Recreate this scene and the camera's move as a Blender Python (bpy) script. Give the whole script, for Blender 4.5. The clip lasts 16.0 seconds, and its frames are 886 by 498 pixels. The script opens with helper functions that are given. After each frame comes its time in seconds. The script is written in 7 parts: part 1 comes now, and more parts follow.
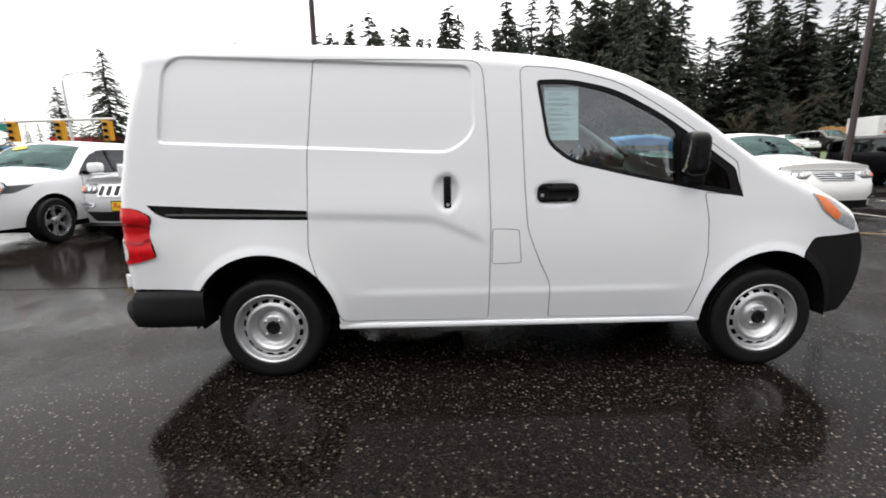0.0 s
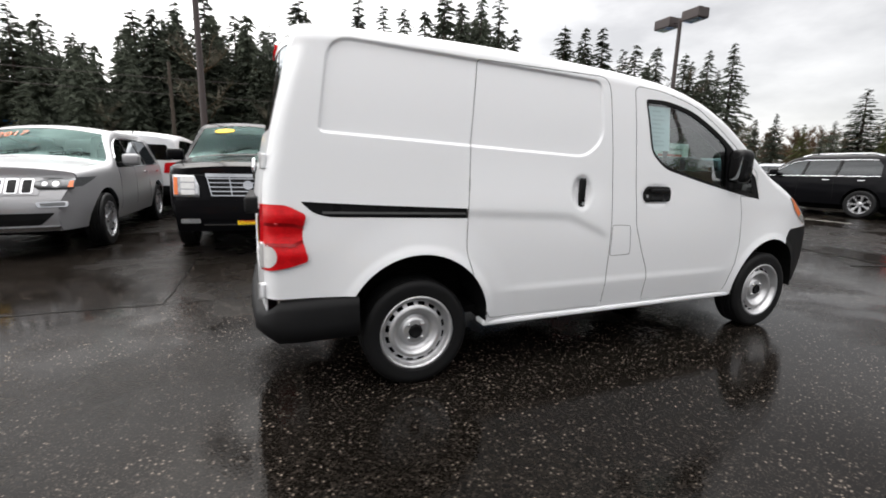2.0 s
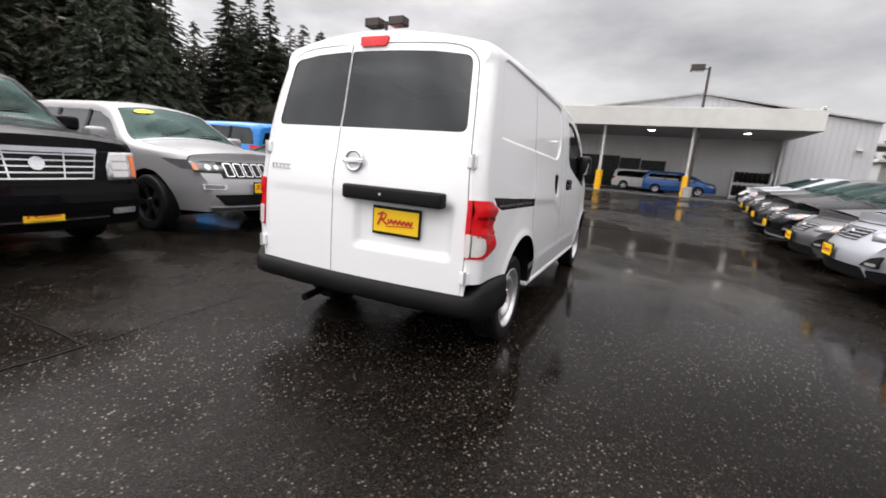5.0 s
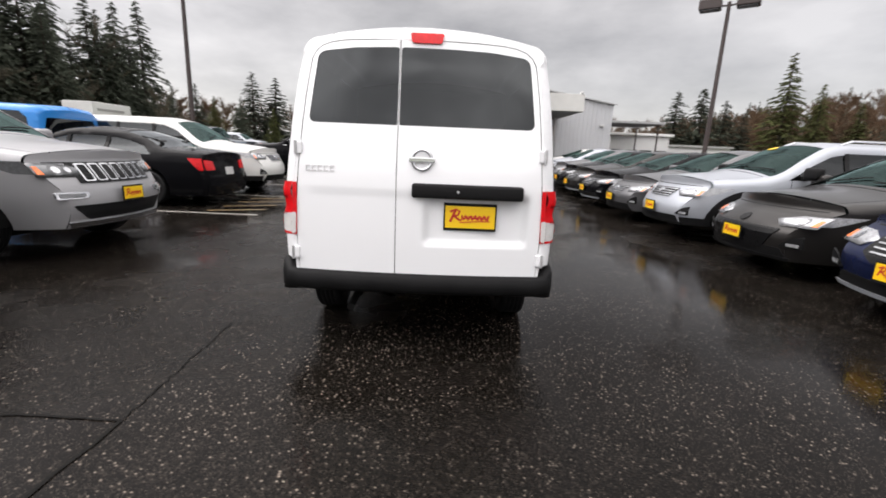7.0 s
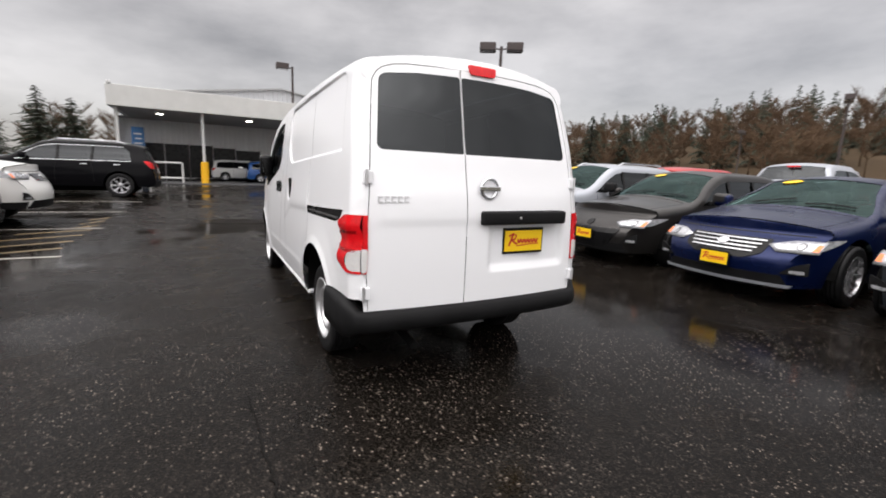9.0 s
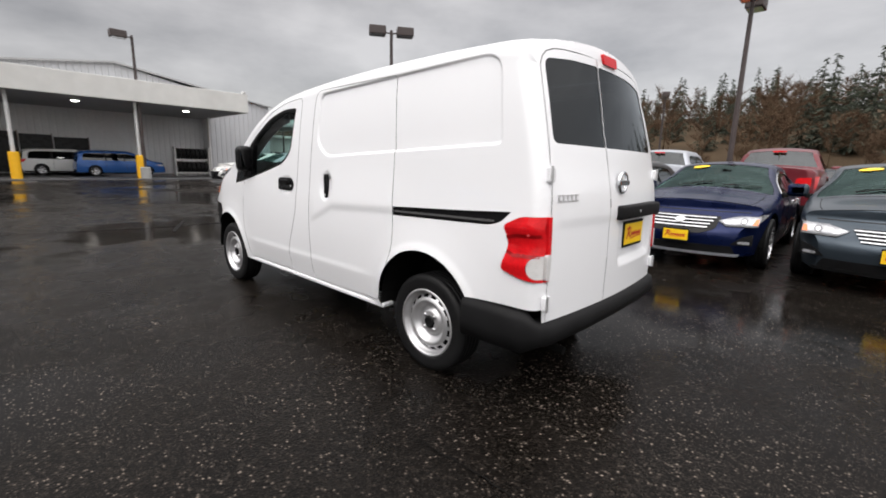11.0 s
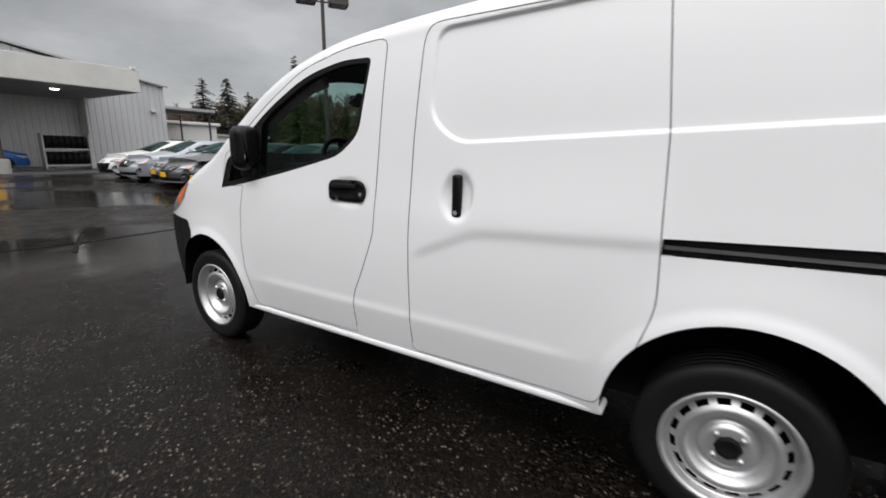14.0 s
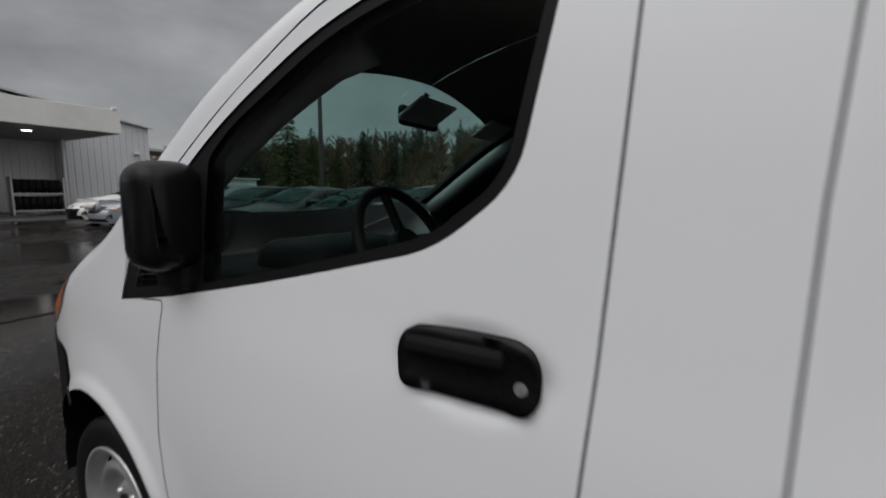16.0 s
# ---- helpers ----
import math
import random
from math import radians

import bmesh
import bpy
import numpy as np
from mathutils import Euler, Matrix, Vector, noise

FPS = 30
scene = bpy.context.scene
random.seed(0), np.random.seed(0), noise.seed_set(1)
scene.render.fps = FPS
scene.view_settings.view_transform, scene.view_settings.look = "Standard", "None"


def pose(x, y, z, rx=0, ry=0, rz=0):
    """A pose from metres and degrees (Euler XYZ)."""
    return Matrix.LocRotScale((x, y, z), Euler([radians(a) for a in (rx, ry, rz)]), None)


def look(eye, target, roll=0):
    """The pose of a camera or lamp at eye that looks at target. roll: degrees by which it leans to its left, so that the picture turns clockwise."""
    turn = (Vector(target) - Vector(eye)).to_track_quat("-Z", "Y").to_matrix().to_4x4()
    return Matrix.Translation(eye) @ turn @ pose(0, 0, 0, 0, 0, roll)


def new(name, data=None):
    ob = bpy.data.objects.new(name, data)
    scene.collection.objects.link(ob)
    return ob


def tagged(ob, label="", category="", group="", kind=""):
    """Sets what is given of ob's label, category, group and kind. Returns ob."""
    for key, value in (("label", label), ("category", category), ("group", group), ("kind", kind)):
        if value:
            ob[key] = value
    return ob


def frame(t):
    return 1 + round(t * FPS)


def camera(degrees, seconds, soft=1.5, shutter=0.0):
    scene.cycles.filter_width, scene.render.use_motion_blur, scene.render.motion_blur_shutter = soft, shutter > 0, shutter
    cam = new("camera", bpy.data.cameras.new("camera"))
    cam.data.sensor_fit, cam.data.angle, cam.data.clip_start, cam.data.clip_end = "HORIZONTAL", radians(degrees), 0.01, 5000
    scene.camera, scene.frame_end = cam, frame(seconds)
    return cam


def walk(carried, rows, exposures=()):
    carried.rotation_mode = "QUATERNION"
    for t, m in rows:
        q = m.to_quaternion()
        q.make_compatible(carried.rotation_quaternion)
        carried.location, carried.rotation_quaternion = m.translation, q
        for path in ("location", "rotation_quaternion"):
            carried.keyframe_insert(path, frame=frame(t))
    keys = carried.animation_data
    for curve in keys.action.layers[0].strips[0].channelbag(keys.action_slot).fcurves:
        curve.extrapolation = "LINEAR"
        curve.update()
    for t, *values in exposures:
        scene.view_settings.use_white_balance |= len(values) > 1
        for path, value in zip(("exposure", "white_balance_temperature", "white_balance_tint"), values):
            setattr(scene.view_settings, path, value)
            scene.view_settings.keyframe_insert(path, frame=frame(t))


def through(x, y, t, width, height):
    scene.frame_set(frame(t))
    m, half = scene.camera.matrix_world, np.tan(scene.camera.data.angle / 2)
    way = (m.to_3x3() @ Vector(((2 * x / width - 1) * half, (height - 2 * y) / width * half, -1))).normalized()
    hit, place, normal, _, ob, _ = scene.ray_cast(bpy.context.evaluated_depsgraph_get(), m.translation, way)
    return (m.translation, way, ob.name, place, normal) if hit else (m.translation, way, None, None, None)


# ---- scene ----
from mathutils.geometry import delaunay_2d_cdt

# ---- camera ----
cam = camera(91.4, 16.0, 1.75, 0.4)
PATH = [
    (0, (0.952, -3.199, 1.239), (1.0, -1.239, 0.842), -0.8),
    (0.5, (0.538, -3.184, 1.239), (0.758, -1.235, 0.846), 1.2),
    (1, (0.128, -3.067, 1.213), (0.57, -1.152, 0.843), 1.0),
    (1.5, (-0.337, -3.046, 1.21), (0.29, -1.184, 0.836), -0.2),
    (2, (-0.743, -2.956, 1.2), (-0.001, -1.136, 0.831), 1.4),
    (2.5, (-1.136, -2.847, 1.194), (-0.202, -1.114, 0.841), 3.0),
    (3, (-1.511, -2.745, 1.208), (-0.371, -1.133, 0.887), 4.5),
    (3.2, (-1.646, -2.656, 1.216), (-0.447, -1.088, 0.895), 2.9),
    (5.3, (-2.982, -1.465, 1.206), (-1.172, -0.717, 0.804), 4.1),
    (5.5, (-3.018, -1.393, 1.206), (-1.193, -0.681, 0.801), 3.4),
    (6, (-3.154, -0.989, 1.22), (-1.254, -0.528, 0.802), 4.0),
    (6.5, (-3.321, -0.563, 1.223), (-1.378, -0.381, 0.787), 3.5),
    (7, (-3.347, -0.132, 1.22), (-1.395, -0.147, 0.781), 2.4),
    (7.5, (-3.351, 0.308, 1.214), (-1.408, 0.048, 0.818), 4.1),
    (8, (-3.289, 0.706, 1.21), (-1.387, 0.202, 0.852), 3.9),
    (8.5, (-3.119, 1.078, 1.216), (-1.282, 0.373, 0.858), 4.6),
    (9, (-2.945, 1.471, 1.241), (-1.221, 0.516, 0.901), 2.3),
    (9.2, (-2.851, 1.615, 1.218), (-1.162, 0.59, 0.903), 2.7),
    (11.3, (-1.615, 2.69, 1.248), (-0.345, 1.199, 0.841), 2.1),
    (11.5, (-1.496, 2.754, 1.252), (-0.26, 1.239, 0.831), 2.6),
    (12, (-1.156, 2.782, 1.23), (0.079, 1.271, 0.793), 2.4),
    (12.5, (-0.814, 2.744, 1.225), (0.35, 1.181, 0.777), 2.1),
    (13, (-0.487, 2.708, 1.228), (0.594, 1.082, 0.792), 1.2),
    (13.5, (-0.186, 2.522, 1.239), (0.894, 0.896, 0.804), 0.4),
    (14, (0.15, 2.351, 1.24), (1.178, 0.69, 0.812), 0.8),
    (14.5, (0.471, 2.155, 1.243), (1.468, 0.471, 0.83), 0.5),
    (15, (0.776, 1.867, 1.271), (1.853, 0.228, 0.876), 1.1),
    (15.5, (1.114, 1.615, 1.289), (2.088, -0.093, 0.919), 0.4),
    (16, (1.372, 1.352, 1.31), (2.378, -0.358, 1.058), 0.3),
]
walk(cam, [(t, look(*p)) for t, *p in PATH],
     exposures=[(0, 0.60, 6500, 10), (1.5, 0.58, 6510, 10), (3, 0.50, 6560, 11), (5.5, 0.42, 6600, 13), (7, 0.36, 6600, 13), (9, 0.24, 6600, 13), (12, 0.08, 6540, 11), (13.5, -0.06, 6480, 10), (14.5, -0.32, 6420, 10), (15.5, -0.70, 6400, 10), (16, -0.82, 6400, 10)])

# ---- sky and light ----
world = bpy.data.worlds.new("overcast_sky")
scene.world = world
world.use_nodes = True
wn, wl = world.node_tree.nodes, world.node_tree.links
wn.clear()
w_out = wn.new("ShaderNodeOutputWorld")
w_bg = wn.new("ShaderNodeBackground")
w_sky = wn.new("ShaderNodeTexSky")
w_sky.sky_type, w_sky.sun_disc = "NISHITA", False
w_sky.sun_elevation, w_sky.sun_rotation = radians(38), radians(-15)
w_co = wn.new("ShaderNodeTexCoord")
w_map = wn.new("ShaderNodeMapping")
w_map.inputs["Scale"].default_value = (1.0, 1.0, 2.7)
w_noise = wn.new("ShaderNodeTexNoise")
w_noise.inputs["Scale"].default_value, w_noise.inputs["Detail"].default_value = 2.3, 7.0
w_noise.inputs["Roughness"].default_value = 0.55
w_ramp = wn.new("ShaderNodeValToRGB")
w_ramp.color_ramp.elements[0].position, w_ramp.color_ramp.elements[0].color = 0.30, (0.44, 0.43, 0.425, 1)
w_ramp.color_ramp.elements[1].position, w_ramp.color_ramp.elements[1].color = 0.68, (0.95, 0.935, 0.92, 1)
# the cloud is thinner and brighter towards the hidden sun in the north
w_dot = wn.new("ShaderNodeVectorMath")
w_dot.operation = "DOT_PRODUCT"
w_dot.inputs[1].default_value = (-0.55, 0.75, 0.37)
w_glow = wn.new("ShaderNodeMapRange")
w_glow.inputs["From Min"].default_value, w_glow.inputs["From Max"].default_value = -0.35, 0.95
w_glow.inputs["To Min"].default_value, w_glow.inputs["To Max"].default_value = 0.68, 1.75
# an overcast sky is brightest overhead
w_sep = wn.new("ShaderNodeSeparateXYZ")
w_zen = wn.new("ShaderNodeMapRange")
w_zen.interpolation_type = "SMOOTHSTEP"
w_zen.inputs["From Min"].default_value, w_zen.inputs["From Max"].default_value = 0.38, 0.78
w_zen.inputs["To Min"].default_value, w_zen.inputs["To Max"].default_value = 1.12, 3.3
w_both = wn.new("ShaderNodeMath")
w_both.operation = "MULTIPLY"
w_mul = wn.new("ShaderNodeVectorMath")
w_mul.operation = "SCALE"
w_sum = wn.new("ShaderNodeMix")
w_sum.data_type = "RGBA"
w_sum.blend_type = "ADD"
w_sum.inputs["Factor"].default_value = 0.02
wl.new(w_co.outputs["Generated"], w_map.inputs["Vector"])
wl.new(w_map.outputs["Vector"], w_noise.inputs["Vector"])
wl.new(w_noise.outputs["Fac"], w_ramp.inputs["Fac"])
wl.new(w_co.outputs["Generated"], w_dot.inputs[0])
wl.new(w_dot.outputs["Value"], w_glow.inputs["Value"])
wl.new(w_ramp.outputs["Color"], w_mul.inputs[0])
wl.new(w_co.outputs["Generated"], w_sep.inputs["Vector"])
wl.new(w_sep.outputs["Z"], w_zen.inputs["Value"])
wl.new(w_glow.outputs["Result"], w_both.inputs[0])
wl.new(w_zen.outputs["Result"], w_both.inputs[1])
wl.new(w_both.outputs["Value"], w_mul.inputs["Scale"])
wl.new(w_mul.outputs["Vector"], w_sum.inputs[6])
wl.new(w_sky.outputs["Color"], w_sum.inputs[7])
wl.new(w_sum.outputs[2], w_bg.inputs["Color"])
w_bg.inputs["Strength"].default_value = 0.8
wl.new(w_bg.outputs["Background"], w_out.inputs["Surface"])
sun = new("sun", bpy.data.lights.new("sun", "SUN"))
sun.data.energy, sun.data.angle, sun.data.color = 0.6, radians(50), (1.0, 0.97, 0.93)
sun.matrix_world = look((0, 0, 60), (-5, -46, 0))


# ---- materials ----
def mat(name, color, rough=0.5, metal=0.0, vary=0.12, scale=8.0, fine=90.0, bump=0.0, coat=0.0, spec=0.5, rough_vary=0.08, trans=0.0, emit=0.0, rand=0.0):
    m = bpy.data.materials.new(name)
    m.use_nodes = True
    n, l = m.node_tree.nodes, m.node_tree.links
    b = n["Principled BSDF"]
    co = n.new("ShaderNodeTexCoord")
    big, small = n.new("ShaderNodeTexNoise"), n.new("ShaderNodeTexNoise")
    big.inputs["Scale"].default_value, small.inputs["Scale"].default_value = scale, fine
    big.inputs["Detail"].default_value = 5.0
    l.new(co.outputs["Object"], big.inputs["Vector"])
    l.new(co.outputs["Object"], small.inputs["Vector"])
    add = n.new("ShaderNodeMath")
    add.operation = "ADD"
    l.new(big.outputs["Fac"], add.inputs[0])
    l.new(small.outputs["Fac"], add.inputs[1])
    mr = n.new("ShaderNodeMapRange")
    mr.inputs["From Min"].default_value, mr.inputs["From Max"].default_value = 0.6, 1.4
    mr.inputs["To Min"].default_value, mr.inputs["To Max"].default_value = 1 - vary, 1 + vary
    l.new(add.outputs["Value"], mr.inputs["Value"])
    sc = n.new("ShaderNodeVectorMath")
    sc.operation = "SCALE"
    sc.inputs[0].default_value = color[:3]
    last = mr.outputs["Result"]
    if rand:
        info = n.new("ShaderNodeObjectInfo")
        rr = n.new("ShaderNodeMapRange")
        rr.inputs["To Min"].default_value, rr.inputs["To Max"].default_value = 1 - rand, 1 + rand
        l.new(info.outputs["Random"], rr.inputs["Value"])
        mm = n.new("ShaderNodeMath")
        mm.operation = "MULTIPLY"
        l.new(last, mm.inputs[0])
        l.new(rr.outputs["Result"], mm.inputs[1])
        last = mm.outputs["Value"]
    l.new(last, sc.inputs["Scale"])
    l.new(sc.outputs["Vector"], b.inputs["Base Color"])
    ro = n.new("ShaderNodeMapRange")
    ro.inputs["To Min"].default_value, ro.inputs["To Max"].default_value = max(0.02, rough - rough_vary), min(1.0, rough + rough_vary)
    l.new(big.outputs["Fac"], ro.inputs["Value"])
    l.new(ro.outputs["Result"], b.inputs["Roughness"])
    b.inputs["Metallic"].default_value = metal
    b.inputs["Specular IOR Level"].default_value = spec
    b.inputs["Coat Weight"].default_value = coat
    b.inputs["Coat Roughness"].default_value = 0.05
    b.inputs["Coat IOR"].default_value = 1.38
    b.inputs["Transmission Weight"].default_value = trans
    if emit:
        b.inputs["Emission Color"].default_value = (*color[:3], 1)
        b.inputs["Emission Strength"].default_value = emit
    if bump:
        bp = n.new("ShaderNodeBump")
        bp.inputs["Strength"].default_value, bp.inputs["Distance"].default_value = 0.6, bump
        l.new(small.outputs["Fac"], bp.inputs["Height"])
        l.new(bp.outputs["Normal"], b.inputs["Normal"])
    return m


def glass(name, tint, face=0.05, mirror=(1.0, 1.0, 1.0)):
    """Tinted automotive glass: a see-through tint under a sheen that grows towards the edge of sight."""
    m = bpy.data.materials.new(name)
    m.use_nodes = True
    n, l = m.node_tree.nodes, m.node_tree.links
    n.clear()
    out, tr, gl, mx = n.new("ShaderNodeOutputMaterial"), n.new("ShaderNodeBsdfTransparent"), n.new("ShaderNodeBsdfGlossy"), n.new("ShaderNodeMixShader")
    lw, pw, mr = n.new("ShaderNodeLayerWeight"), n.new("ShaderNodeMath"), n.new("ShaderNodeMapRange")
    lw.inputs["Blend"].default_value = 0.5
    pw.operation, pw.inputs[1].default_value = "POWER", 4.6
    mr.inputs["To Min"].default_value = face
    l.new(lw.outputs["Facing"], pw.inputs[0])
    l.new(pw.outputs["Value"], mr.inputs["Value"])
    tr.inputs["Color"].default_value = (*tint, 1)
    gl.inputs["Roughness"].default_value = 0.02
    gl.inputs["Color"].default_value = (*mirror, 1)
    l.new(mr.outputs["Result"], mx.inputs["Fac"])
    l.new(tr.outputs["BSDF"], mx.inputs[1])
    l.new(gl.outputs["BSDF"], mx.inputs[2])
    l.new(mx.outputs["Shader"], out.inputs["Surface"])
    return m


def paint(name, color, metal=0.0, flake=0.04, rough=0.32, coat=0.55):
    return mat(name, color, rough, metal, flake, 1.5, 900.0, 0.0, coat, 0.3, 0.06)


def leafy(name, color, through=0.45, vary=0.35, rand=0.3):
    """Needles and leaves: matt, and part of the light comes through them."""
    m = bpy.data.materials.new(name)
    m.use_nodes = True
    n, l = m.node_tree.nodes, m.node_tree.links
    n.clear()
    out, df, tl, mx = n.new("ShaderNodeOutputMaterial"), n.new("ShaderNodeBsdfDiffuse"), n.new("ShaderNodeBsdfTranslucent"), n.new("ShaderNodeMixShader")
    co, big, info = n.new("ShaderNodeTexCoord"), n.new("ShaderNodeTexNoise"), n.new("ShaderNodeObjectInfo")
    big.inputs["Scale"].default_value, big.inputs["Detail"].default_value = 0.8, 6.0
    l.new(co.outputs["Object"], big.inputs["Vector"])
    a, b, mm, sc = n.new("ShaderNodeMapRange"), n.new("ShaderNodeMapRange"), n.new("ShaderNodeMath"), n.new("ShaderNodeVectorMath")
    a.inputs["From Min"].default_value, a.inputs["From Max"].default_value = 0.3, 0.7
    a.inputs["To Min"].default_value, a.inputs["To Max"].default_value = 1 - vary, 1 + vary
    b.inputs["To Min"].default_value, b.inputs["To Max"].default_value = 1 - rand, 1 + rand
    mm.operation, sc.operation = "MULTIPLY", "SCALE"
    sc.inputs[0].default_value = color
    l.new(big.outputs["Fac"], a.inputs["Value"])
    l.new(info.outputs["Random"], b.inputs["Value"])
    l.new(a.outputs["Result"], mm.inputs[0])
    l.new(b.outputs["Result"], mm.inputs[1])
    l.new(mm.outputs["Value"], sc.inputs["Scale"])
    l.new(sc.outputs["Vector"], df.inputs["Color"])
    l.new(sc.outputs["Vector"], tl.inputs["Color"])
    mx.inputs["Fac"].default_value = through
    l.new(df.outputs["BSDF"], mx.inputs[1])
    l.new(tl.outputs["BSDF"], mx.inputs[2])
    l.new(mx.outputs["Shader"], out.inputs["Surface"])
    return m


def wet_asphalt():
    m = bpy.data.materials.new("wet_asphalt")
    m.use_nodes = True
    n, l = m.node_tree.nodes, m.node_tree.links
    b = n["Principled BSDF"]
    geo = n.new("ShaderNodeNewGeometry")

    def noise_at(scale, detail=3.0):
        t = n.new("ShaderNodeTexNoise")
        t.inputs["Scale"].default_value, t.inputs["Detail"].default_value = scale, detail
        l.new(geo.outputs["Position"], t.inputs["Vector"])
        return t.outputs["Fac"]

    def ramp(src, stops):
        r = n.new("ShaderNodeValToRGB")
        while len(r.color_ramp.elements) < len(stops):
            r.color_ramp.elements.new(0.5)
        for e, (p, c) in zip(r.color_ramp.elements, stops):
            e.position, e.color = p, (c, c, c, 1) if not isinstance(c, tuple) else (*c, 1)
        l.new(src, r.inputs["Fac"])
        return r.outputs["Color"]

    def math2(op, a, c):
        t = n.new("ShaderNodeMath")
        t.operation = op
        for i, v in enumerate((a, c)):
            if isinstance(v, (int, float)):
                t.inputs[i].default_value = v
            else:
                l.new(v, t.inputs[i])
        return t.outputs["Value"]

    stones = n.new("ShaderNodeTexVoronoi")
    stones.inputs["Scale"].default_value = 78.0
    l.new(geo.outputs["Position"], stones.inputs["Vector"])
    sep = n.new("ShaderNodeSeparateColor")
    l.new(stones.outputs["Color"], sep.inputs["Color"])
    grit = n.new("ShaderNodeTexVoronoi")
    grit.inputs["Scale"].default_value = 210.0
    l.new(geo.outputs["Position"], grit.inputs["Vector"])
    sep2 = n.new("ShaderNodeSeparateColor")
    l.new(grit.outputs["Color"], sep2.inputs["Color"])
    dots = ramp(stones.outputs["Distance"], [(0.26, 1.0), (0.44, 0.06)])
    zones = ramp(noise_at(0.9, 3.0), [(0.36, 0.35), (0.64, 1.15)])
    spark = math2("MULTIPLY", math2("MULTIPLY", ramp(sep.outputs[0], [(0.80, 0.0), (0.90, 3.0), (0.965, 26.0)]), dots), zones)
    pale = math2("ADD", math2("ADD", ramp(sep.outputs[0], [(0.0, 0.3), (0.6, 0.6), (1.0, 1.2)]), spark), ramp(sep2.outputs[1], [(0.0, 0.0), (0.7, 0.15), (0.92, 1.0), (0.985, 4.0)]))
    patch = ramp(noise_at(0.55, 4.0), [(0.34, 0.75), (0.66, 1.25)])
    tone = math2("MULTIPLY", pale, patch)
    col = n.new("ShaderNodeVectorMath")
    col.operation = "SCALE"
    col.inputs[0].default_value = (0.0080, 0.0066, 0.0055)
    l.new(tone, col.inputs["Scale"])
    l.new(col.outputs["Vector"], b.inputs["Base Color"])
    # standing water in the hollows, a wet film elsewhere
    pool = ramp(math2("ADD", math2("MULTIPLY", noise_at(0.23, 3.0), 0.75), math2("MULTIPLY", noise_at(1.3, 3.0), 0.25)), [(0.47, 0.0), (0.545, 1.0)])
    film = ramp(noise_at(2.1, 4.0), [(0.35, 0.20), (0.68, 0.42)])
    rough = math2("MULTIPLY", film, math2("SUBTRACT", 1.0, math2("MULTIPLY", pool, 0.72)))
    l.new(rough, b.inputs["Roughness"])
    b.inputs["Specular IOR Level"].default_value = 0.080
    h = math2("MULTIPLY", stones.outputs["Distance"], math2("SUBTRACT", 1.0, math2("MULTIPLY", pool, 0.9)))
    bp = n.new("ShaderNodeBump")
    bp.inputs["Strength"].default_value, bp.inputs["Distance"].default_value = 0.34, 0.007
    l.new(h, bp.inputs["Height"])
    l.new(bp.outputs["Normal"], b.inputs["Normal"])
    return m


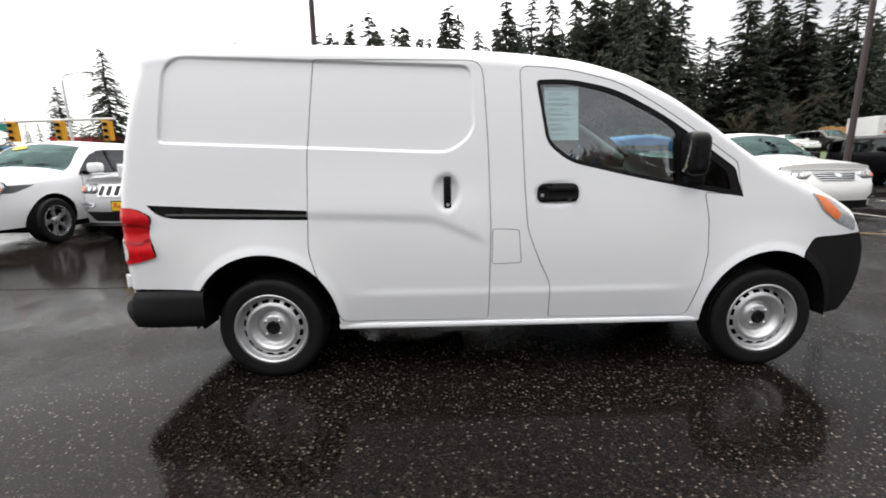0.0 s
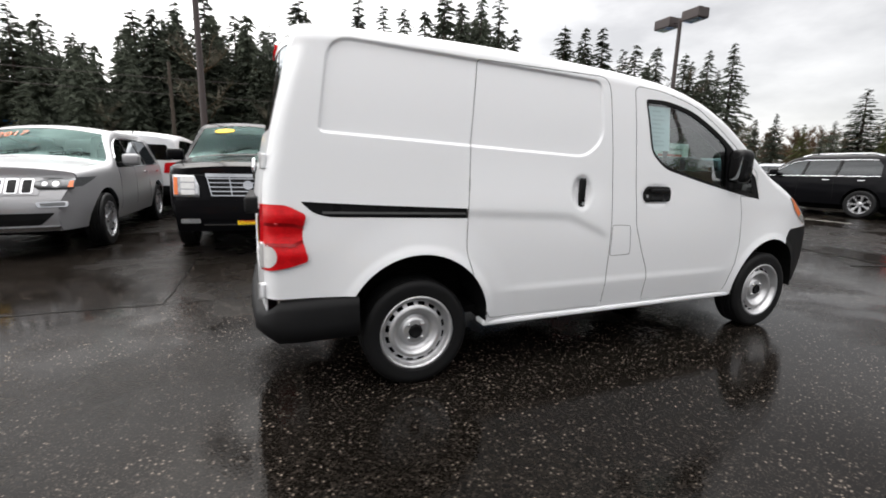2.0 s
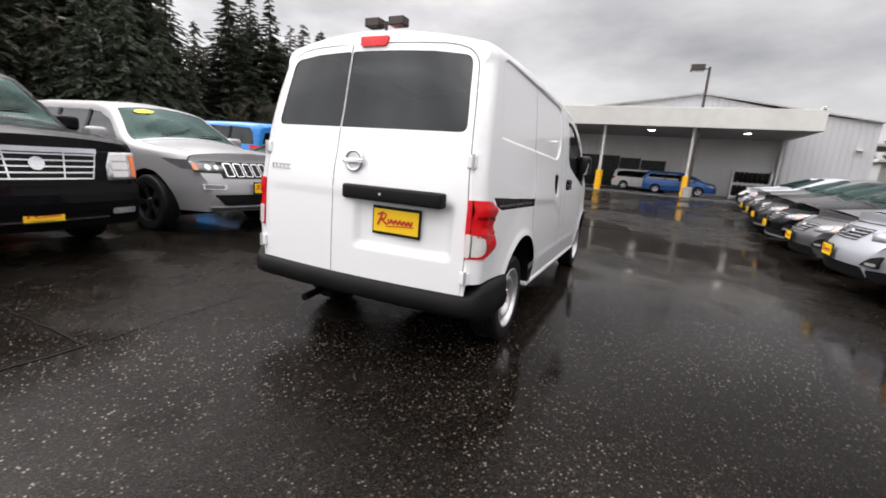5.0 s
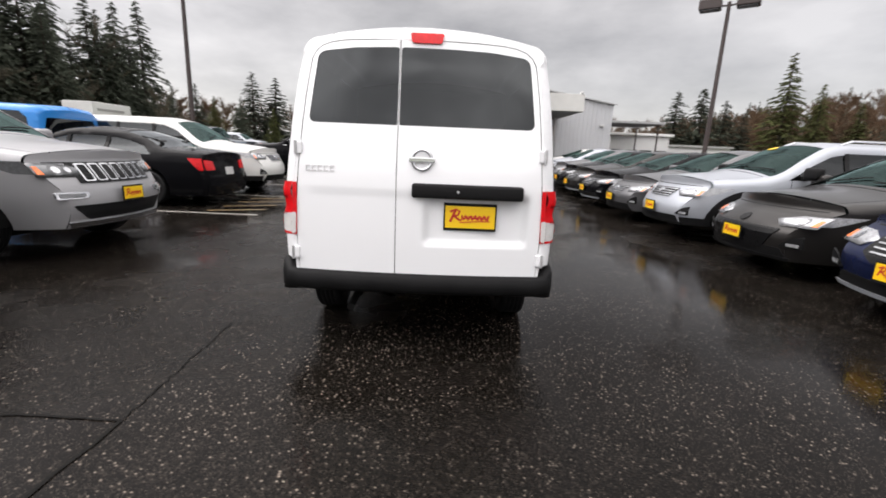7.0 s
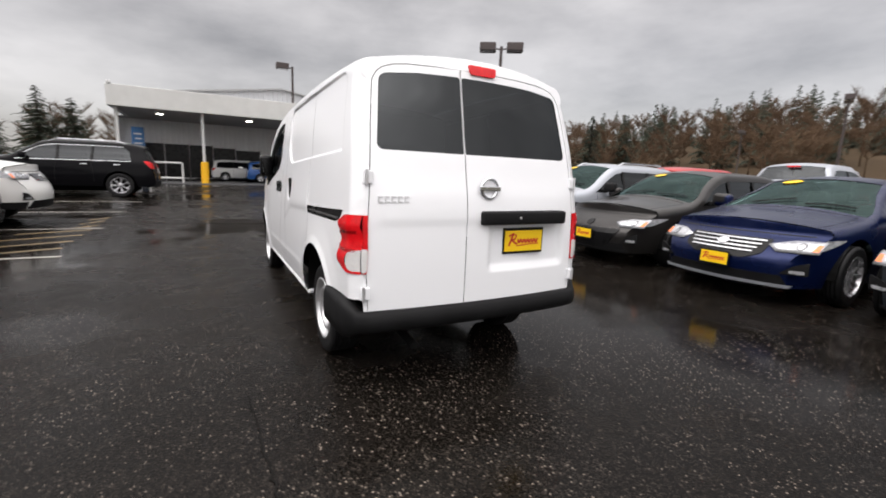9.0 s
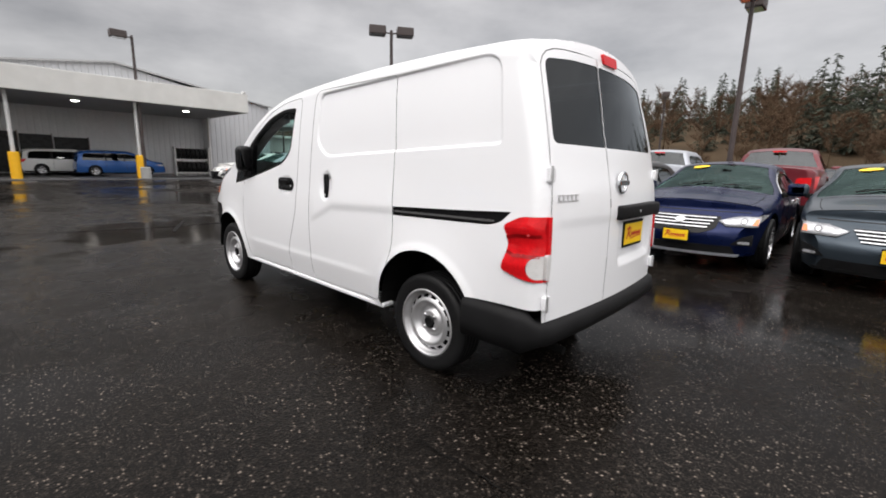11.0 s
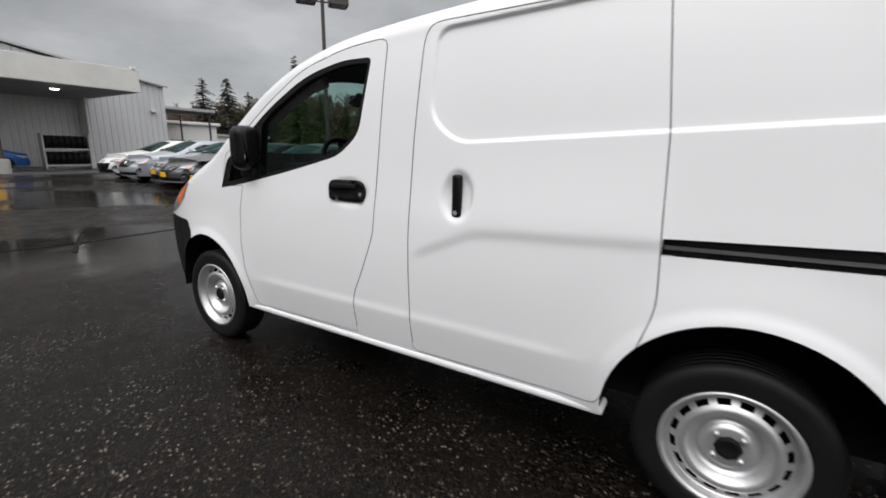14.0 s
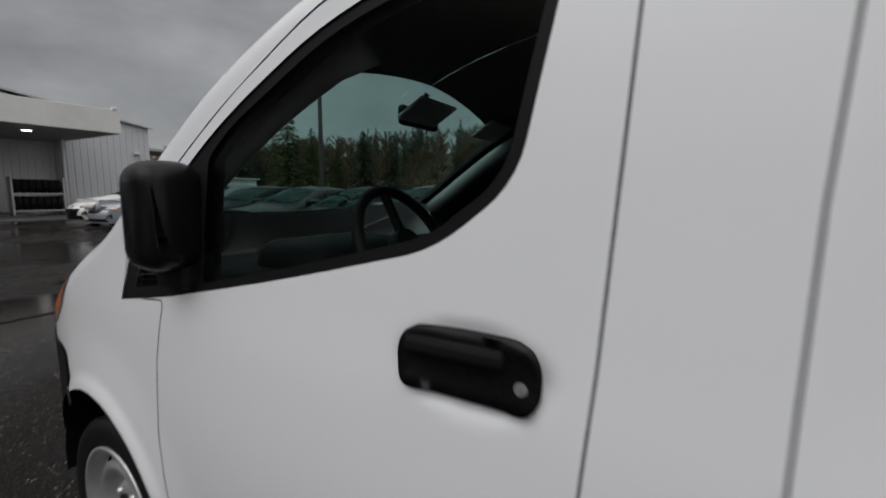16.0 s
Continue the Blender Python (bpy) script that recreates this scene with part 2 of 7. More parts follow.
M = {
    "asphalt": wet_asphalt(),
    "white": paint("white_paint", (0.838, 0.845, 0.862), 0.0, 0.01, 0.3),
    "offwhite": paint("pearl_white_paint", (0.72, 0.72, 0.70), 0.0, 0.02),
    "black": mat("black_paint", (0.005, 0.005, 0.006), 0.2, 0.0, 0.1, 1.5, 900, 0, 0.16, 0.05, 0.04),
    "silver": paint("silver_paint", (0.40, 0.42, 0.46), 0.35, 0.05, 0.36, 0.35),
    "grey": paint("grey_metallic_paint", (0.13, 0.13, 0.136), 0.55, 0.06, 0.35),
    "steel": paint("steel_grey_paint", (0.34, 0.34, 0.35), 0.35, 0.06, 0.36, 0.3),
    "graphite": paint("graphite_paint", (0.030, 0.028, 0.027), 0.55, 0.08, 0.3, 0.35),
    "slate": paint("slate_blue_grey_paint", (0.045, 0.060, 0.075), 0.55, 0.08, 0.3, 0.35),
    "blue": paint("dark_blue_paint", (0.003, 0.009, 0.050), 0.5, 0.08, 0.28, 0.24),
    "vblue": paint("van_blue_paint", (0.02, 0.09, 0.30), 0.2, 0.08, 0.25),
    "bright_blue": paint("bright_blue_paint", (0.02, 0.22, 0.62), 0.0, 0.05, 0.3),
    "red": paint("red_paint", (0.42, 0.02, 0.02), 0.1, 0.05, 0.3),
    "maroon": paint("dark_red_paint", (0.13, 0.013, 0.02), 0.2, 0.05, 0.3),
    "orange": paint("orange_paint", (0.72, 0.16, 0.02), 0.0, 0.05, 0.3),
    "plastic": mat("black_plastic", (0.009, 0.009, 0.0095), 0.58, 0, 0.3, 6, 400, 0.0006, spec=0.14),
    "gloss_black": mat("gloss_black_plastic", (0.007, 0.007, 0.0075), 0.28, 0, 0.1, 5, 80, spec=0.18),
    "gap": mat("shadow_gap_rubber", (0.20, 0.20, 0.20), 0.8, 0, 0.1, spec=0.1),
    "gap_dark": mat("door_shadow_gap", (0.03, 0.03, 0.03), 0.8, 0, 0.1, spec=0.1),
    "slot": mat("grey_rail_slot", (0.10, 0.10, 0.10), 0.5, 0.2, 0.1),
    "under": mat("underbody_black", (0.006, 0.006, 0.006), 0.9, 0, 0.3, spec=0.1),
    "tyre": mat("wet_tyre_rubber", (0.008, 0.008, 0.0085), 0.55, 0, 0.3, 9, 120, 0.0015, spec=0.25),
    "rim": mat("silver_steel_wheel", (0.62, 0.62, 0.63), 0.34, 0.7, 0.12, 14, 200),
    "alloy": mat("alloy_wheel", (0.55, 0.55, 0.57), 0.28, 0.8, 0.08, 14, 200),
    "dark_rim": mat("black_wheel", (0.02, 0.02, 0.02), 0.3, 0.3, 0.1),
    "chrome": mat("chrome", (0.66, 0.67, 0.69), 0.12, 1.0, 0.04),
    "lamp_clear": mat("headlamp_lens", (0.52, 0.53, 0.55), 0.16, 0.45, 0.5, 16, 70, 0.002, 0.5),
    "lamp_dark": mat("smoked_headlamp_lens", (0.14, 0.145, 0.15), 0.1, 0.3, 0.3, 18, 60, 0, 0.8),
    "lamp_red": mat("red_lamp_lens", (0.62, 0.008, 0.012), 0.16, 0, 0.3, 22, 160, 0.001, 0.22, 0.25),
    "lamp_amber": mat("amber_lamp_lens", (0.85, 0.20, 0.05), 0.15, 0, 0.15, 14, 160, 0, 0.6),
    "lamp_white": mat("clear_reverse_lens", (0.76, 0.75, 0.74), 0.15, 0.2, 0.12, 20, 140, 0.001, 0.6),
    "glass_clear": glass("door_glass", (0.74, 0.82, 0.80), 0.20),
    "glass_open": glass("clean_door_glass", (0.93, 0.96, 0.95), 0.008, (0.3, 0.3, 0.3)),
    "glass_wind": glass("windscreen_glass", (0.42, 0.62, 0.58), 0.045, (0.40, 0.58, 0.55)),
    "glass_dark": glass("privacy_glass", (0.04, 0.044, 0.05), 0.050, (0.92, 0.97, 1.0)),
    "mirror": mat("silvered_mirror_glass", (0.72, 0.73, 0.74), 0.03, 1.0, 0.02, rough_vary=0.01),
    "yellow": mat("yellow_plate", (0.90, 0.58, 0.01), 0.4, 0, 0.05),
    "plate_red": mat("red_plate_print", (0.55, 0.03, 0.02), 0.5, 0, 0.05),
    "sticker_y": mat("yellow_sticker", (0.95, 0.62, 0.02), 0.5, 0, 0.05),
    "sticker_b": mat("pale_blue_sticker", (0.35, 0.62, 0.80), 0.5, 0, 0.05),
    "paper": mat("printed_paper", (0.62, 0.76, 0.80), 0.6, 0, 0.04),
    "ink": mat("grey_print", (0.50, 0.64, 0.68), 0.6, 0, 0.05),
    "lamp_deep": mat("deep_red_reflector", (0.34, 0.003, 0.005), 0.25, 0.2, 0.35, 40, 220, 0.002, 0.15),
    "seat": mat("dark_grey_seat_fabric", (0.020, 0.020, 0.021), 0.9, 0, 0.2, 12, 300, 0.001),
    "trim": mat("dark_interior_trim", (0.010, 0.010, 0.011), 0.75, 0, 0.2, 12, 300, spec=0.08),
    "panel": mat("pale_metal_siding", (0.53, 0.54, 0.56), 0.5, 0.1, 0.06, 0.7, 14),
    "fascia": mat("weathered_pale_fascia", (0.60, 0.60, 0.58), 0.6, 0, 0.08, 0.5, 2.2),
    "soffit": mat("grey_soffit", (0.36, 0.36, 0.365), 0.8, 0, 0.1, 0.9, 9),
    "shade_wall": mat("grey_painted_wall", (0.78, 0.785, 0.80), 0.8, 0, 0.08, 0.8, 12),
    "pole_paint": mat("pale_post_paint", (0.62, 0.62, 0.61), 0.5, 0.0, 0.1),
    "brown": mat("brown_lamp_paint", (0.055, 0.042, 0.040), 0.55, 0.1, 0.15),
    "bollard": mat("yellow_bollard_paint", (0.85, 0.45, 0.01), 0.5, 0, 0.1, 5, 60),
    "line": mat("worn_white_line_paint", (0.26, 0.245, 0.22), 0.5, 0, 0.45, 3, 40),
    "line_y": mat("worn_yellow_line_paint", (0.17, 0.115, 0.05), 0.5, 0, 0.6, 3, 40),
    "patch": mat("dark_asphalt_seam", (0.007, 0.0065, 0.006), 0.55, 0, 0.3, 6, 80, spec=0.06),
    "grass": mat("wet_grass", (0.07, 0.10, 0.035), 0.9, 0, 0.35, 0.6, 12, 0.01),
    "road": mat("far_road", (0.085, 0.085, 0.088), 0.5, 0, 0.15, 0.2, 6),
    "bark": mat("conifer_bark", (0.055, 0.042, 0.033), 0.9, 0, 0.3, 3, 40, 0.01),
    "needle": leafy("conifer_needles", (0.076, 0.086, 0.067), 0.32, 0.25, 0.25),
    # olive copy of the needles, with stronger light put into its colour
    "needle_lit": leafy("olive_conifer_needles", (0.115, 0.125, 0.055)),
    "twig": mat("bare_brown_twigs", (0.080, 0.053, 0.035), 0.9, 0, 0.45, 0.10, 4, spec=0.05, rand=0.35),
    "litter": mat("brown_hillside_litter", (0.070, 0.050, 0.032), 0.95, 0, 0.4, 0.15, 6, 0.01, spec=0.05),
    "twig_pale": mat("pale_bare_twigs", (0.095, 0.083, 0.060), 0.9, 0, 0.3, 0.12, 4),
    "shrub": mat("yellow_green_shrub_leaves", (0.26, 0.22, 0.03), 0.85, 0, 0.3, 0.5, 5),
    "wood": mat("tan_board_fence", (0.42, 0.24, 0.09), 0.8, 0, 0.2, 1.5, 14),
    "concrete": mat("grey_concrete", (0.33, 0.33, 0.32), 0.8, 0, 0.15, 0.6, 8),
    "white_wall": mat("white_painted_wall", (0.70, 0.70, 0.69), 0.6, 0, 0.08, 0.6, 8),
    "sign_blue": mat("blue_sign_face", (0.03, 0.14, 0.34), 0.4, 0, 0.06),
    "sign_teal": mat("green_sign_face", (0.01, 0.25, 0.20), 0.4, 0, 0.06),
    "signal": mat("yellow_signal_housing", (0.75, 0.36, 0.02), 0.5, 0, 0.08),
    "cone": mat("orange_cone_plastic", (0.90, 0.16, 0.03), 0.5, 0, 0.08),
    "glow": mat("ceiling_light_lens", (1.0, 0.97, 0.9), 0.4, 0, 0.0, emit=12.0),
}


# ---- mesh tools ----
def part(name, bm, material, parent=None, label="", smooth=False, mw=None):
    """Links a bmesh, or (verts, faces), as one mesh object, under a thing if one is given."""
    me = bpy.data.meshes.new(name)
    if isinstance(bm, tuple):
        me.from_pydata([tuple(v) for v in bm[0]], [], [tuple(int(i) for i in f) for f in bm[1]])
    else:
        bmesh.ops.recalc_face_normals(bm, faces=bm.faces[:])
        bm.to_mesh(me)
        bm.free()
    me.materials.append(M[material] if isinstance(material, str) else material)
    if smooth:
        me.polygons.foreach_set("use_smooth", [True] * len(me.polygons))
    me.update()
    ob = new(name, me)
    if parent is not None:
        ob.parent = parent
    if mw is not None:
        ob.matrix_basis = mw
    if label:
        tagged(ob, label)
    return ob


def thing(name, label, category, m=None, group="", kind=""):
    ob = tagged(new(name), label, category, group, kind)
    ob.empty_display_size = 0.2
    if m is not None:
        ob.matrix_basis = m
    return ob


def box(bm, lo, hi, bevel=0.0, seg=2, m=None):
    lo, hi = Vector(lo), Vector(hi)
    r = bmesh.ops.create_cube(bm, size=1.0, matrix=Matrix.Translation((lo + hi) / 2) @ Matrix.Diagonal((*(hi - lo), 1)))
    vs = r["verts"]
    if bevel:
        es = list({e for v in vs for e in v.link_edges})
        g = bmesh.ops.bevel(bm, geom=es, offset=bevel, segments=seg, profile=0.5, affect="EDGES")
        vs = list({v for f in g["faces"] for v in f.verts} | {v for v in vs if v.is_valid})
    if m is not None:
        seen, todo = set(), list(vs)
        while todo:
            v = todo.pop()
            if v in seen:
                continue
            seen.add(v)
            todo.extend(e.other_vert(v) for e in v.link_edges)
        bmesh.ops.transform(bm, matrix=m, verts=list(seen))
    return bm


def boxed(lo, hi, bevel=0.0, seg=2, m=None):
    return box(bmesh.new(), lo, hi, bevel, seg, m)


def lathe(profile, n=32, axis="y", close=False):
    """Turns (radius, along) pairs round an axis."""
    vs, fs = [], []
    for r, a in profile:
        for i in range(n):
            c, s = math.cos(2 * math.pi * i / n), math.sin(2 * math.pi * i / n)
            vs.append((r * c, a, r * s) if axis == "y" else (r * c, r * s, a))
    k = len(profile)
    for j in range(k - 1 + close):
        for i in range(n):
            a, b = j * n, ((j + 1) % k) * n
            fs.append((a + i, a + (i + 1) % n, b + (i + 1) % n, b + i))
    return vs, fs


def tube(points, radius, n=8, closed=False):
    """A round bar along points; radius may be a list."""
    pts = [Vector(p) for p in points]
    rad = radius if isinstance(radius, (list, tuple)) else [radius] * len(pts)
    vs, fs = [], []
    for i, p in enumerate(pts):
        a, b = pts[max(0, i - 1)], pts[min(len(pts) - 1, i + 1)]
        if closed:
            a, b = pts[i - 1], pts[(i + 1) % len(pts)]
        d = (b - a).normalized()
        u = d.cross(Vector((0, 0, 1)) if abs(d.z) < 0.9 else Vector((1, 0, 0))).normalized()
        w = d.cross(u)
        for k in range(n):
            t = 2 * math.pi * k / n
            vs.append(p + rad[i] * (math.cos(t) * u + math.sin(t) * w))
    m = len(pts)
    for i in range(m - 1 + closed):
        for k in range(n):
            a, b = i * n, ((i + 1) % m) * n
            fs.append((a + k, a + (k + 1) % n, b + (k + 1) % n, b + k))
    if not closed:
        fs.append(tuple(range(n))[::-1])
        fs.append(tuple((m - 1) * n + k for k in range(n)))
    return vs, fs


def slab(poly, depth, put):
    """A plate of 2D outline poly, depth thick, laid into space by put(u, v, d)."""
    n = len(poly)
    vs = [put(u, v, 0) for u, v in poly] + [put(u, v, depth) for u, v in poly]
    fs = [tuple(range(n)), tuple(range(2 * n - 1, n - 1, -1))]
    fs += [(i, n + i, n + (i + 1) % n, (i + 1) % n) for i in range(n)]
    bm = bmesh.new()
    bv = [bm.verts.new(v) for v in vs]
    for f in fs:
        bm.faces.new([bv[i] for i in f])
    return bm


def join(*pieces):
    vs, fs = [], []
    for v, f in pieces:
        o = len(vs)
        vs += list(v)
        fs += [tuple(i + o for i in q) for q in f]
    return vs, fs


def curve_of(table):
    """A smooth function through (x, y) pairs."""
    xs, ys = [float(a) for a, _ in table], [float(b) for _, b in table]
    n = len(xs)
    d = [(ys[i + 1] - ys[i]) / (xs[i + 1] - xs[i]) for i in range(n - 1)]
    m = [d[0]] + [0.0 if d[i - 1] * d[i] <= 0 else 2 * d[i - 1] * d[i] / (d[i - 1] + d[i]) for i in range(1, n - 1)] + [d[-1]]

    def f(x):
        if x <= xs[0]:
            return ys[0]
        if x >= xs[-1]:
            return ys[-1]
        i = max(j for j in range(n - 1) if xs[j] <= x)
        h = xs[i + 1] - xs[i]
        t = (x - xs[i]) / h
        return ((1 + 2 * t) * (1 - t) ** 2 * ys[i] + t * (1 - t) ** 2 * h * m[i] + t * t * (3 - 2 * t) * ys[i + 1] + t * t * (t - 1) * h * m[i + 1])
    return f


def smooth01(t):
    t = min(1.0, max(0.0, t))
    return t * t * (3 - 2 * t)


def rounded(poly, r, seg=5):
    """Rounds the corners of a closed polygon; r is one radius or one a corner."""
    out, n = [], len(poly)
    for i in range(n):
        p, a, b = Vector(poly[i]), Vector(poly[i - 1]), Vector(poly[(i + 1) % n])
        k = r[i] if isinstance(r, (list, tuple)) else r
        u, v = a - p, b - p
        k = min(k, u.length * 0.49, v.length * 0.49)
        if k < 1e-4:
            out.append(tuple(p))
            continue
        s, e = p + u.normalized() * k, p + v.normalized() * k
        for j in range(seg + 1):
            t = j / seg
            out.append(tuple((1 - t) ** 2 * s + 2 * t * (1 - t) * p + t * t * e))
    return out


def strip(line, w, closed=False):
    """A thin polygon of width w along a 2D line."""
    pts = [Vector(p) for p in line]
    n = len(pts)
    left, right = [], []
    for i, p in enumerate(pts):
        a = pts[i - 1] if (closed or i) else p
        b = pts[(i + 1) % n] if (closed or i < n - 1) else p
        d = (b - a).normalized()
        o = Vector((-d.y, d.x)) * w / 2
        left.append(tuple(p + o))
        right.append(tuple(p - o))
    if closed:
        return left, right
    return left + right[::-1]


def circle(cx, cy, r, n=40, a0=0.0, a1=360.0):
    full = abs(a1 - a0) >= 360
    return [(cx + r * math.cos(radians(a0 + (a1 - a0) * i / (n if full else n - 1))), cy + r * math.sin(radians(a0 + (a1 - a0) * i / (n if full else n - 1)))) for i in range(n)]


def inside(poly, pts):
    p = np.asarray(poly)
    x, y = pts[:, 0], pts[:, 1]
    res = np.zeros(len(pts), bool)
    j = len(p) - 1
    for i in range(len(p)):
        (xi, yi), (xj, yj) = p[i], p[j]
        if yi != yj:
            res ^= ((yi > y) != (yj > y)) & (x < (xj - xi) * (y - yi) / (yj - yi) + xi)
        j = i
    return res


def panels(outline, regions, step, lift, lines=()):
    """Cuts a flat pattern into regions and lifts each into space. regions: (name, polygon), the first that holds a triangle takes it;
    what is left goes to "body", and "hole" is thrown away. Returns name -> (verts, faces)."""
    pts, edges = [], []

    def ring(poly):
        fine = []
        n = len(poly)
        for i in range(n):
            a, b = np.array(poly[i]), np.array(poly[(i + 1) % n])
            k = max(1, int(np.ceil(np.hypot(*(b - a)) / step)))
            fine += [a + (b - a) * j / k for j in range(k)]
        o = len(pts)
        pts.extend(fine)
        edges.extend((o + i, o + (i + 1) % len(fine)) for i in range(len(fine)))

    ring(outline)
    for poly in [q for _, q in regions] + list(lines):
        ring(poly)
    fixed = np.array(pts)
    lo, hi = fixed.min(0), fixed.max(0)
    gx, gy = np.meshgrid(np.arange(lo[0], hi[0], step), np.arange(lo[1], hi[1], step))
    gx = gx + (np.arange(gx.shape[0])[:, None] % 2) * step * 0.5
    grid = np.stack([gx.ravel(), gy.ravel()], 1)
    grid = grid[inside(outline, grid)]
    cells = {}
    for q in fixed:
        cells.setdefault((int(q[0] // step), int(q[1] // step)), []).append(q)
    keep = []
    for g in grid:
        i, j = int(g[0] // step), int(g[1] // step)
        near = [q for a in (-1, 0, 1) for b in (-1, 0, 1) for q in cells.get((i + a, j + b), ())]
        if not near or min((q[0] - g[0]) ** 2 + (q[1] - g[1]) ** 2 for q in near) > (0.45 * step) ** 2:
            keep.append(g)
    allp = [Vector((float(a), float(b))) for a, b in list(fixed) + keep]
    v, _, f = delaunay_2d_cdt(allp, edges, [], 0, 1e-6)[:3]
    v2 = np.array([tuple(q) for q in v])
    tri = np.array([t for t in f if len(t) == 3])
    cen = v2[tri].mean(1)
    left = inside(outline, cen)
    found = {}
    for name, poly in list(regions) + [("body", outline)]:
        hit = left & inside(poly, cen)
        left &= ~hit
        if name != "hole" and hit.any():
            found.setdefault(name, []).append(tri[hit])
    out = {}
    for name, ts in found.items():
        t = np.concatenate(ts)
        used, inv = np.unique(t, return_inverse=True)
        out[name] = ([lift(float(v2[i][0]), float(v2[i][1]), name) for i in used], inv.reshape(-1, 3).tolist())
    return out


def mirrored(vf):
    v, f = vf
    return [(a, -b, c) for a, b, c in v], [tuple(q)[::-1] for q in f]


def bar_letters(put, x0, x1, z0, z1, n):
    """Upright strokes that stand for lettering."""
    fs, vs = [], []
    w = (x1 - x0) / n
    for i in range(n):
        a = x0 + i * w
        for lo, hi in (((a, z0), (a + w * 0.22, z1)), ((a + w * 0.22, z0), (a + w * 0.72, z0 + (z1 - z0) * 0.2)), ((a + w * 0.22, z1 - (z1 - z0) * 0.2), (a + w * 0.72, z1))):
            o = len(vs)
            for d in (0, 1):
                vs += [put(lo[0], lo[1], d), put(hi[0], lo[1], d), put(hi[0], hi[1], d), put(lo[0], hi[1], d)]
            fs += [(o + 4, o + 5, o + 6, o + 7), (o, o + 1, o + 5, o + 4), (o + 1, o + 2, o + 6, o + 5), (o + 2, o + 3, o + 7, o + 6), (o + 3, o, o + 4, o + 7)]
    return vs, fs


# ---- vehicle tools ----
class Skin:
    """One half of a vehicle's outer skin as a flat pattern: x along it, h up its side, round the shoulder and over the roof to the middle."""

    def __init__(self, edge, radius, crown, half, wide, bow_front, bow_rear, emboss=None):
        self.edge, self.radius, self.crown, self.half, self.wide = edge, radius, crown, half, wide
        self.bow_front, self.bow_rear, self.emboss = bow_front, bow_rear, emboss

    def shoulder(self, x):
        return self.edge(x) - self.radius(x)

    def top(self, x, q=1.0):
        return self.shoulder(x) + 1.5 * self.radius(x) + q

    def bow(self, x, y):
        return (self.bow_front(x) - self.bow_rear(x)) * max(0.0, 1 - (y / self.wide) ** 2)

    def lift(self, x, h, inset=0.0):
        e, r = self.edge(x), self.radius(x)
        zc = e - r
        if self.emboss:
            inset += self.emboss(x, h)
        if h <= zc:
            y, z = self.half(x, h) - inset, h
        else:
            yc, k = self.half(x, zc), (h - zc) / (1.5 * r)
            if k < 1:
                a = k * math.pi / 2
                y, z = yc - r + (r - inset) * math.cos(a), zc + (r - inset) * math.sin(a)
            else:
                q = min(1.0, h - zc - 1.5 * r)
                y, z = (yc - r) * (1 - q), e - inset + self.crown(x) * (1 - (1 - q) ** 2)
        return (x + self.bow(x, y), y, z)


def skirted(vf, back):
    """Gives a lifted sheet a rim that runs back by the vector back."""
    v, f = list(vf[0]), [tuple(t) for t in vf[1]]
    edges = {}
    for t in f:
        for i in range(3):
            a, b = t[i], t[(i + 1) % 3]
            edges[(a, b)] = edges.get((a, b), 0) + 1
    rim = [(a, b) for a, b in edges if (b, a) not in edges]
    o = {}
    for a, b in rim:
        for i in (a, b):
            if i not in o:
                o[i] = len(v)
                v.append(tuple(Vector(v[i]) + Vector(back)))
        f.append((b, a, o[a], o[b]))
    return v, f


def decal(poly, put, step=0.05, depth=0.012, back=(-0.02, 0, 0)):
    return skirted(panels(poly, [], step, lambda u, v, n: put(u, v, depth))["body"], back)


WHEELS = {}


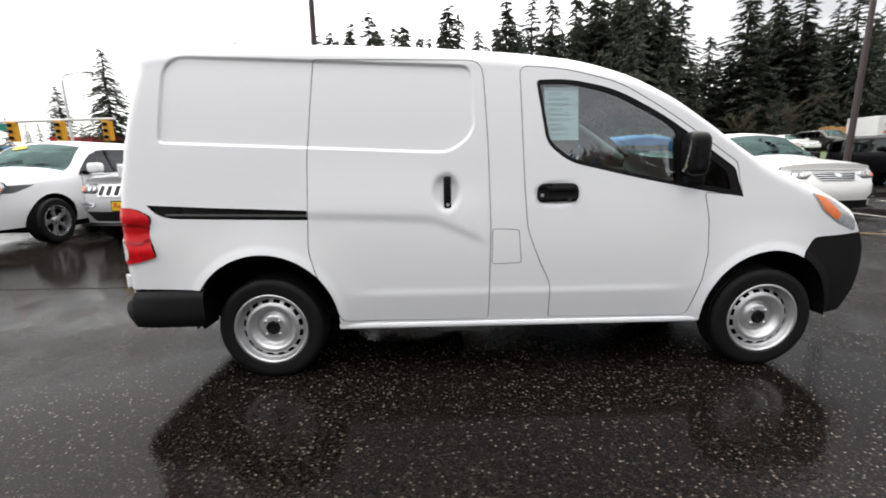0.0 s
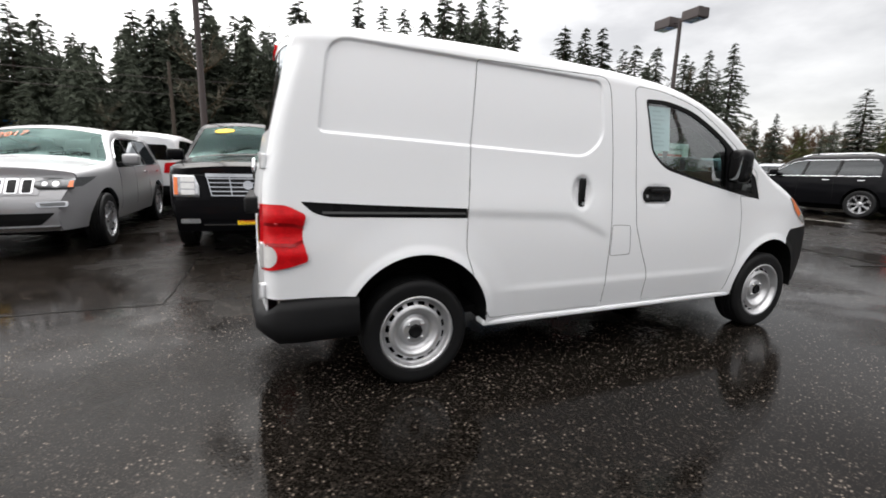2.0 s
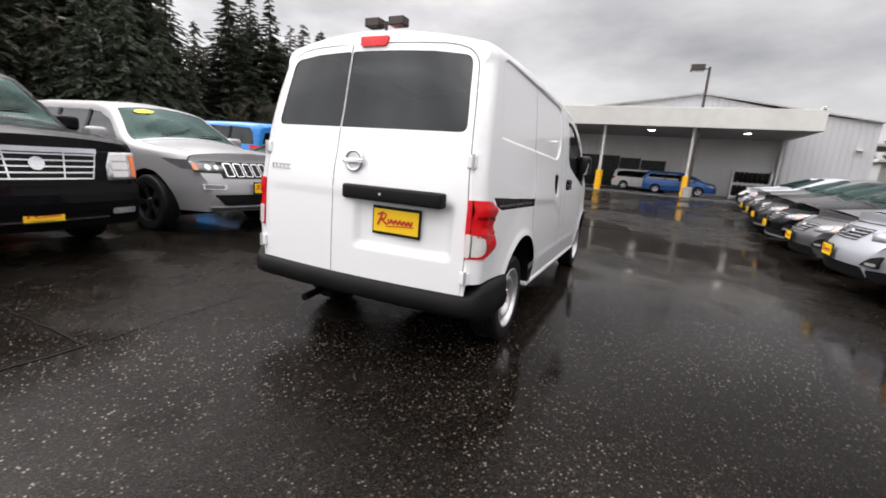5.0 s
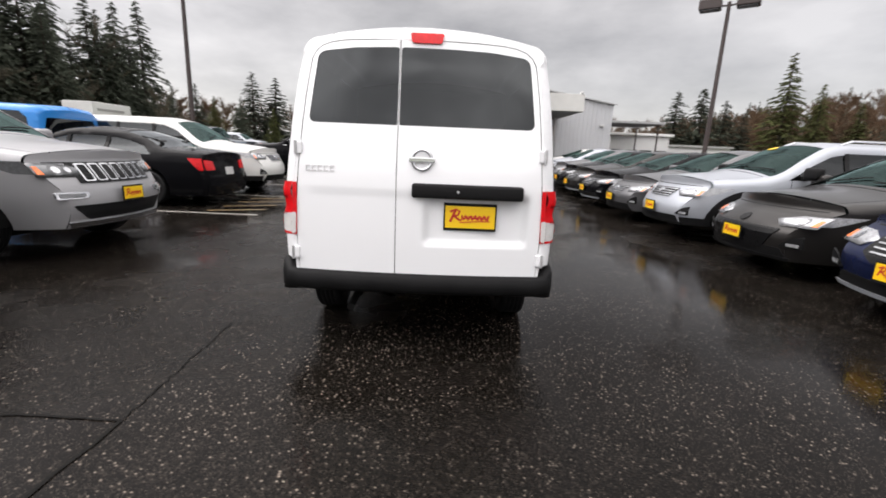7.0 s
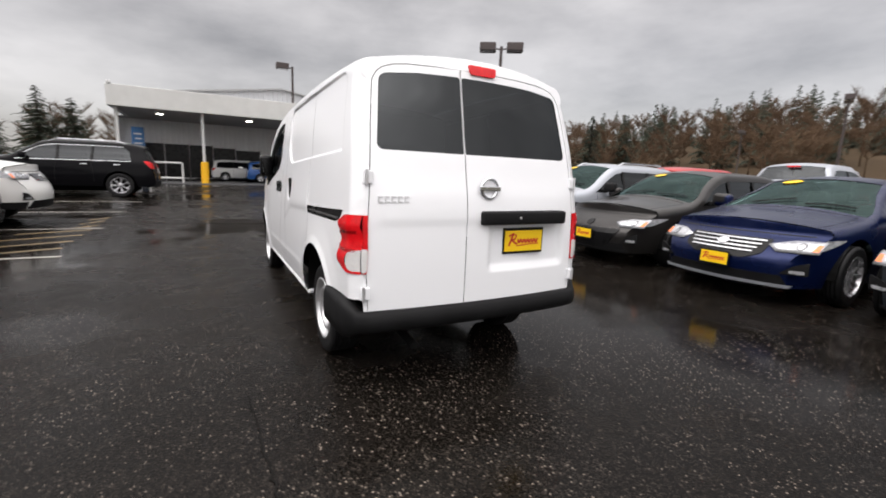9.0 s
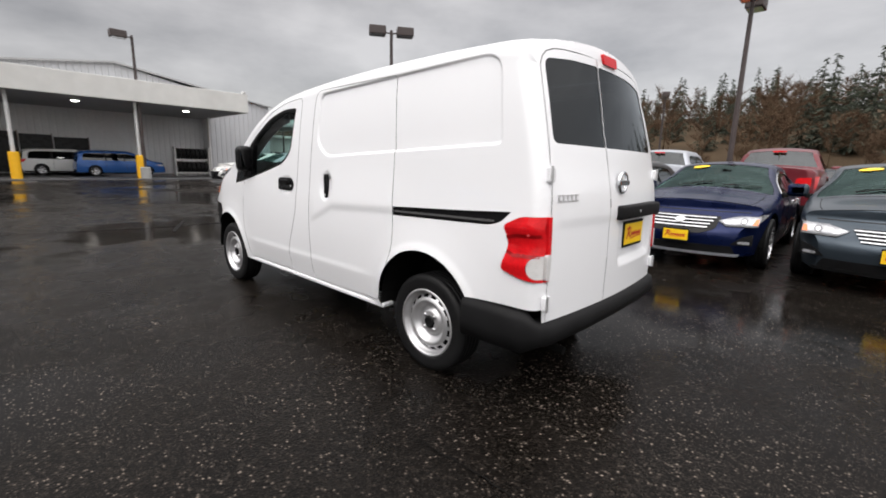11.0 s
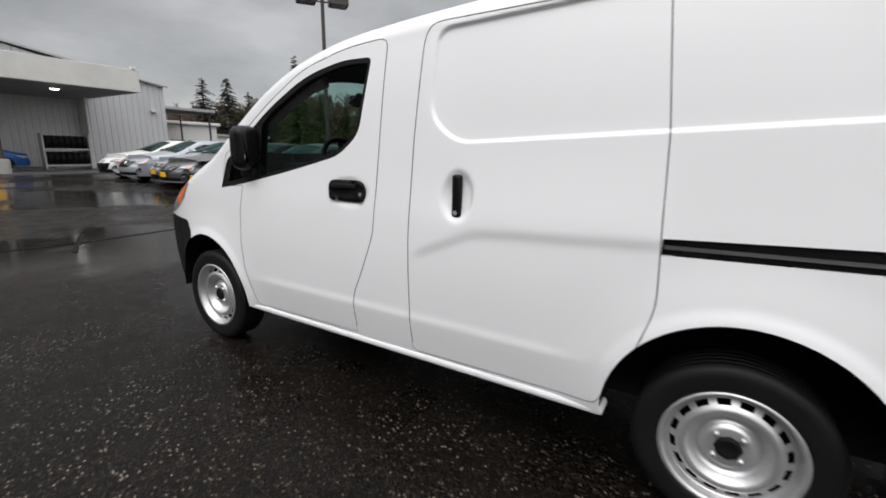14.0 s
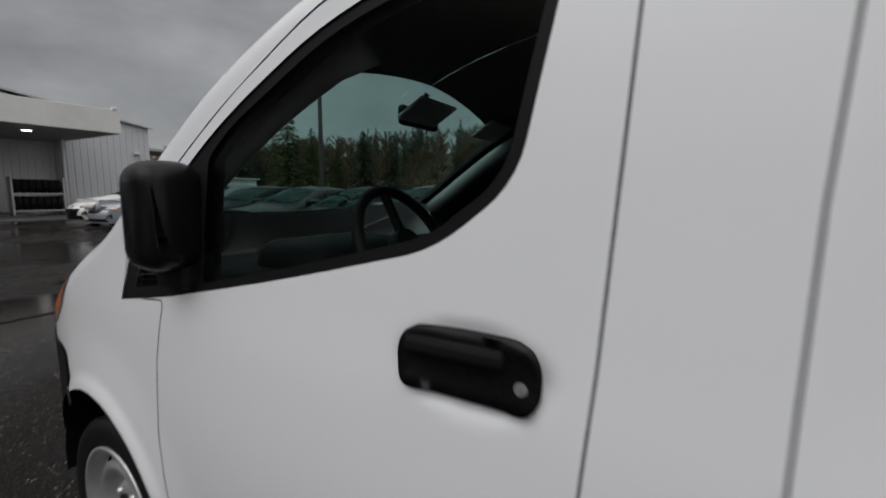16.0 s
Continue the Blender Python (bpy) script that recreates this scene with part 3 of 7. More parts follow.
def wheel_meshes(style, R, rim, width):
    key = (style, R, rim, width)
    if key in WHEELS:
        return WHEELS[key]
    w = width / 2
    tread = [(rim - 0.012, -w * 0.8), (rim, -w), (R - 0.035, -w), (R - 0.012, -w * 0.93), (R, -w * 0.78)]
    for k in (-0.45, -0.12, 0.22, 0.55):
        tread += [(R, w * (k - 0.05)), (R - 0.008, w * (k - 0.03)), (R - 0.008, w * (k + 0.03)), (R, w * (k + 0.05))]
    tread += [(R, w * 0.78), (R - 0.012, w * 0.93), (R - 0.035, w), (R - 0.045, w * 0.985), (rim + 0.02, w), (rim + 0.006, w * 0.96), (rim, w * 0.9)]
    tyre = lathe(tread, 40)
    if style == "steel":
        # pressed steel wheel: lip, ring of vent holes, raised disc and hub bowl
        prof = [(rim, 0.9 * w), (rim + 0.004, w * 0.98), (rim - 0.010, w * 1.0), (rim - 0.016, w * 0.84), (rim - 0.022, w * 0.62), (rim - 0.032, w * 0.52), (rim - 0.035, w * 0.54), (rim - 0.053, w * 0.68),
                (rim - 0.066, w * 0.80), (rim - 0.078, w * 0.82), (rim - 0.088, w * 0.74), (rim - 0.100, w * 0.52), (rim - 0.110, w * 0.36), (0.092, w * 0.34), (0.082, w * 0.40), (0.074, w * 0.56), (0.062, w * 0.60), (0.034, w * 0.60)]
        n = 80
        vs, fs = lathe(prof, n)
        fs = [f for i, f in enumerate(fs) if not (i // n == 6 and (i % n) % 5 in (1, 2, 3))]
        cap = lathe([(0.043, w * 0.46), (0.042, w * 0.66), (0.032, w * 0.74), (0.026, w * 0.70), (0.001, w * 0.70)], 8)
        nuts = [([(c[0] + math.cos(a) * 0.056, c[1], c[2] + math.sin(a) * 0.056) for c in lathe([(0.011, w * 0.48), (0.011, w * 0.70), (0.001, w * 0.71)], 6)[0]], lathe([(0.011, 0), (0.011, 0), (0.001, 0)], 6)[1])
                for a in (math.pi / 4, 3 * math.pi / 4, 5 * math.pi / 4, 7 * math.pi / 4)]
        face, hub = join((vs, fs), *nuts), cap
    else:
        n = {"five": 5, "ten": 10, "seven": 7}[style]
        rimring = lathe([(rim, w * 0.9), (rim + 0.003, w), (rim - 0.016, w * 0.98), (rim - 0.024, w * 0.7), (rim - 0.03, -w * 0.5)], 40)
        spokes = []
        for i in range(n):
            a = 2 * math.pi * i / n
            tw = 0.34 * math.pi / n
            vs = []
            for r, k, d in ((0.045, 1.6, w * 0.72), (rim * 0.55, 1.0, w * 0.80), (rim - 0.016, 1.1, w * 0.90)):
                for s in (-1, 1):
                    for dd in (0, -0.03):
                        b = a + s * tw * k * (0.1 / max(0.06, r) if r < 0.1 else 1)
                        vs.append((r * math.cos(b), d + dd, r * math.sin(b)))
            fs = []
            for j in (0, 4):
                fs += [(j, j + 4, j + 6, j + 2), (j, j + 1, j + 5, j + 4), (j + 2, j + 6, j + 7, j + 3)]
            spokes.append((vs, fs))
        hubdisc = lathe([(0.075, w * 0.3), (0.075, w * 0.72), (0.03, w * 0.78), (0.001, w * 0.78)], 20)
        face, hub = join(rimring, *spokes), hubdisc
    disc = lathe([(rim - 0.02, -w * 0.3), (rim - 0.03, w * 0.05), (0.001, w * 0.05)], 28)
    out = []
    for nm, vf, sm in (("tyre", tyre, True), ("rim", face, style == "steel"), ("hub", hub, True), ("brake_disc", disc, False)):
        me = bpy.data.meshes.new(nm)
        me.from_pydata([tuple(v) for v in vf[0]], [], [tuple(f) for f in vf[1]])
        if sm:
            me.polygons.foreach_set("use_smooth", [True] * len(me.polygons))
        out.append(me)
    WHEELS[key] = out
    return out


def add_wheels(car, xs, track, R, rim, width, style, rim_mat, hub_mat="plastic", sink=0.0):
    for x in xs:
        for s in (1, -1):
            hub = new("wheel")
            hub.parent = car
            hub.matrix_basis = pose(x, s * track, R - sink, 0, 0, 0 if s > 0 else 180)
            for me, mt in zip(wheel_meshes(style, R, rim, width), ("tyre", rim_mat, hub_mat, "under")):
                o = new(me.name, me)
                o.parent = hub
                if not me.materials:
                    me.materials.append(None)
                o.material_slots[0].link = "OBJECT"
                o.material_slots[0].material = M[mt]


def arch_liner(xs, cz, R, yo, depth=0.28):
    """Dark inner walls of the wheel housings, on both sides."""
    pieces = []
    for x in xs:
        for s in (1, -1):
            arc = circle(x, cz, R, 18, -4, 184)
            vs = [(a, s * yo, b) for a, b in arc] + [(a, s * (yo - depth), b) for a, b in arc]
            n = len(arc)
            fs = [(i, i + 1, n + i + 1, n + i) for i in range(n - 1)] + [tuple(range(n, 2 * n))]
            pieces.append((vs, fs))
    return pieces


KINDS = {
    # length, half width, wheels (rear, front), tyre radius, rim, roof edge line, belt, side glass (rear x, front x), screen base and top x, rear end setback, rear screen
    "suv": dict(L=4.82, W=0.97, ax=(0.95, 4.04), R=0.375, rim=0.255, edge=[(0.1, 1.25), (0.22, 1.52), (0.45, 1.66), (1.1, 1.71), (2.5, 1.70), (2.85, 1.64), (3.15, 1.46), (3.58, 1.19), (3.75, 1.15), (4.35, 1.10), (4.6, 1.06), (4.8, 1.0)],
                belt=1.12, side=(0.62, 3.42), screen=(3.62, 2.92), back=0.30, nose=0.20, sill=0.33, drop=0.13),
    "big_suv": dict(L=5.14, W=1.0, ax=(1.05, 4.02), R=0.40, rim=0.285, edge=[(0.08, 1.45), (0.2, 1.72), (0.45, 1.82), (1.2, 1.86), (2.9, 1.85), (3.15, 1.79), (3.35, 1.64), (3.72, 1.30), (3.9, 1.25), (4.6, 1.20), (4.9, 1.18), (5.1, 1.12)],
                    belt=1.22, side=(0.45, 3.55), screen=(3.78, 3.22), back=0.22, nose=0.07, sill=0.36, drop=0.14),
    "sedan": dict(L=4.80, W=0.92, ax=(1.05, 4.04), R=0.335, rim=0.225, edge=[(0.05, 0.99), (0.3, 1.03), (0.75, 1.07), (1.2, 1.26), (1.65, 1.37), (2.3, 1.40), (2.65, 1.36), (3.0, 1.22), (3.62, 0.97), (3.8, 0.93), (4.4, 0.855), (4.62, 0.815), (4.78, 0.755)],
                  belt=0.93, side=(0.95, 3.4), screen=(3.66, 2.72), back=0.06, nose=0.34, sill=0.22, drop=0.12, rear_screen=(0.78, 1.55)),
    "hatch": dict(L=4.5, W=0.89, ax=(0.85, 3.70), R=0.32, rim=0.22, edge=[(0.12, 1.05), (0.3, 1.26), (0.6, 1.38), (1.2, 1.45), (2.2, 1.45), (2.5, 1.40), (2.85, 1.25), (3.35, 0.99), (3.55, 0.94), (4.1, 0.87), (4.32, 0.82), (4.48, 0.755)],
                  belt=0.94, side=(0.65, 3.2), screen=(3.42, 2.55), back=0.22, nose=0.34, sill=0.22, drop=0.12),
    "crossover": dict(L=4.48, W=0.90, ax=(0.90, 3.76), R=0.345, rim=0.225, edge=[(0.12, 1.15), (0.3, 1.42), (0.6, 1.53), (1.2, 1.58), (2.2, 1.58), (2.5, 1.53), (2.85, 1.36), (3.35, 1.09), (3.55, 1.04), (4.1, 0.985), (4.32, 0.94), (4.46, 0.88)],
                      belt=1.03, side=(0.6, 3.2), screen=(3.42, 2.55), back=0.22, nose=0.27, sill=0.28, drop=0.13),
    "minivan": dict(L=5.1, W=0.98, ax=(0.98, 4.05), R=0.34, rim=0.22, edge=[(0.1, 1.25), (0.2, 1.55), (0.4, 1.68), (1.2, 1.73), (2.8, 1.73), (3.2, 1.66), (3.6, 1.45), (4.2, 1.15), (4.4, 1.08), (4.8, 1.0), (5.0, 0.94), (5.08, 0.89)],
                    belt=1.05, side=(0.35, 3.9), screen=(4.22, 3.3), back=0.2, nose=0.12, sill=0.26, drop=0.15),
    "jeep": dict(L=4.4, W=0.93, ax=(0.75, 3.70), R=0.40, rim=0.23, edge=[(0.02, 1.7), (0.1, 1.78), (1.2, 1.81), (2.4, 1.80), (2.58, 1.74), (2.72, 1.58), (2.9, 1.24), (3.0, 1.18), (3.9, 1.14), (4.2, 1.13), (4.38, 1.12)],
                 belt=1.22, side=(0.15, 2.62), screen=(2.9, 2.62), back=0.02, nose=0.03, sill=0.48, drop=0.12),
    "pickup": dict(L=5.7, W=0.99, ax=(1.2, 4.75), R=0.39, rim=0.25, edge=[(0.02, 1.36), (0.2, 1.38), (1.9, 1.38), (2.02, 1.52), (2.2, 1.80), (2.6, 1.88), (3.4, 1.87), (3.7, 1.80), (4.25, 1.34), (4.4, 1.29), (5.2, 1.18), (5.5, 1.15), (5.68, 1.10)],
                   belt=1.30, side=(2.25, 4.0), screen=(4.28, 3.72), rear_screen=(1.96, 2.19), back=0.03, nose=0.06, sill=0.42, drop=0.14),
}


def vehicle(name, kind, paint_name, at, heading, label, category, front="plain", step=0.09, wheels=("five", "alloy"), rear=False, height=1.0, plate=True, sticker=None, cladding=False, glass_side="glass_dark", group="parked cars", mirrors=True, year="", trim=False, rails=False, size=1.0):
    k = KINDS[kind]
    L, W, (xr, xf), R = k["L"], k["W"], k["ax"], k["R"]
    E0 = curve_of(k["edge"])
    edge = lambda x: E0(x) * height
    H = max(z for _, z in k["edge"]) * height
    belt = k["belt"] * height
    cab = k["screen"][0]
    rad = curve_of([(0, 0.10), (k["screen"][1] - 0.2, 0.10), (cab - 0.15, 0.06), (cab + 0.1, 0.08), (L, 0.07)])
    crown = curve_of([(0, 0.05), (k["screen"][1] - 0.2, 0.05), (cab - 0.25, 0.12), (cab + 0.15, 0.07), (L - 0.5, 0.06), (L, 0.045)])
    wz = curve_of([(k["sill"] - 0.1, 0.90), (k["sill"] + 0.12, 0.965), (0.5 * belt + 0.1, 1.0), (belt - 0.12, 0.985), (belt, 0.955), (H - 0.25, 0.80 if kind != "jeep" else 0.9), (H, 0.72 if kind != "jeep" else 0.86)])
    boxy = kind in ("big_suv", "jeep", "pickup")
    plan = curve_of([(0, 0.90), (0.25, 0.965), (0.8, 1.0), (L - 1.2, 1.0), (L - 0.55, 0.985 if boxy else 0.96), (L - 0.28, 0.95 if boxy else 0.885), (L - 0.12, 0.90 if boxy else 0.80), (L, 0.83 if boxy else 0.70)])
    half = lambda x, z: W * wz(z) * plan(x)
    bf = curve_of([(L - 1.3, 0), (L - 0.5, 0.07), (L, 0.27 if kind not in ("jeep", "big_suv", "pickup") else 0.13)])
    br = curve_of([(0, 0.09), (0.6, 0.03), (1.2, 0)])
    skin = Skin(edge, rad, crown, half, W, bf, br)
    sill, nose, back = k["sill"], k["nose"], k["back"]
    ztf, ztr = skin.shoulder(L - nose), skin.shoulder(back)
    zmid = 0.50 * height + 0.1 * (kind in ("suv", "big_suv", "jeep", "pickup"))
    fx = lambda z: L - (nose * ((z - zmid) / (ztf - zmid)) ** 1.55 if z > zmid else 0.10 * ((zmid - z) / (zmid - sill + 0.08)) ** 2)
    rx = lambda z: back * ((z - zmid) / (ztr - zmid)) ** 1.6 if z > zmid else 0.08 * ((zmid - z) / (zmid - sill + 0.08)) ** 2
    nz = 8
    front_line = [(fx(sill + (ztf - sill) * i / nz), sill + (ztf - sill) * i / nz) for i in range(nz + 1)]
    rear_line = [(rx(sill + (ztr - sill) * i / nz), sill + (ztr - sill) * i / nz) for i in range(nz + 1)]
    over = lambda x: [(x, skin.shoulder(x) + 1.5 * skin.radius(x) * q) for q in (0.33, 0.66, 1.0)] + [(x, skin.top(x, q)) for q in (0.33, 0.66, 1.0)]
    f_edge, r_edge = front_line + over(L - nose), rear_line + over(back)
    tops = [(x, skin.top(x)) for x in np.linspace(L - nose, back, 40)[1:-1]]
    outline = f_edge + tops + r_edge[::-1]
    cz, ar = R + 0.015, R + 0.065
    regions = [("hole", circle(xr, cz, ar, 28)), ("hole", circle(xf, cz, ar, 28))]
    if cladding:
        for cx in (xr, xf):
            regions.append(("cladding", circle(cx, cz, ar + 0.075, 28)))
        regions.append(("cladding", [(-0.3, sill - 0.1), (L + 0.3, sill - 0.1), (L + 0.3, sill + 0.12), (-0.3, sill + 0.12)]))
    a, b = k["side"]
    topz = lambda x: min(edge(x) - k["drop"], skin.shoulder(x) - 0.015)
    xs = np.linspace(a + 0.18, b - 0.12, 9)
    ups = [(x, max(belt + 0.012, topz(x))) for x in xs]
    window = [(a, belt + 0.03), (b, belt)] + [(b - 0.08, max(belt + 0.02, min(topz(b - 0.08), belt + 0.10)))] + ups[::-1] + [(a + 0.05, max(belt + 0.06, topz(a + 0.18) - 0.12))]
    for c in ((0.36, 0.66) if kind != "pickup" else (0.5,)):
        px = a + (b - a) * c
        regions.append(("window_pillar", [(px - 0.035, belt - 0.01), (px + 0.045, belt - 0.01), (px + 0.0, H), (px - 0.07, H)]))
    regions.append(("side_window", window))
    s0, s1 = k["screen"]
    n = 8
    low = [(s0 + (s1 - s0) * i / n, skin.top(s0 + (s1 - s0) * i / n, 0.03)) for i in range(n + 1)]
    regions.append(("windscreen", low + [(s1 + (s0 - s1) * i / n, skin.top(s1 + (s0 - s1) * i / n, 1.03)) for i in range(n + 1)]))
    if "rear_screen" in k:
        s0, s1 = k["rear_screen"]
        low = [(s0 + (s1 - s0) * i / n, skin.top(s0 + (s1 - s0) * i / n, 0.05)) for i in range(n + 1)]
        regions.append(("rear_screen", low + [(s1 + (s0 - s1) * i / n, skin.top(s1 + (s0 - s1) * i / n, 1.03)) for i in range(n + 1)]))
    # pillars only count inside the side glass
    pil = [r for r in regions if r[0] == "window_pillar"]
    regions = [r for r in regions if r[0] != "window_pillar"]
    zl0, zl1 = (0.60, 0.73) if kind in ("sedan", "hatch") else (0.72, 0.86) if kind in ("crossover", "minivan") else (0.84, 0.98) if kind == "suv" else (0.78, 1.06) if kind == "big_suv" else (0.86, 1.04)
    zl0, zl1 = zl0 * height, zl1 * height
    if kind != "big_suv":
        regions.append(("headlight", [(L - 0.52, zl1 + 0.01), (L - 0.25, zl0 + 0.03), (L + 0.4, zl0), (L + 0.4, zl1)]))
    if rear:
        regions.append(("tail_light", [(0.30, zl1 + 0.19), (0.10, zl0 + 0.10), (-0.4, zl0 + 0.10), (-0.4, zl1 + 0.17)]))
    seam = k["side"][0] + (k["side"][1] - k["side"][0]) * 0.36
    for sx, ex in ((seam + 0.02, seam - 0.02), (seam + (b - a) * 0.31, seam + (b - a) * 0.33), (b - 0.05, b + 0.02)):
        regions.append(("door_gap#%d" % len(regions), strip([(sx, belt), (ex, 0.6 * belt), (ex, sill + 0.14)], 0.012)))
    # bonnet shut line on each side and its rear edge under the screen
    regions.append(("door_gap#%d" % len(regions), strip([(x, skin.top(x, 0.10)) for x in np.linspace(cab + 0.06, L - nose - 0.02, 16)], 0.010)))
    regions.append(("door_gap#%d" % len(regions), strip([(cab + 0.06, skin.top(cab + 0.06, q)) for q in np.linspace(0.10, 1.02, 8)], 0.016)))
    inset_of = {"side_window": 0.008, "windscreen": 0.006, "rear_screen": 0.006, "door_gap": 0.012, "cladding": -0.012, "headlight": 0.0}
    made = panels(outline, regions, step, lambda x, h, nm: skin.lift(x, h, inset_of.get(nm.split("#")[0], 0.0)))
    car = thing(name, label, category, pose(at[0], at[1], ground_at(at[0], at[1]), 0, 0, heading) @ Matrix.Diagonal((size, size, size, 1)) @ Matrix.Translation((-L - (bf(L) if front != "back_in" else 0), 0, 0)), group)

    def cap(line, x_of, bow, cols=12):
        vs, fs = [], []
        pts = [skin.lift(x, h) for x, h in line]
        for (x, h), p in zip(line, pts):
            for i in range(cols + 1):
                y = p[1] * (1 - 2 * i / cols)
                vs.append((x + bow * max(0.0, 1 - (y / W) ** 2), y, p[2]))
        for r in range(len(pts) - 1):
            for i in range(cols):
                o = r * (cols + 1) + i
                fs.append((o, o + 1, o + cols + 2, o + cols + 1))
        return vs, fs
    body = join(made["body"], mirrored(made["body"]), cap(f_edge, fx, bf(L)), cap(r_edge, rx, -br(0)))
    bm = bmesh.new()
    bv = [bm.verts.new(v) for v in body[0]]
    for f in body[1]:
        try:
            bm.faces.new([bv[i] for i in f])
        except ValueError:
            pass
    bmesh.ops.remove_doubles(bm, verts=bm.verts[:], dist=0.006)
    part("body", bm, paint_name, car, smooth=True)
    put_f = lambda y, z, d: (fx(z) + bf(L) * max(0.0, 1 - (y / W) ** 2) + d, y, z)
    put_r = lambda y, z, d: (rx(z) - br(0) * max(0.0, 1 - (y / W) ** 2) - d, y, z)
    mats = {"side_window": glass_side, "windscreen": "glass_wind", "rear_screen": "glass_dark", "door_gap": "gap", "cladding": "plastic", "headlight": "lamp_clear", "tail_light": "lamp_red"}
    for nm, vf in made.items():
        if nm == "body":
            continue
        if nm.startswith("door_gap"):
            part("door_gap", vf, "gap_dark", car, smooth=True)
            part("door_gap", mirrored(vf), "gap_dark", car, smooth=True)
        elif nm in ("windscreen", "rear_screen", "cladding"):
            part(nm, join(vf, mirrored(vf)), mats[nm], car, smooth=True)
        elif nm in ("side_window", "tail_light"):
            part(nm, vf, mats[nm], car, smooth=True)
            part(nm, mirrored(vf), mats[nm], car, smooth=True)
    # window pillars stand just outside the glass
    for _, poly in pil:
        got = panels([(x, min(z, max(belt, topz(x)) + 0.01)) for x, z in poly], [], 0.12, lambda x, h, nm: skin.lift(x, h, -0.004)).get("body")
        if got:
            part("window_pillar", got, "gloss_black", car)
            part("window_pillar", mirrored(got), "gloss_black", car)
    part("underbody", join(*arch_liner((xr, xf), cz, ar, W * 0.95), ([(0.12, -W * 0.8, sill), (L - 0.15, -W * 0.8, sill), (L - 0.15, W * 0.8, sill), (0.12, W * 0.8, sill)], [(0, 1, 2, 3)])), "under", car)
    # block added in place of axles and exhaust, to shut out reflections beneath
    part("drivetrain", boxed((0.55, -W * 0.55, 0.17), (L - 0.75, W * 0.55, sill - 0.004), 0.03), "under", car)
    add_wheels(car, (xr, xf), W - 0.13, R, k["rim"], 0.23, wheels[0], wheels[1], "dark_rim" if wheels[1] == "dark_rim" else "alloy")
    # door handles, bright window trim, roof rails and wipers
    for hx in ((b - a) * 0.40 + a, (b - a) * 0.08 + a + 0.06) if kind != "pickup" else ((b - a) * 0.2 + a,):
        hz = belt - 0.10
        for s in (1, -1):
            yo = half(hx, hz)
            part("door_handle", boxed((hx, min(s * (yo - 0.01), s * (yo + 0.028)), hz - 0.016), (hx + 0.17, max(s * (yo - 0.01), s * (yo + 0.028)), hz + 0.016), 0.010), "chrome" if trim else paint_name, car)
    if trim:
        for line in ([(a, belt + 0.02), (a + (b - a) * 0.5, belt + 0.005), (b, belt - 0.008)], [(x, max(belt + 0.02, topz(x)) + 0.012) for x in np.linspace(a + 0.18, b - 0.12, 12)]):
            fine = [(line[0][0] + (line[-1][0] - line[0][0]) * i / 14, 0) for i in range(15)]
            zz = np.interp([q[0] for q in fine], [q[0] for q in line], [q[1] for q in line])
            bar_line = tube([skin.lift(q[0], float(z), -0.004) for q, z in zip(fine, zz)], 0.010, 6)
            part("window_trim", bar_line, "chrome", car)
            part("window_trim", mirrored(bar_line), "chrome", car)
    if rails:
        rail_x = np.linspace(a + 0.15, k["screen"][1] - 0.25, 10)
        pts = [skin.lift(x, skin.top(x, 0.04)) for x in rail_x]
        rl = tube([(x, y, z + (0.055 if 0 < i < 9 else 0.0)) for i, (x, y, z) in enumerate(pts)], 0.017, 6)
        part("roof_rail", rl, "chrome", car)
        part("roof_rail", mirrored(rl), "chrome", car)
    for sy in (0.16, -0.42):
        wp = [skin.lift(cab - 0.05 - 0.10 * t, skin.top(cab - 0.05 - 0.10 * t, 1.0 - abs(sy + 0.46 * t) / (W * 0.85)), -0.016) for t in (0.0, 0.33, 0.66, 1.0)]
        part("wiper", tube([(x, math.copysign(y, sy + 0.46 * t), z) for (x, y, z), t in zip(wp, (0.0, 0.33, 0.66, 1.0))], 0.008, 5), "plastic", car)
    # cabin: dashboard, seats
    bm = bmesh.new()
    box(bm, (cab - 0.75, -W * 0.72, belt - 0.35), (cab - 0.30, W * 0.72, belt - 0.02), 0.06)
    part("dashboard", bm, "trim", car)
    for sx in ([cab - 1.75, cab - 2.6] if kind != "pickup" else [cab - 1.6]):
        for sy in (0.36, -0.36):
            bm = bmesh.new()
            box(bm, (sx, sy - 0.24, 0.45), (sx + 0.5, sy + 0.24, belt - 0.35), 0.06)
            box(bm, (sx - 0.10, sy - 0.24, 0.5), (sx + 0.08, sy + 0.24, belt + 0.12), 0.05)
            box(bm, (sx - 0.08, sy - 0.12, belt + 0.14), (sx + 0.02, sy + 0.12, belt + 0.30), 0.04)
            part("seat", bm, "seat", car)
    if mirrors:
        for s in (1, -1):
            mx = b - 0.22
            y0 = half(mx, belt)
            bm = boxed((mx - 0.08, s * (y0 + 0.03) if s > 0 else -(y0 + 0.27), belt + 0.02), (mx + 0.08, (y0 + 0.27) if s > 0 else -(y0 + 0.03), belt + 0.20), 0.05, 3)
            mir = part("door_mirror", bm, paint_name if not cladding else "plastic", car, smooth=True)
            part("mirror_arm", boxed((mx - 0.03, min(s * (y0 - 0.06), s * (y0 + 0.06)), belt - 0.0), (mx + 0.04, max(s * (y0 - 0.06), s * (y0 + 0.06)), belt + 0.07), 0.015), "plastic", mir)
    # lamps
    yf = half(L - nose, zl1)
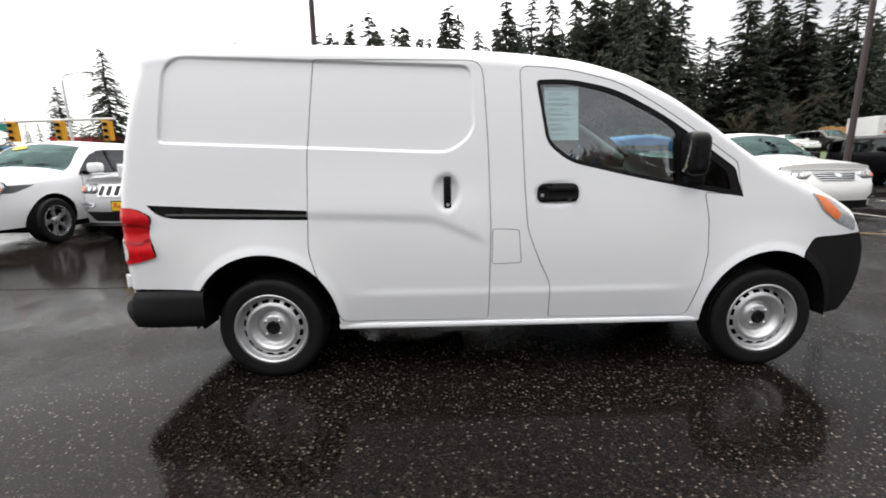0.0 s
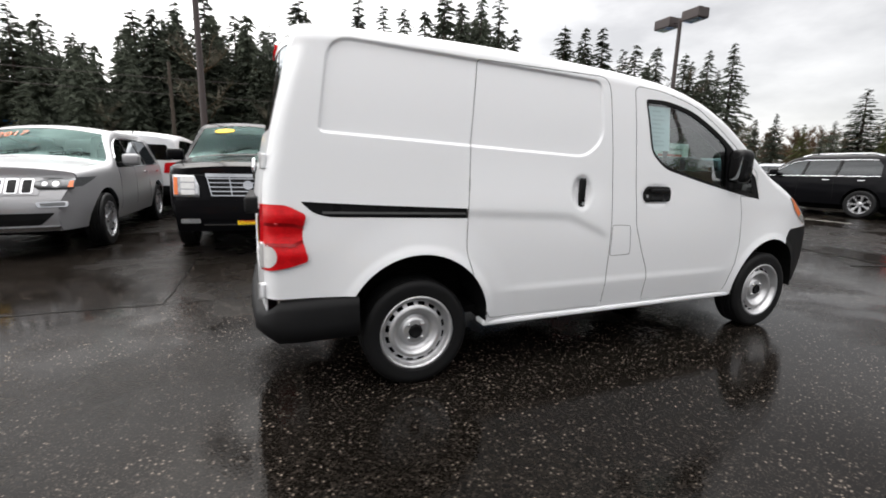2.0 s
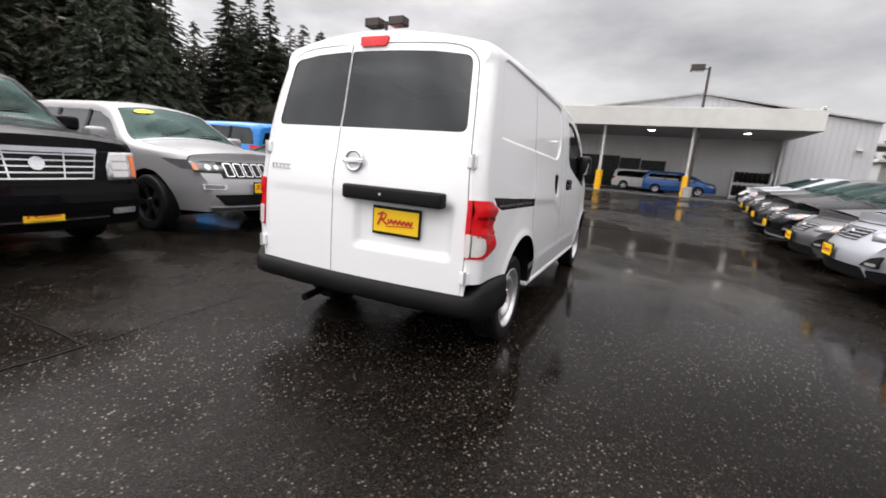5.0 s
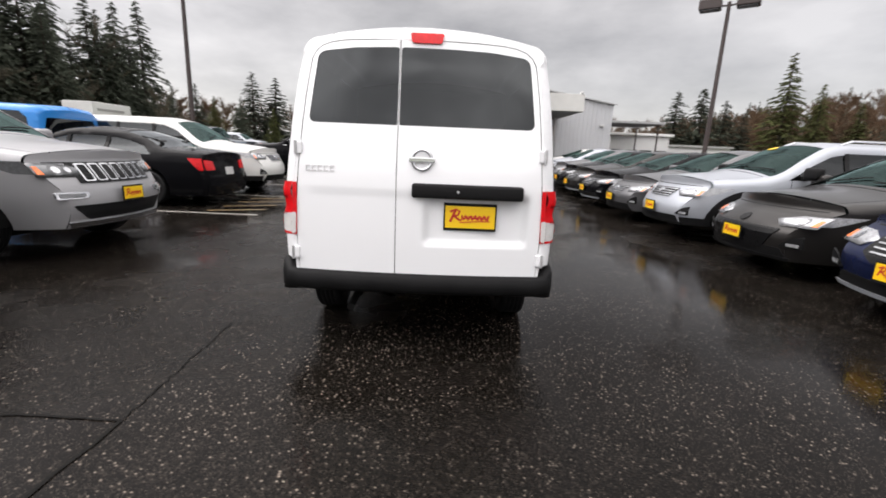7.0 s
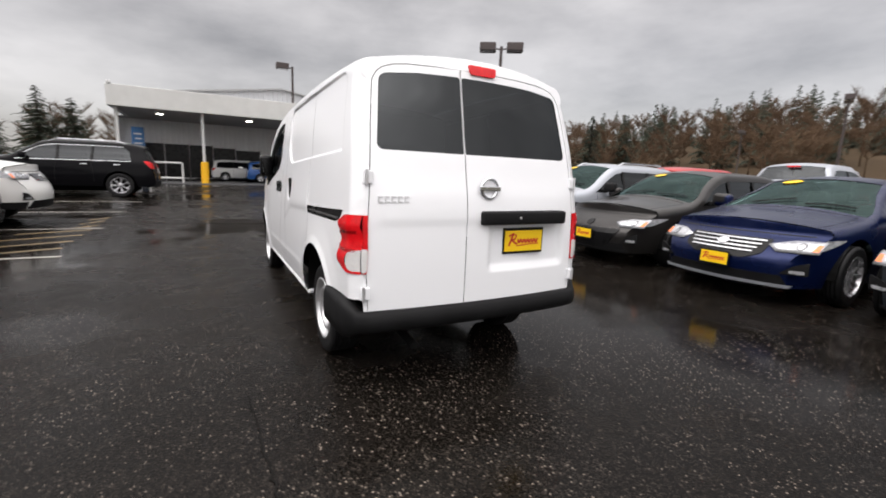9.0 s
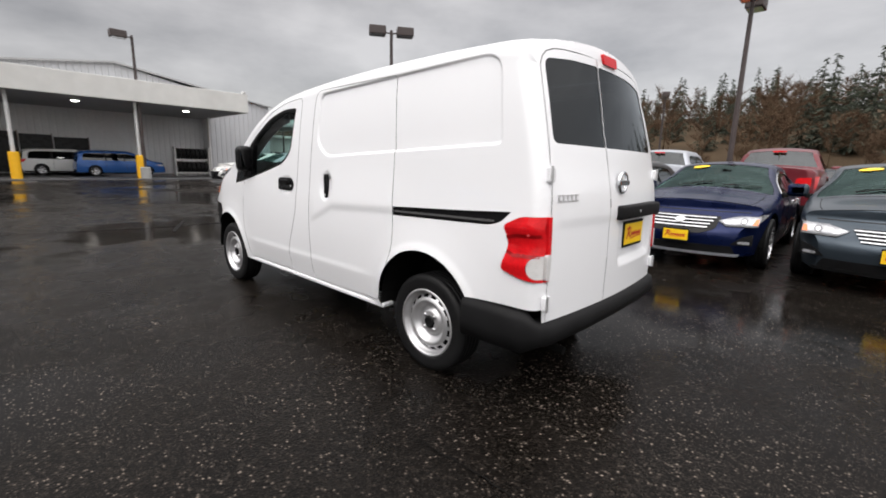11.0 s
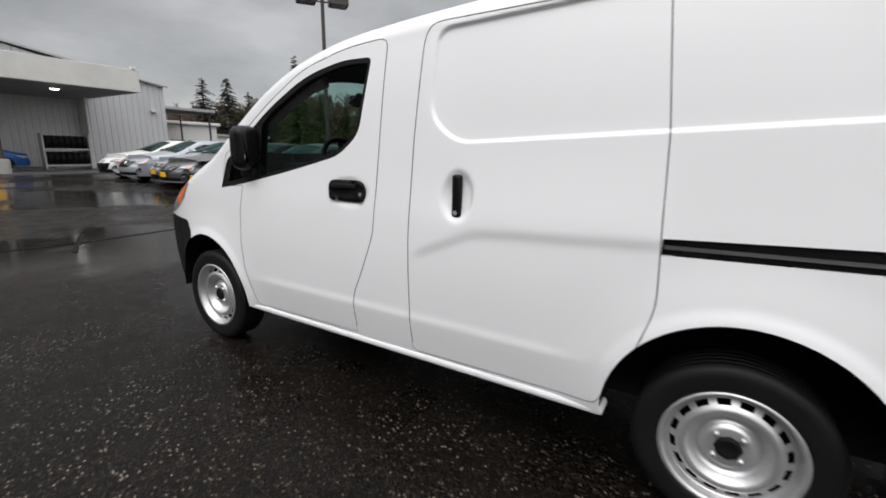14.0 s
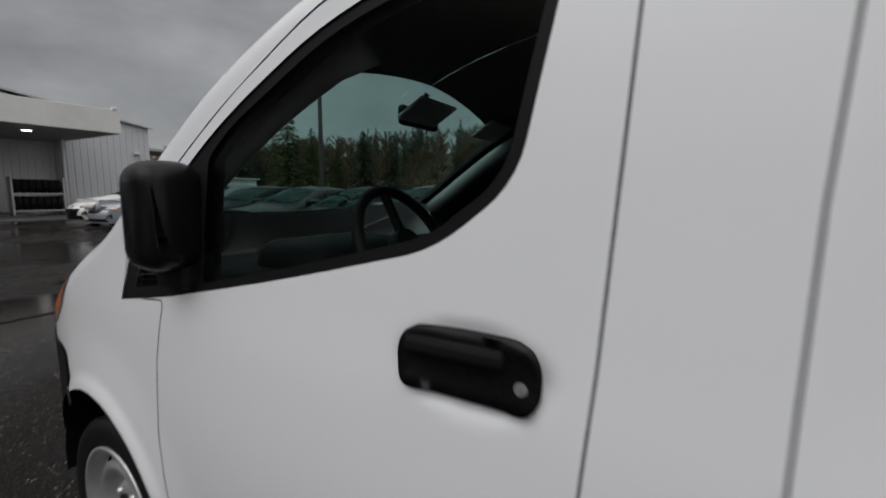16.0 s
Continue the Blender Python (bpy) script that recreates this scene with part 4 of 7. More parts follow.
    for s in (1, -1):
        wing = made.get("headlight")
        hp = [(s * yf * 1.0, zl0 + 0.005), (s * yf * 1.0, zl1 - 0.005), (s * yf * 0.72, zl1 - 0.01), (s * yf * (0.50 if kind not in ("big_suv", "pickup", "jeep") else 0.66), zl0 + 0.5 * (zl1 - zl0)), (s * yf * (0.62 if kind not in ("big_suv", "pickup", "jeep") else 0.66), zl0)]
        hl = decal(hp, put_f, 0.06, 0.012)
        head = part("headlight", join(hl, (wing if s > 0 else mirrored(wing))) if wing else hl, "lamp_dark" if front in ("seven_slot_dark", "seven_slot") else "lamp_clear", car, smooth=True)
        if kind in ("sedan", "hatch", "crossover", "suv"):
            part("indicator", decal([(s * yf * 0.99, zl0 + 0.03), (s * yf * 0.99, zl1 - 0.035), (s * yf * 0.95, zl1 - 0.035), (s * yf * 0.93, zl0 + 0.03)], put_f, 0.06, 0.02), "lamp_amber", head)
        if kind == "big_suv":
            for z1, z2 in ((zl0 + 0.03, zl0 + 0.09), (zl0 + 0.105, zl0 + 0.175), (zl0 + 0.19, zl1 - 0.03)):
                part("lamp_cell", decal(rounded([(s * yf * 0.72, z1), (s * yf * 0.90, z1), (s * yf * 0.90, z2), (s * yf * 0.72, z2)], 0.012, 3), put_f, 0.05, 0.020), "lamp_white", head)
            part("indicator", decal([(s * yf * 0.99, zl0 + 0.03), (s * yf * 0.99, zl1 - 0.035), (s * yf * 0.94, zl1 - 0.035), (s * yf * 0.94, zl0 + 0.03)], put_f, 0.06, 0.02), "lamp_amber", head)
        for c, rr in () if kind == "big_suv" else ((0.82, 0.030),) if kind in ("sedan", "hatch", "crossover", "minivan") else ((0.80, 0.040), (0.68, 0.032)):
            yy, zz = s * yf * c, (zl0 + zl1) / 2
            part("lamp_bowl", decal(circle(yy, zz, rr * 1.25, 14), put_f, 0.05, 0.016), "lamp_dark", head)
            part("projector", decal(circle(yy, zz, rr * 0.8, 14), put_f, 0.05, 0.022), "chrome", head)
    # grille, intake, plate
    gz0, gz1, gw = zl0 + 0.0, zl1 - 0.01, yf * 0.50
    if front != "back_in":
        part("bonnet_edge_gap", decal([(-yf * 0.86, ztf - 0.012), (yf * 0.86, ztf - 0.012), (yf * 0.86, ztf - 0.002), (-yf * 0.86, ztf - 0.002)], put_f, 0.08, 0.003), "gap_dark", car)
    low_z = sill + 0.06
    if front in ("seven_slot", "seven_slot_dark"):
        gz0 -= 0.045
        part("grille_panel", decal([(-gw * 1.25, gz0 - 0.02), (gw * 1.25, gz0 - 0.02), (gw * 1.3, gz1 + 0.01), (-gw * 1.3, gz1 + 0.01)], put_f, 0.06, 0.008), "gloss_black" if front == "seven_slot_dark" else paint_name, car)
        for i in range(7):
            c = (i - 3) * gw * 0.33
            fr = [(c - gw * 0.14, gz0), (c + gw * 0.14, gz0), (c + gw * 0.14, gz1), (c - gw * 0.14, gz1)]
            slot = part("grille_slot", decal(rounded(fr, 0.02, 3), put_f, 0.05, 0.016), "chrome", car)
            part("slot_mesh", decal(rounded([(c - gw * 0.095, gz0 + 0.014), (c + gw * 0.095, gz0 + 0.014), (c + gw * 0.095, gz1 - 0.014), (c - gw * 0.095, gz1 - 0.014)], 0.015, 3), put_f, 0.05, 0.02), "gloss_black", slot)
        part("lower_intake", decal(rounded([(-yf * 0.62, low_z + 0.02), (yf * 0.62, low_z + 0.02), (yf * 0.80, low_z + 0.17), (-yf * 0.80, low_z + 0.17)], 0.03), put_f, 0.07, 0.008), "plastic", car)
        part("bumper_lip", decal([(-yf * 0.8, low_z - 0.05), (yf * 0.8, low_z - 0.05), (yf * 0.84, low_z), (-yf * 0.84, low_z)], put_f, 0.07, 0.02), "chrome", car)
        for s in (1, -1):
            fog = part("fog_light_bezel", decal(rounded([(s * yf * 0.62, low_z + 0.24), (s * yf * 0.95, low_z + 0.24), (s * yf * 0.95, low_z + 0.31), (s * yf * 0.60, low_z + 0.30)], 0.02, 3), put_f, 0.05, 0.012), "chrome", car)
            part("fog_light", decal(rounded([(s * yf * 0.66, low_z + 0.252), (s * yf * 0.92, low_z + 0.252), (s * yf * 0.92, low_z + 0.298), (s * yf * 0.64, low_z + 0.288)], 0.015, 3), put_f, 0.05, 0.016), "lamp_dark", fog)
    elif front == "egg_crate":
        g0, g1 = zl0 + 0.02, zl1 + 0.01
        outer = [(-gw * 1.0, g0 - 0.02), (gw * 1.0, g0 - 0.02), (gw * 1.14, g1), (-gw * 1.14, g1)]
        grille = part("grille", decal(outer, put_f, 0.07, 0.01), "gloss_black", car)
        for i in range(6):
            z = g0 + (g1 - g0) * i / 5
            ww = gw * (1.0 + 0.14 * i / 5)
            part("grille_bar", decal([(-ww, z - 0.007 - 0.030 * (i == 5)), (ww, z - 0.007 - 0.030 * (i == 5)), (ww, z + 0.007), (-ww, z + 0.007)], put_f, 0.09, 0.026), "chrome", grille)
        for c in (-1, -0.45, 0.45, 1):
            part("grille_bar", decal([(c * gw * 0.99 - 0.007, g0), (c * gw * 0.99 + 0.007, g0), (c * gw * 1.12 + 0.007, g1), (c * gw * 1.12 - 0.007, g1)], put_f, 0.09, 0.022), "chrome", grille)
        part("emblem", decal(circle(0, (g0 + g1) / 2, 0.058, 18), put_f, 0.05, 0.036), "chrome", grille)
        part("lower_bumper", decal(rounded([(-yf * 0.98, sill - 0.02), (yf * 0.98, sill - 0.02), (yf * 0.98, g0 - 0.06), (-yf * 0.98, g0 - 0.06)], 0.03), put_f, 0.08, 0.05), paint_name, car, smooth=False)
        for s in (1, -1):
            part("fog_light", decal(rounded([(s * yf * 0.66, sill + 0.09), (s * yf * 0.92, sill + 0.09), (s * yf * 0.92, sill + 0.15), (s * yf * 0.66, sill + 0.15)], 0.02, 3), put_f, 0.06, 0.062), "lamp_clear", car)
        part("chrome_strip", decal([(-yf * 0.62, sill + 0.06), (yf * 0.62, sill + 0.06), (yf * 0.62, sill + 0.075), (-yf * 0.62, sill + 0.075)], put_f, 0.08, 0.062), "chrome", car)
    elif front != "back_in":
        g0, g1 = (zl0 - 0.09, zl1 - 0.03)
        if front == "wing":
            g0, g1 = zl0 - 0.10, zl1 - 0.02
            shape = [(-gw * 0.62, g0), (gw * 0.62, g0), (gw * 1.0, g0 + 0.07), (gw * 1.05, g1), (-gw * 1.05, g1), (-gw * 1.0, g0 + 0.07)]
        elif front == "smile":
            g0, g1 = sill + 0.08, zl0 - 0.03
            shape = [(-gw * 0.9, g0), (gw * 0.9, g0), (gw * 1.35, g1), (-gw * 1.35, g1)]
        else:
            shape = [(-gw * 0.7, g0 + 0.06), (gw * 0.7, g0 + 0.06), (gw * 0.95, g1), (-gw * 0.95, g1)]
        grille = part("grille", decal(rounded(shape, 0.03), put_f, 0.05, 0.01), "gloss_black", car)
        if front in ("wing", "plain"):
            for i in range(1, 5):
                z = g0 + (g1 - g0) * (0.2 + 0.18 * i)
                ww = gw * (0.74 + 0.05 * i) if front == "wing" else gw * (0.72 + 0.05 * i)
                part("grille_bar", decal([(-ww, z - 0.006), (ww, z - 0.006), (ww, z + 0.006), (-ww, z + 0.006)], put_f, 0.08, 0.024), "chrome", grille)
        if front != "smile":
            part("emblem", decal([(0.060 * math.cos(t), (g0 + g1) / 2 + 0.05 + 0.030 * math.sin(t)) for t in np.linspace(0, 6.283, 17)[:-1]], put_f, 0.05, 0.036), "chrome", grille)
        else:
            part("emblem", decal([(0.06 * math.cos(t), zl0 + 0.035 + 0.042 * math.sin(t)) for t in np.linspace(0, 6.283, 17)[:-1]], put_f, 0.05, 0.012), "gloss_black", car)
        part("lower_intake", decal(rounded([(-yf * 0.78, low_z - 0.02), (yf * 0.78, low_z - 0.02), (yf * 0.72, low_z + 0.08), (-yf * 0.72, low_z + 0.08)], 0.02), put_f, 0.07, 0.008), "plastic", car)
        part("front_splitter", decal([(-yf * 0.8, low_z - 0.055), (yf * 0.8, low_z - 0.055), (yf * 0.84, low_z - 0.02), (-yf * 0.84, low_z - 0.02)], put_f, 0.07, 0.02), "silver" if front == "wing" else "plastic", car)
        for s in (1, -1):
            fog = part("fog_light_bezel", decal(rounded([(s * yf * 0.70, low_z + 0.10), (s * yf * 0.97, low_z + 0.10), (s * yf * 0.97, low_z + 0.24), (s * yf * 0.84, low_z + 0.20)], 0.02, 3), put_f, 0.05, 0.008), "plastic", car)
            part("fog_light", decal(rounded([(s * yf * 0.80, low_z + 0.115), (s * yf * 0.94, low_z + 0.115), (s * yf * 0.94, low_z + 0.15), (s * yf * 0.80, low_z + 0.145)], 0.012, 3), put_f, 0.05, 0.014), "lamp_clear", fog)
    if plate and front != "back_in":
        pz = {"egg_crate": sill + 0.13, "seven_slot": low_z + 0.26, "seven_slot_dark": low_z + 0.26}.get(front, sill + 0.24)
        dealer_plate(car, lambda y, z, d: put_f(0 * y, pz, 0.03 + d)[:1] + (y, pz + z), 1)
    if rear:
        yr = half(back, belt) * 0.97
        for s in (1, -1):
            part("tail_light", decal(rounded([(s * yr * 0.66, zl0 + 0.10), (s * yr, zl0 + 0.10), (s * yr, zl1 + 0.16), (s * yr * 0.70, zl1 + 0.14)], 0.02, 3), put_r, 0.06, 0.012, (0.02, 0, 0)), "lamp_red", car)
        part("number_plate", decal([(-0.15, belt - 0.33), (0.15, belt - 0.33), (0.15, belt - 0.18), (-0.15, belt - 0.18)], put_r, 0.06, 0.014, (0.02, 0, 0)), "lamp_white", car)
        part("rear_bumper", decal([(-yr, sill), (yr, sill), (yr, sill + 0.20), (-yr, sill + 0.20)], put_r, 0.08, 0.035, (0.03, 0, 0)), "plastic" if kind != "sedan" else paint_name, car)
        if kind not in ("sedan", "pickup"):
            w0, w1 = half(back, belt) * 0.86, half(back, H - 0.2) * 0.8
            part("rear_window", decal(rounded([(-w0, belt + 0.02), (w0, belt + 0.02), (w1, min(ztr - 0.03, H - 0.18)), (-w1, min(ztr - 0.03, H - 0.18))], 0.05), put_r, 0.07, 0.006, (0.02, 0, 0)), "glass_dark", car)
        if kind == "pickup":
            part("high_brake_light", boxed((2.08, -0.14, 1.80), (2.14, 0.14, 1.84), 0.006), "lamp_red", car)
            part("tailgate_handle", decal(rounded([(-0.13, 1.08), (0.13, 1.08), (0.13, 1.16), (-0.13, 1.16)], 0.02, 3), put_r, 0.06, 0.012, (0.02, 0, 0)), "plastic", car)
    if sticker:
        # an oval price sticker inside the top of the windscreen
        sx = k["screen"][1] + 0.12
        poly = [(sx + 0.05 * math.cos(t), skin.top(sx, 0.0) + 0.50 + 0.5 * sticker * math.sin(t)) for t in np.linspace(0, 6.283, 19)[:-1]]
        got = panels(poly, [], 0.05, lambda x, h, nm: skin.lift(x, h, -0.008))["body"]
        part("windscreen_sticker", mirrored(got), "sticker_y", car)
    if year:
        # large numerals on the glass
        sx = k["screen"][1] + 0.10
        lo_p, hi_p, side_p = [Vector(mirrored(([skin.lift(x, skin.top(x, q), -0.012)], []))[0][0]) for x, q in ((sx + 0.13, 0.18), (sx, 0.18), (sx + 0.13, 0.75))]
        ex = (side_p - lo_p).normalized()
        ey = (hi_p - lo_p)
        ey = (ey - ex * ey.dot(ex)).normalized()
        cu = bpy.data.curves.new("windscreen_year", "FONT")
        cu.body, cu.size, cu.extrude, cu.shear = year, 0.19, 0.002, 0.15
        cu.materials.append(M["orange"])
        ob = new("windscreen_year", cu)
        ob.parent = car
        ob.matrix_basis = Matrix.Translation(lo_p) @ Matrix((ex, ey, ex.cross(ey))).transposed().to_4x4()
    return car


def dealer_plate(car, put, s):
    """A yellow dealer plate in a black holder; its printed name is a red scrawl."""
    p = part("dealer_plate", slab([(-0.157, -0.082), (0.157, -0.082), (0.157, 0.082), (-0.157, 0.082)], 0.012, lambda u, v, d: put(u, v, d)), "plastic", car)
    part("plate_face", slab([(-0.148, -0.066), (0.148, -0.066), (0.148, 0.066), (-0.148, 0.066)], 0.004, lambda u, v, d: put(u, v, d + 0.011)), "yellow", p)
    # a red scrawl: one tall capital loop, then a run of low humps with a tail stroke under them
    vs, fs = [], []

    def stroke(line, w):
        o = len(vs)
        q = strip(line, w)
        m = len(line)
        for i in range(m):
            vs.extend((put(*q[i], 0.017), put(*q[2 * m - 1 - i], 0.017)))
        fs.extend((o + 2 * i, o + 2 * i + 2, o + 2 * i + 3, o + 2 * i + 1) for i in range(m - 1))

    stroke([(-0.118, -0.030), (-0.100, 0.010), (-0.088, 0.040)], 0.014)
    stroke([(-0.120, 0.030), (-0.085, 0.046), (-0.062, 0.034), (-0.072, 0.012), (-0.098, 0.004)], 0.012)
    stroke([(-0.092, 0.004), (-0.066, -0.016), (-0.050, -0.018)], 0.012)
    stroke([(-0.052 + 0.165 * i / 40, -0.002 + 0.011 * math.cos(i * 0.95) + 0.004 * math.sin(i * 2.3)) for i in range(41)], 0.013)
    stroke([(-0.060, -0.032), (0.03, -0.024), (0.118, -0.020)], 0.006)
    part("plate_print", (vs, fs), "plate_red", p)


# ---- ground ----
def ground_at(x, y):
    z = 0.012 * max(0.0, x - 5.0) if x < 40 else 0.42
    z += 0.20 * max(0.0, -y - 48.0) * smooth01((-y - 48) / 20)
    if y > 26:
        z += 0.03 * (y - 26)
    # a raised lot behind the north-east corner
    z += 1.15 * smooth01((y - 23) / 5) * smooth01((x - 9) / 8) * (1 - smooth01((x - 44) / 10)) * (1 - smooth01((y - 36) / 6))
    return min(z, 14.0) - 0.018


def ground_sheet():
    def lines(a, b, fine0, fine1, step):
        v = list(np.arange(fine0, fine1 + 0.01, step))
        d, x = step, fine1
        while x < b:
            d *= 1.35
            x += d
            v.append(min(x, b))
        d, x = step, fine0
        while x > a:
            d *= 1.35
            x -= d
            v.insert(0, max(x, a))
        return v
    xs, ys = lines(-900, 900, -24, 48, 1.5), lines(-900, 900, -60, 40, 1.5)
    vs = [(x, y, ground_at(x, y)) for y in ys for x in xs]
    n = len(xs)
    fs = [(j * n + i, j * n + i + 1, (j + 1) * n + i + 1, (j + 1) * n + i) for j in range(len(ys) - 1) for i in range(n - 1)]
    return vs, fs


ground = tagged(part("ground", ground_sheet(), "asphalt", smooth=True), "dark wet asphalt of the car lot with pale grit and puddles", "ground", kind="structure")
ground.data.materials.append(M["grass"])
ground.data.materials.append(M["litter"])
for f in ground.data.polygons:
    if f.center.y > 24 or f.center.y < -34 or f.center.x > 70 or f.center.x < -45:
        f.material_index = 2 if f.center.y < -46 or f.center.y > 44 else 1

# ---- the van: rear axle at x = 0, nose towards +x ----
van = thing("delivery_van", "white compact cargo van with black bumpers on wet asphalt", "van")
v_edge = curve_of([(-0.66, 1.825), (-0.55, 1.850), (-0.40, 1.866), (0.0, 1.872), (0.35, 1.869), (0.77, 1.857), (1.29, 1.828), (1.69, 1.786), (2.0, 1.708), (2.27, 1.582), (2.475, 1.448), (2.69, 1.30), (2.85, 1.21), (3.05, 1.125), (3.23, 1.04), (3.42, 0.94), (3.60, 0.80)])
v_rad = curve_of([(-0.7, 0.105), (1.4, 0.105), (2.0, 0.085), (2.6, 0.055), (2.9, 0.09), (3.6, 0.12)])
v_crown = curve_of([(-0.7, 0.055), (1.4, 0.06), (2.0, 0.10), (2.35, 0.135), (2.6, 0.105), (2.8, 0.078), (3.1, 0.055), (3.6, 0.04)])
v_wide = curve_of([(0.25, 0.775), (0.33, 0.795), (0.40, 0.806), (0.55, 0.824), (0.75, 0.830), (0.95, 0.824), (1.1, 0.812), (1.3, 0.797), (1.5, 0.780), (1.63, 0.765), (1.72, 0.752), (1.85, 0.732)])
v_plan = curve_of([(-0.8, 0.985), (0.3, 1.0), (2.2, 1.0), (2.7, 0.985), (3.1, 0.955), (3.3, 0.915), (3.45, 0.86), (3.6, 0.77)])
v_rear = curve_of([(0.3, -0.765), (0.5, -0.768), (0.7, -0.770), (0.95, -0.765), (1.1, -0.755), (1.25, -0.727), (1.36, -0.705), (1.55, -0.652), (1.7, -0.600), (1.8, -0.566), (1.95, -0.515)])
RC = 0.065
PRESS = rounded([(-0.50, 1.357), (1.055, 1.287), (1.19, 1.39), (1.172, 1.735), (-0.435, 1.80)], [0.03, 0.07, 0.08, 0.06, 0.12], 14)
_pp = np.array(PRESS)


def press_depth(x, z):
    """How deep the pressed panel of the upper side lies at a place."""
    if not (-0.55 < x < 1.25 and 1.24 < z < 1.86):
        return 0.0
    p = np.array([x, z])
    a, b = _pp, np.roll(_pp, -1, 0)
    ab = b - a
    t = np.clip(((p - a) * ab).sum(1) / (ab * ab).sum(1).clip(1e-9), 0, 1)
    d = np.hypot(*(p - (a + ab * t[:, None])).T).min()
    s = d if inside(PRESS, p[None])[0] else -d
    return 0.013 * smooth01((s + 0.006) / 0.012)


def v_disp(x, z):
    d = 0.0
    # crease that falls forward from the rail, and the sill crease
    line = 0.962 - 0.045 * (x - 0.3) if x < 0.95 else 0.933 - 0.43 * (x - 0.95)
    fade = smooth01((x - 0.22) / 0.1) * (1 - smooth01((x - 1.18) / 0.1))
    d += 0.009 * fade * smooth01((z - line + 0.03) / 0.05) * (1 - smooth01((z - line - 0.03) / 0.30))
    fade = smooth01((x - 0.42) / 0.25) * (1 - smooth01((x - 2.25) / 0.25))
    d += 0.006 * fade * smooth01((0.515 - z + 0.010) / 0.022) * (1 - smooth01((0.50 - z) / 0.20))
    # flared lips of the wheel arches
    for cx, cz, r in ((0.0, 0.335, 0.412), (2.91, 0.325, 0.388)):
        q = math.hypot(x - cx, z - cz) - r
        d += 0.012 * (1 - smooth01(q / 0.055)) + 0.012 * (1 - smooth01(q / 0.20))
    # hollow round the sliding door's handle
    q = math.hypot((x - 1.035) / 0.078, (z - 1.072) / 0.108)
    d -= 0.020 * (1 - smooth01((q - 0.70) / 0.30))
    q = math.hypot((x - 1.645) / 0.125, (z - 1.055) / 0.062)
    d -= 0.012 * (1 - smooth01((q - 0.8) / 0.3))
    return d


def v_half(x, z):
    w = v_wide(z) * v_plan(x) + v_disp(x, z)
    d = x - v_rear(z)
    if d < RC:
        d = max(0.0, d)
        w -= RC - math.sqrt(max(0.0, RC * RC - (RC - d) ** 2))
    return w


v_bow_f = curve_of([(2.3, 0.0), (2.9, 0.05), (3.3, 0.11), (3.6, 0.18)])
v_bow_r = curve_of([(-0.80, 0.05), (-0.70, 0.05), (-0.60, 0.085), (-0.53, 0.11), (-0.45, 0.07), (0.0, 0.0)])
v_skin = Skin(v_edge, v_rad, v_crown, v_half, 0.80, v_bow_f, v_bow_r, press_depth)

nose_x = curve_of([(0.28, 3.42), (0.45, 3.52), (0.60, 3.535), (0.70, 3.52), (0.80, 3.47)])
zs = np.linspace(0.30, v_skin.shoulder(3.44), 9)
v_front = [(nose_x(z), z) for z in zs] + [(3.44, v_skin.shoulder(3.44) + 1.5 * v_rad(3.44) * q) for q in (0.33, 0.66, 1)] + [(3.44, v_skin.top(3.44, q)) for q in (0.25, 0.5, 0.75, 1)]
zt = v_skin.shoulder(-0.62)
v_back = [(v_rear(z), z) for z in np.linspace(0.31, zt, 70)]
xb = v_rear(zt)
x = xb
for arc, q in [(True, (q + 1) / 14) for q in range(14)] + [(False, (q + 1) / 14) for q in range(14)]:
    for _ in range(8):
        h = v_skin.shoulder(x) + 1.5 * v_rad(x) * q if arc else v_skin.top(x, q)
        x = v_rear(v_skin.lift(x, h)[2])
    v_back.append((x, h))
roof_line = [(x, v_skin.top(x)) for x in np.linspace(3.44, v_back[-1][0], 60)[1:-1]]
low_edge = [(2.5, 0.295), (1.6, 0.300), (0.45, 0.312), (-0.30, 0.33)]
v_outline = v_front + roof_line + v_back[::-1] + low_edge[::-1]

slide_door = rounded([(0.335, 1.775), (0.285, 1.30), (0.272, 0.97), (0.262, 0.75), (0.31, 0.60), (0.385, 0.44), (0.43, 0.335), (1.27, 0.328), (1.278, 0.88), (1.265, 1.30), (1.235, 1.765)], [0.02, 0, 0, 0.06, 0, 0.04, 0.04, 0.03, 0, 0, 0.08], 4)
front_door = rounded([(1.435, 1.735), (1.452, 1.38), (1.467, 1.09), (1.485, 0.86), (1.555, 0.68), (1.622, 0.545), (1.622, 0.335), (2.44, 0.325), (2.505, 0.55), (2.525, 0.70), (2.512, 0.90), (2.480, 1.05), (2.70, 1.03), (2.655, 1.215), (2.45, 1.355), (2.25, 1.49), (1.98, 1.645), (1.68, 1.718)], [0.05, 0, 0, 0.05, 0.05, 0.05, 0.02, 0.05, 0, 0, 0, 0.02, 0, 0.02, 0, 0.1, 0.1, 0.1], 4)
window_outer = rounded([(1.523, 1.662), (1.585, 1.325), (1.712, 1.226), (2.05, 1.145), (2.455, 1.062), (2.705, 1.022), (2.645, 1.185), (2.44, 1.325), (2.24, 1.465), (1.95, 1.615), (1.70, 1.665)], [0.03, 0.06, 0.06, 0.15, 0, 0.004, 0.02, 0, 0.12, 0.12, 0.08], 5)
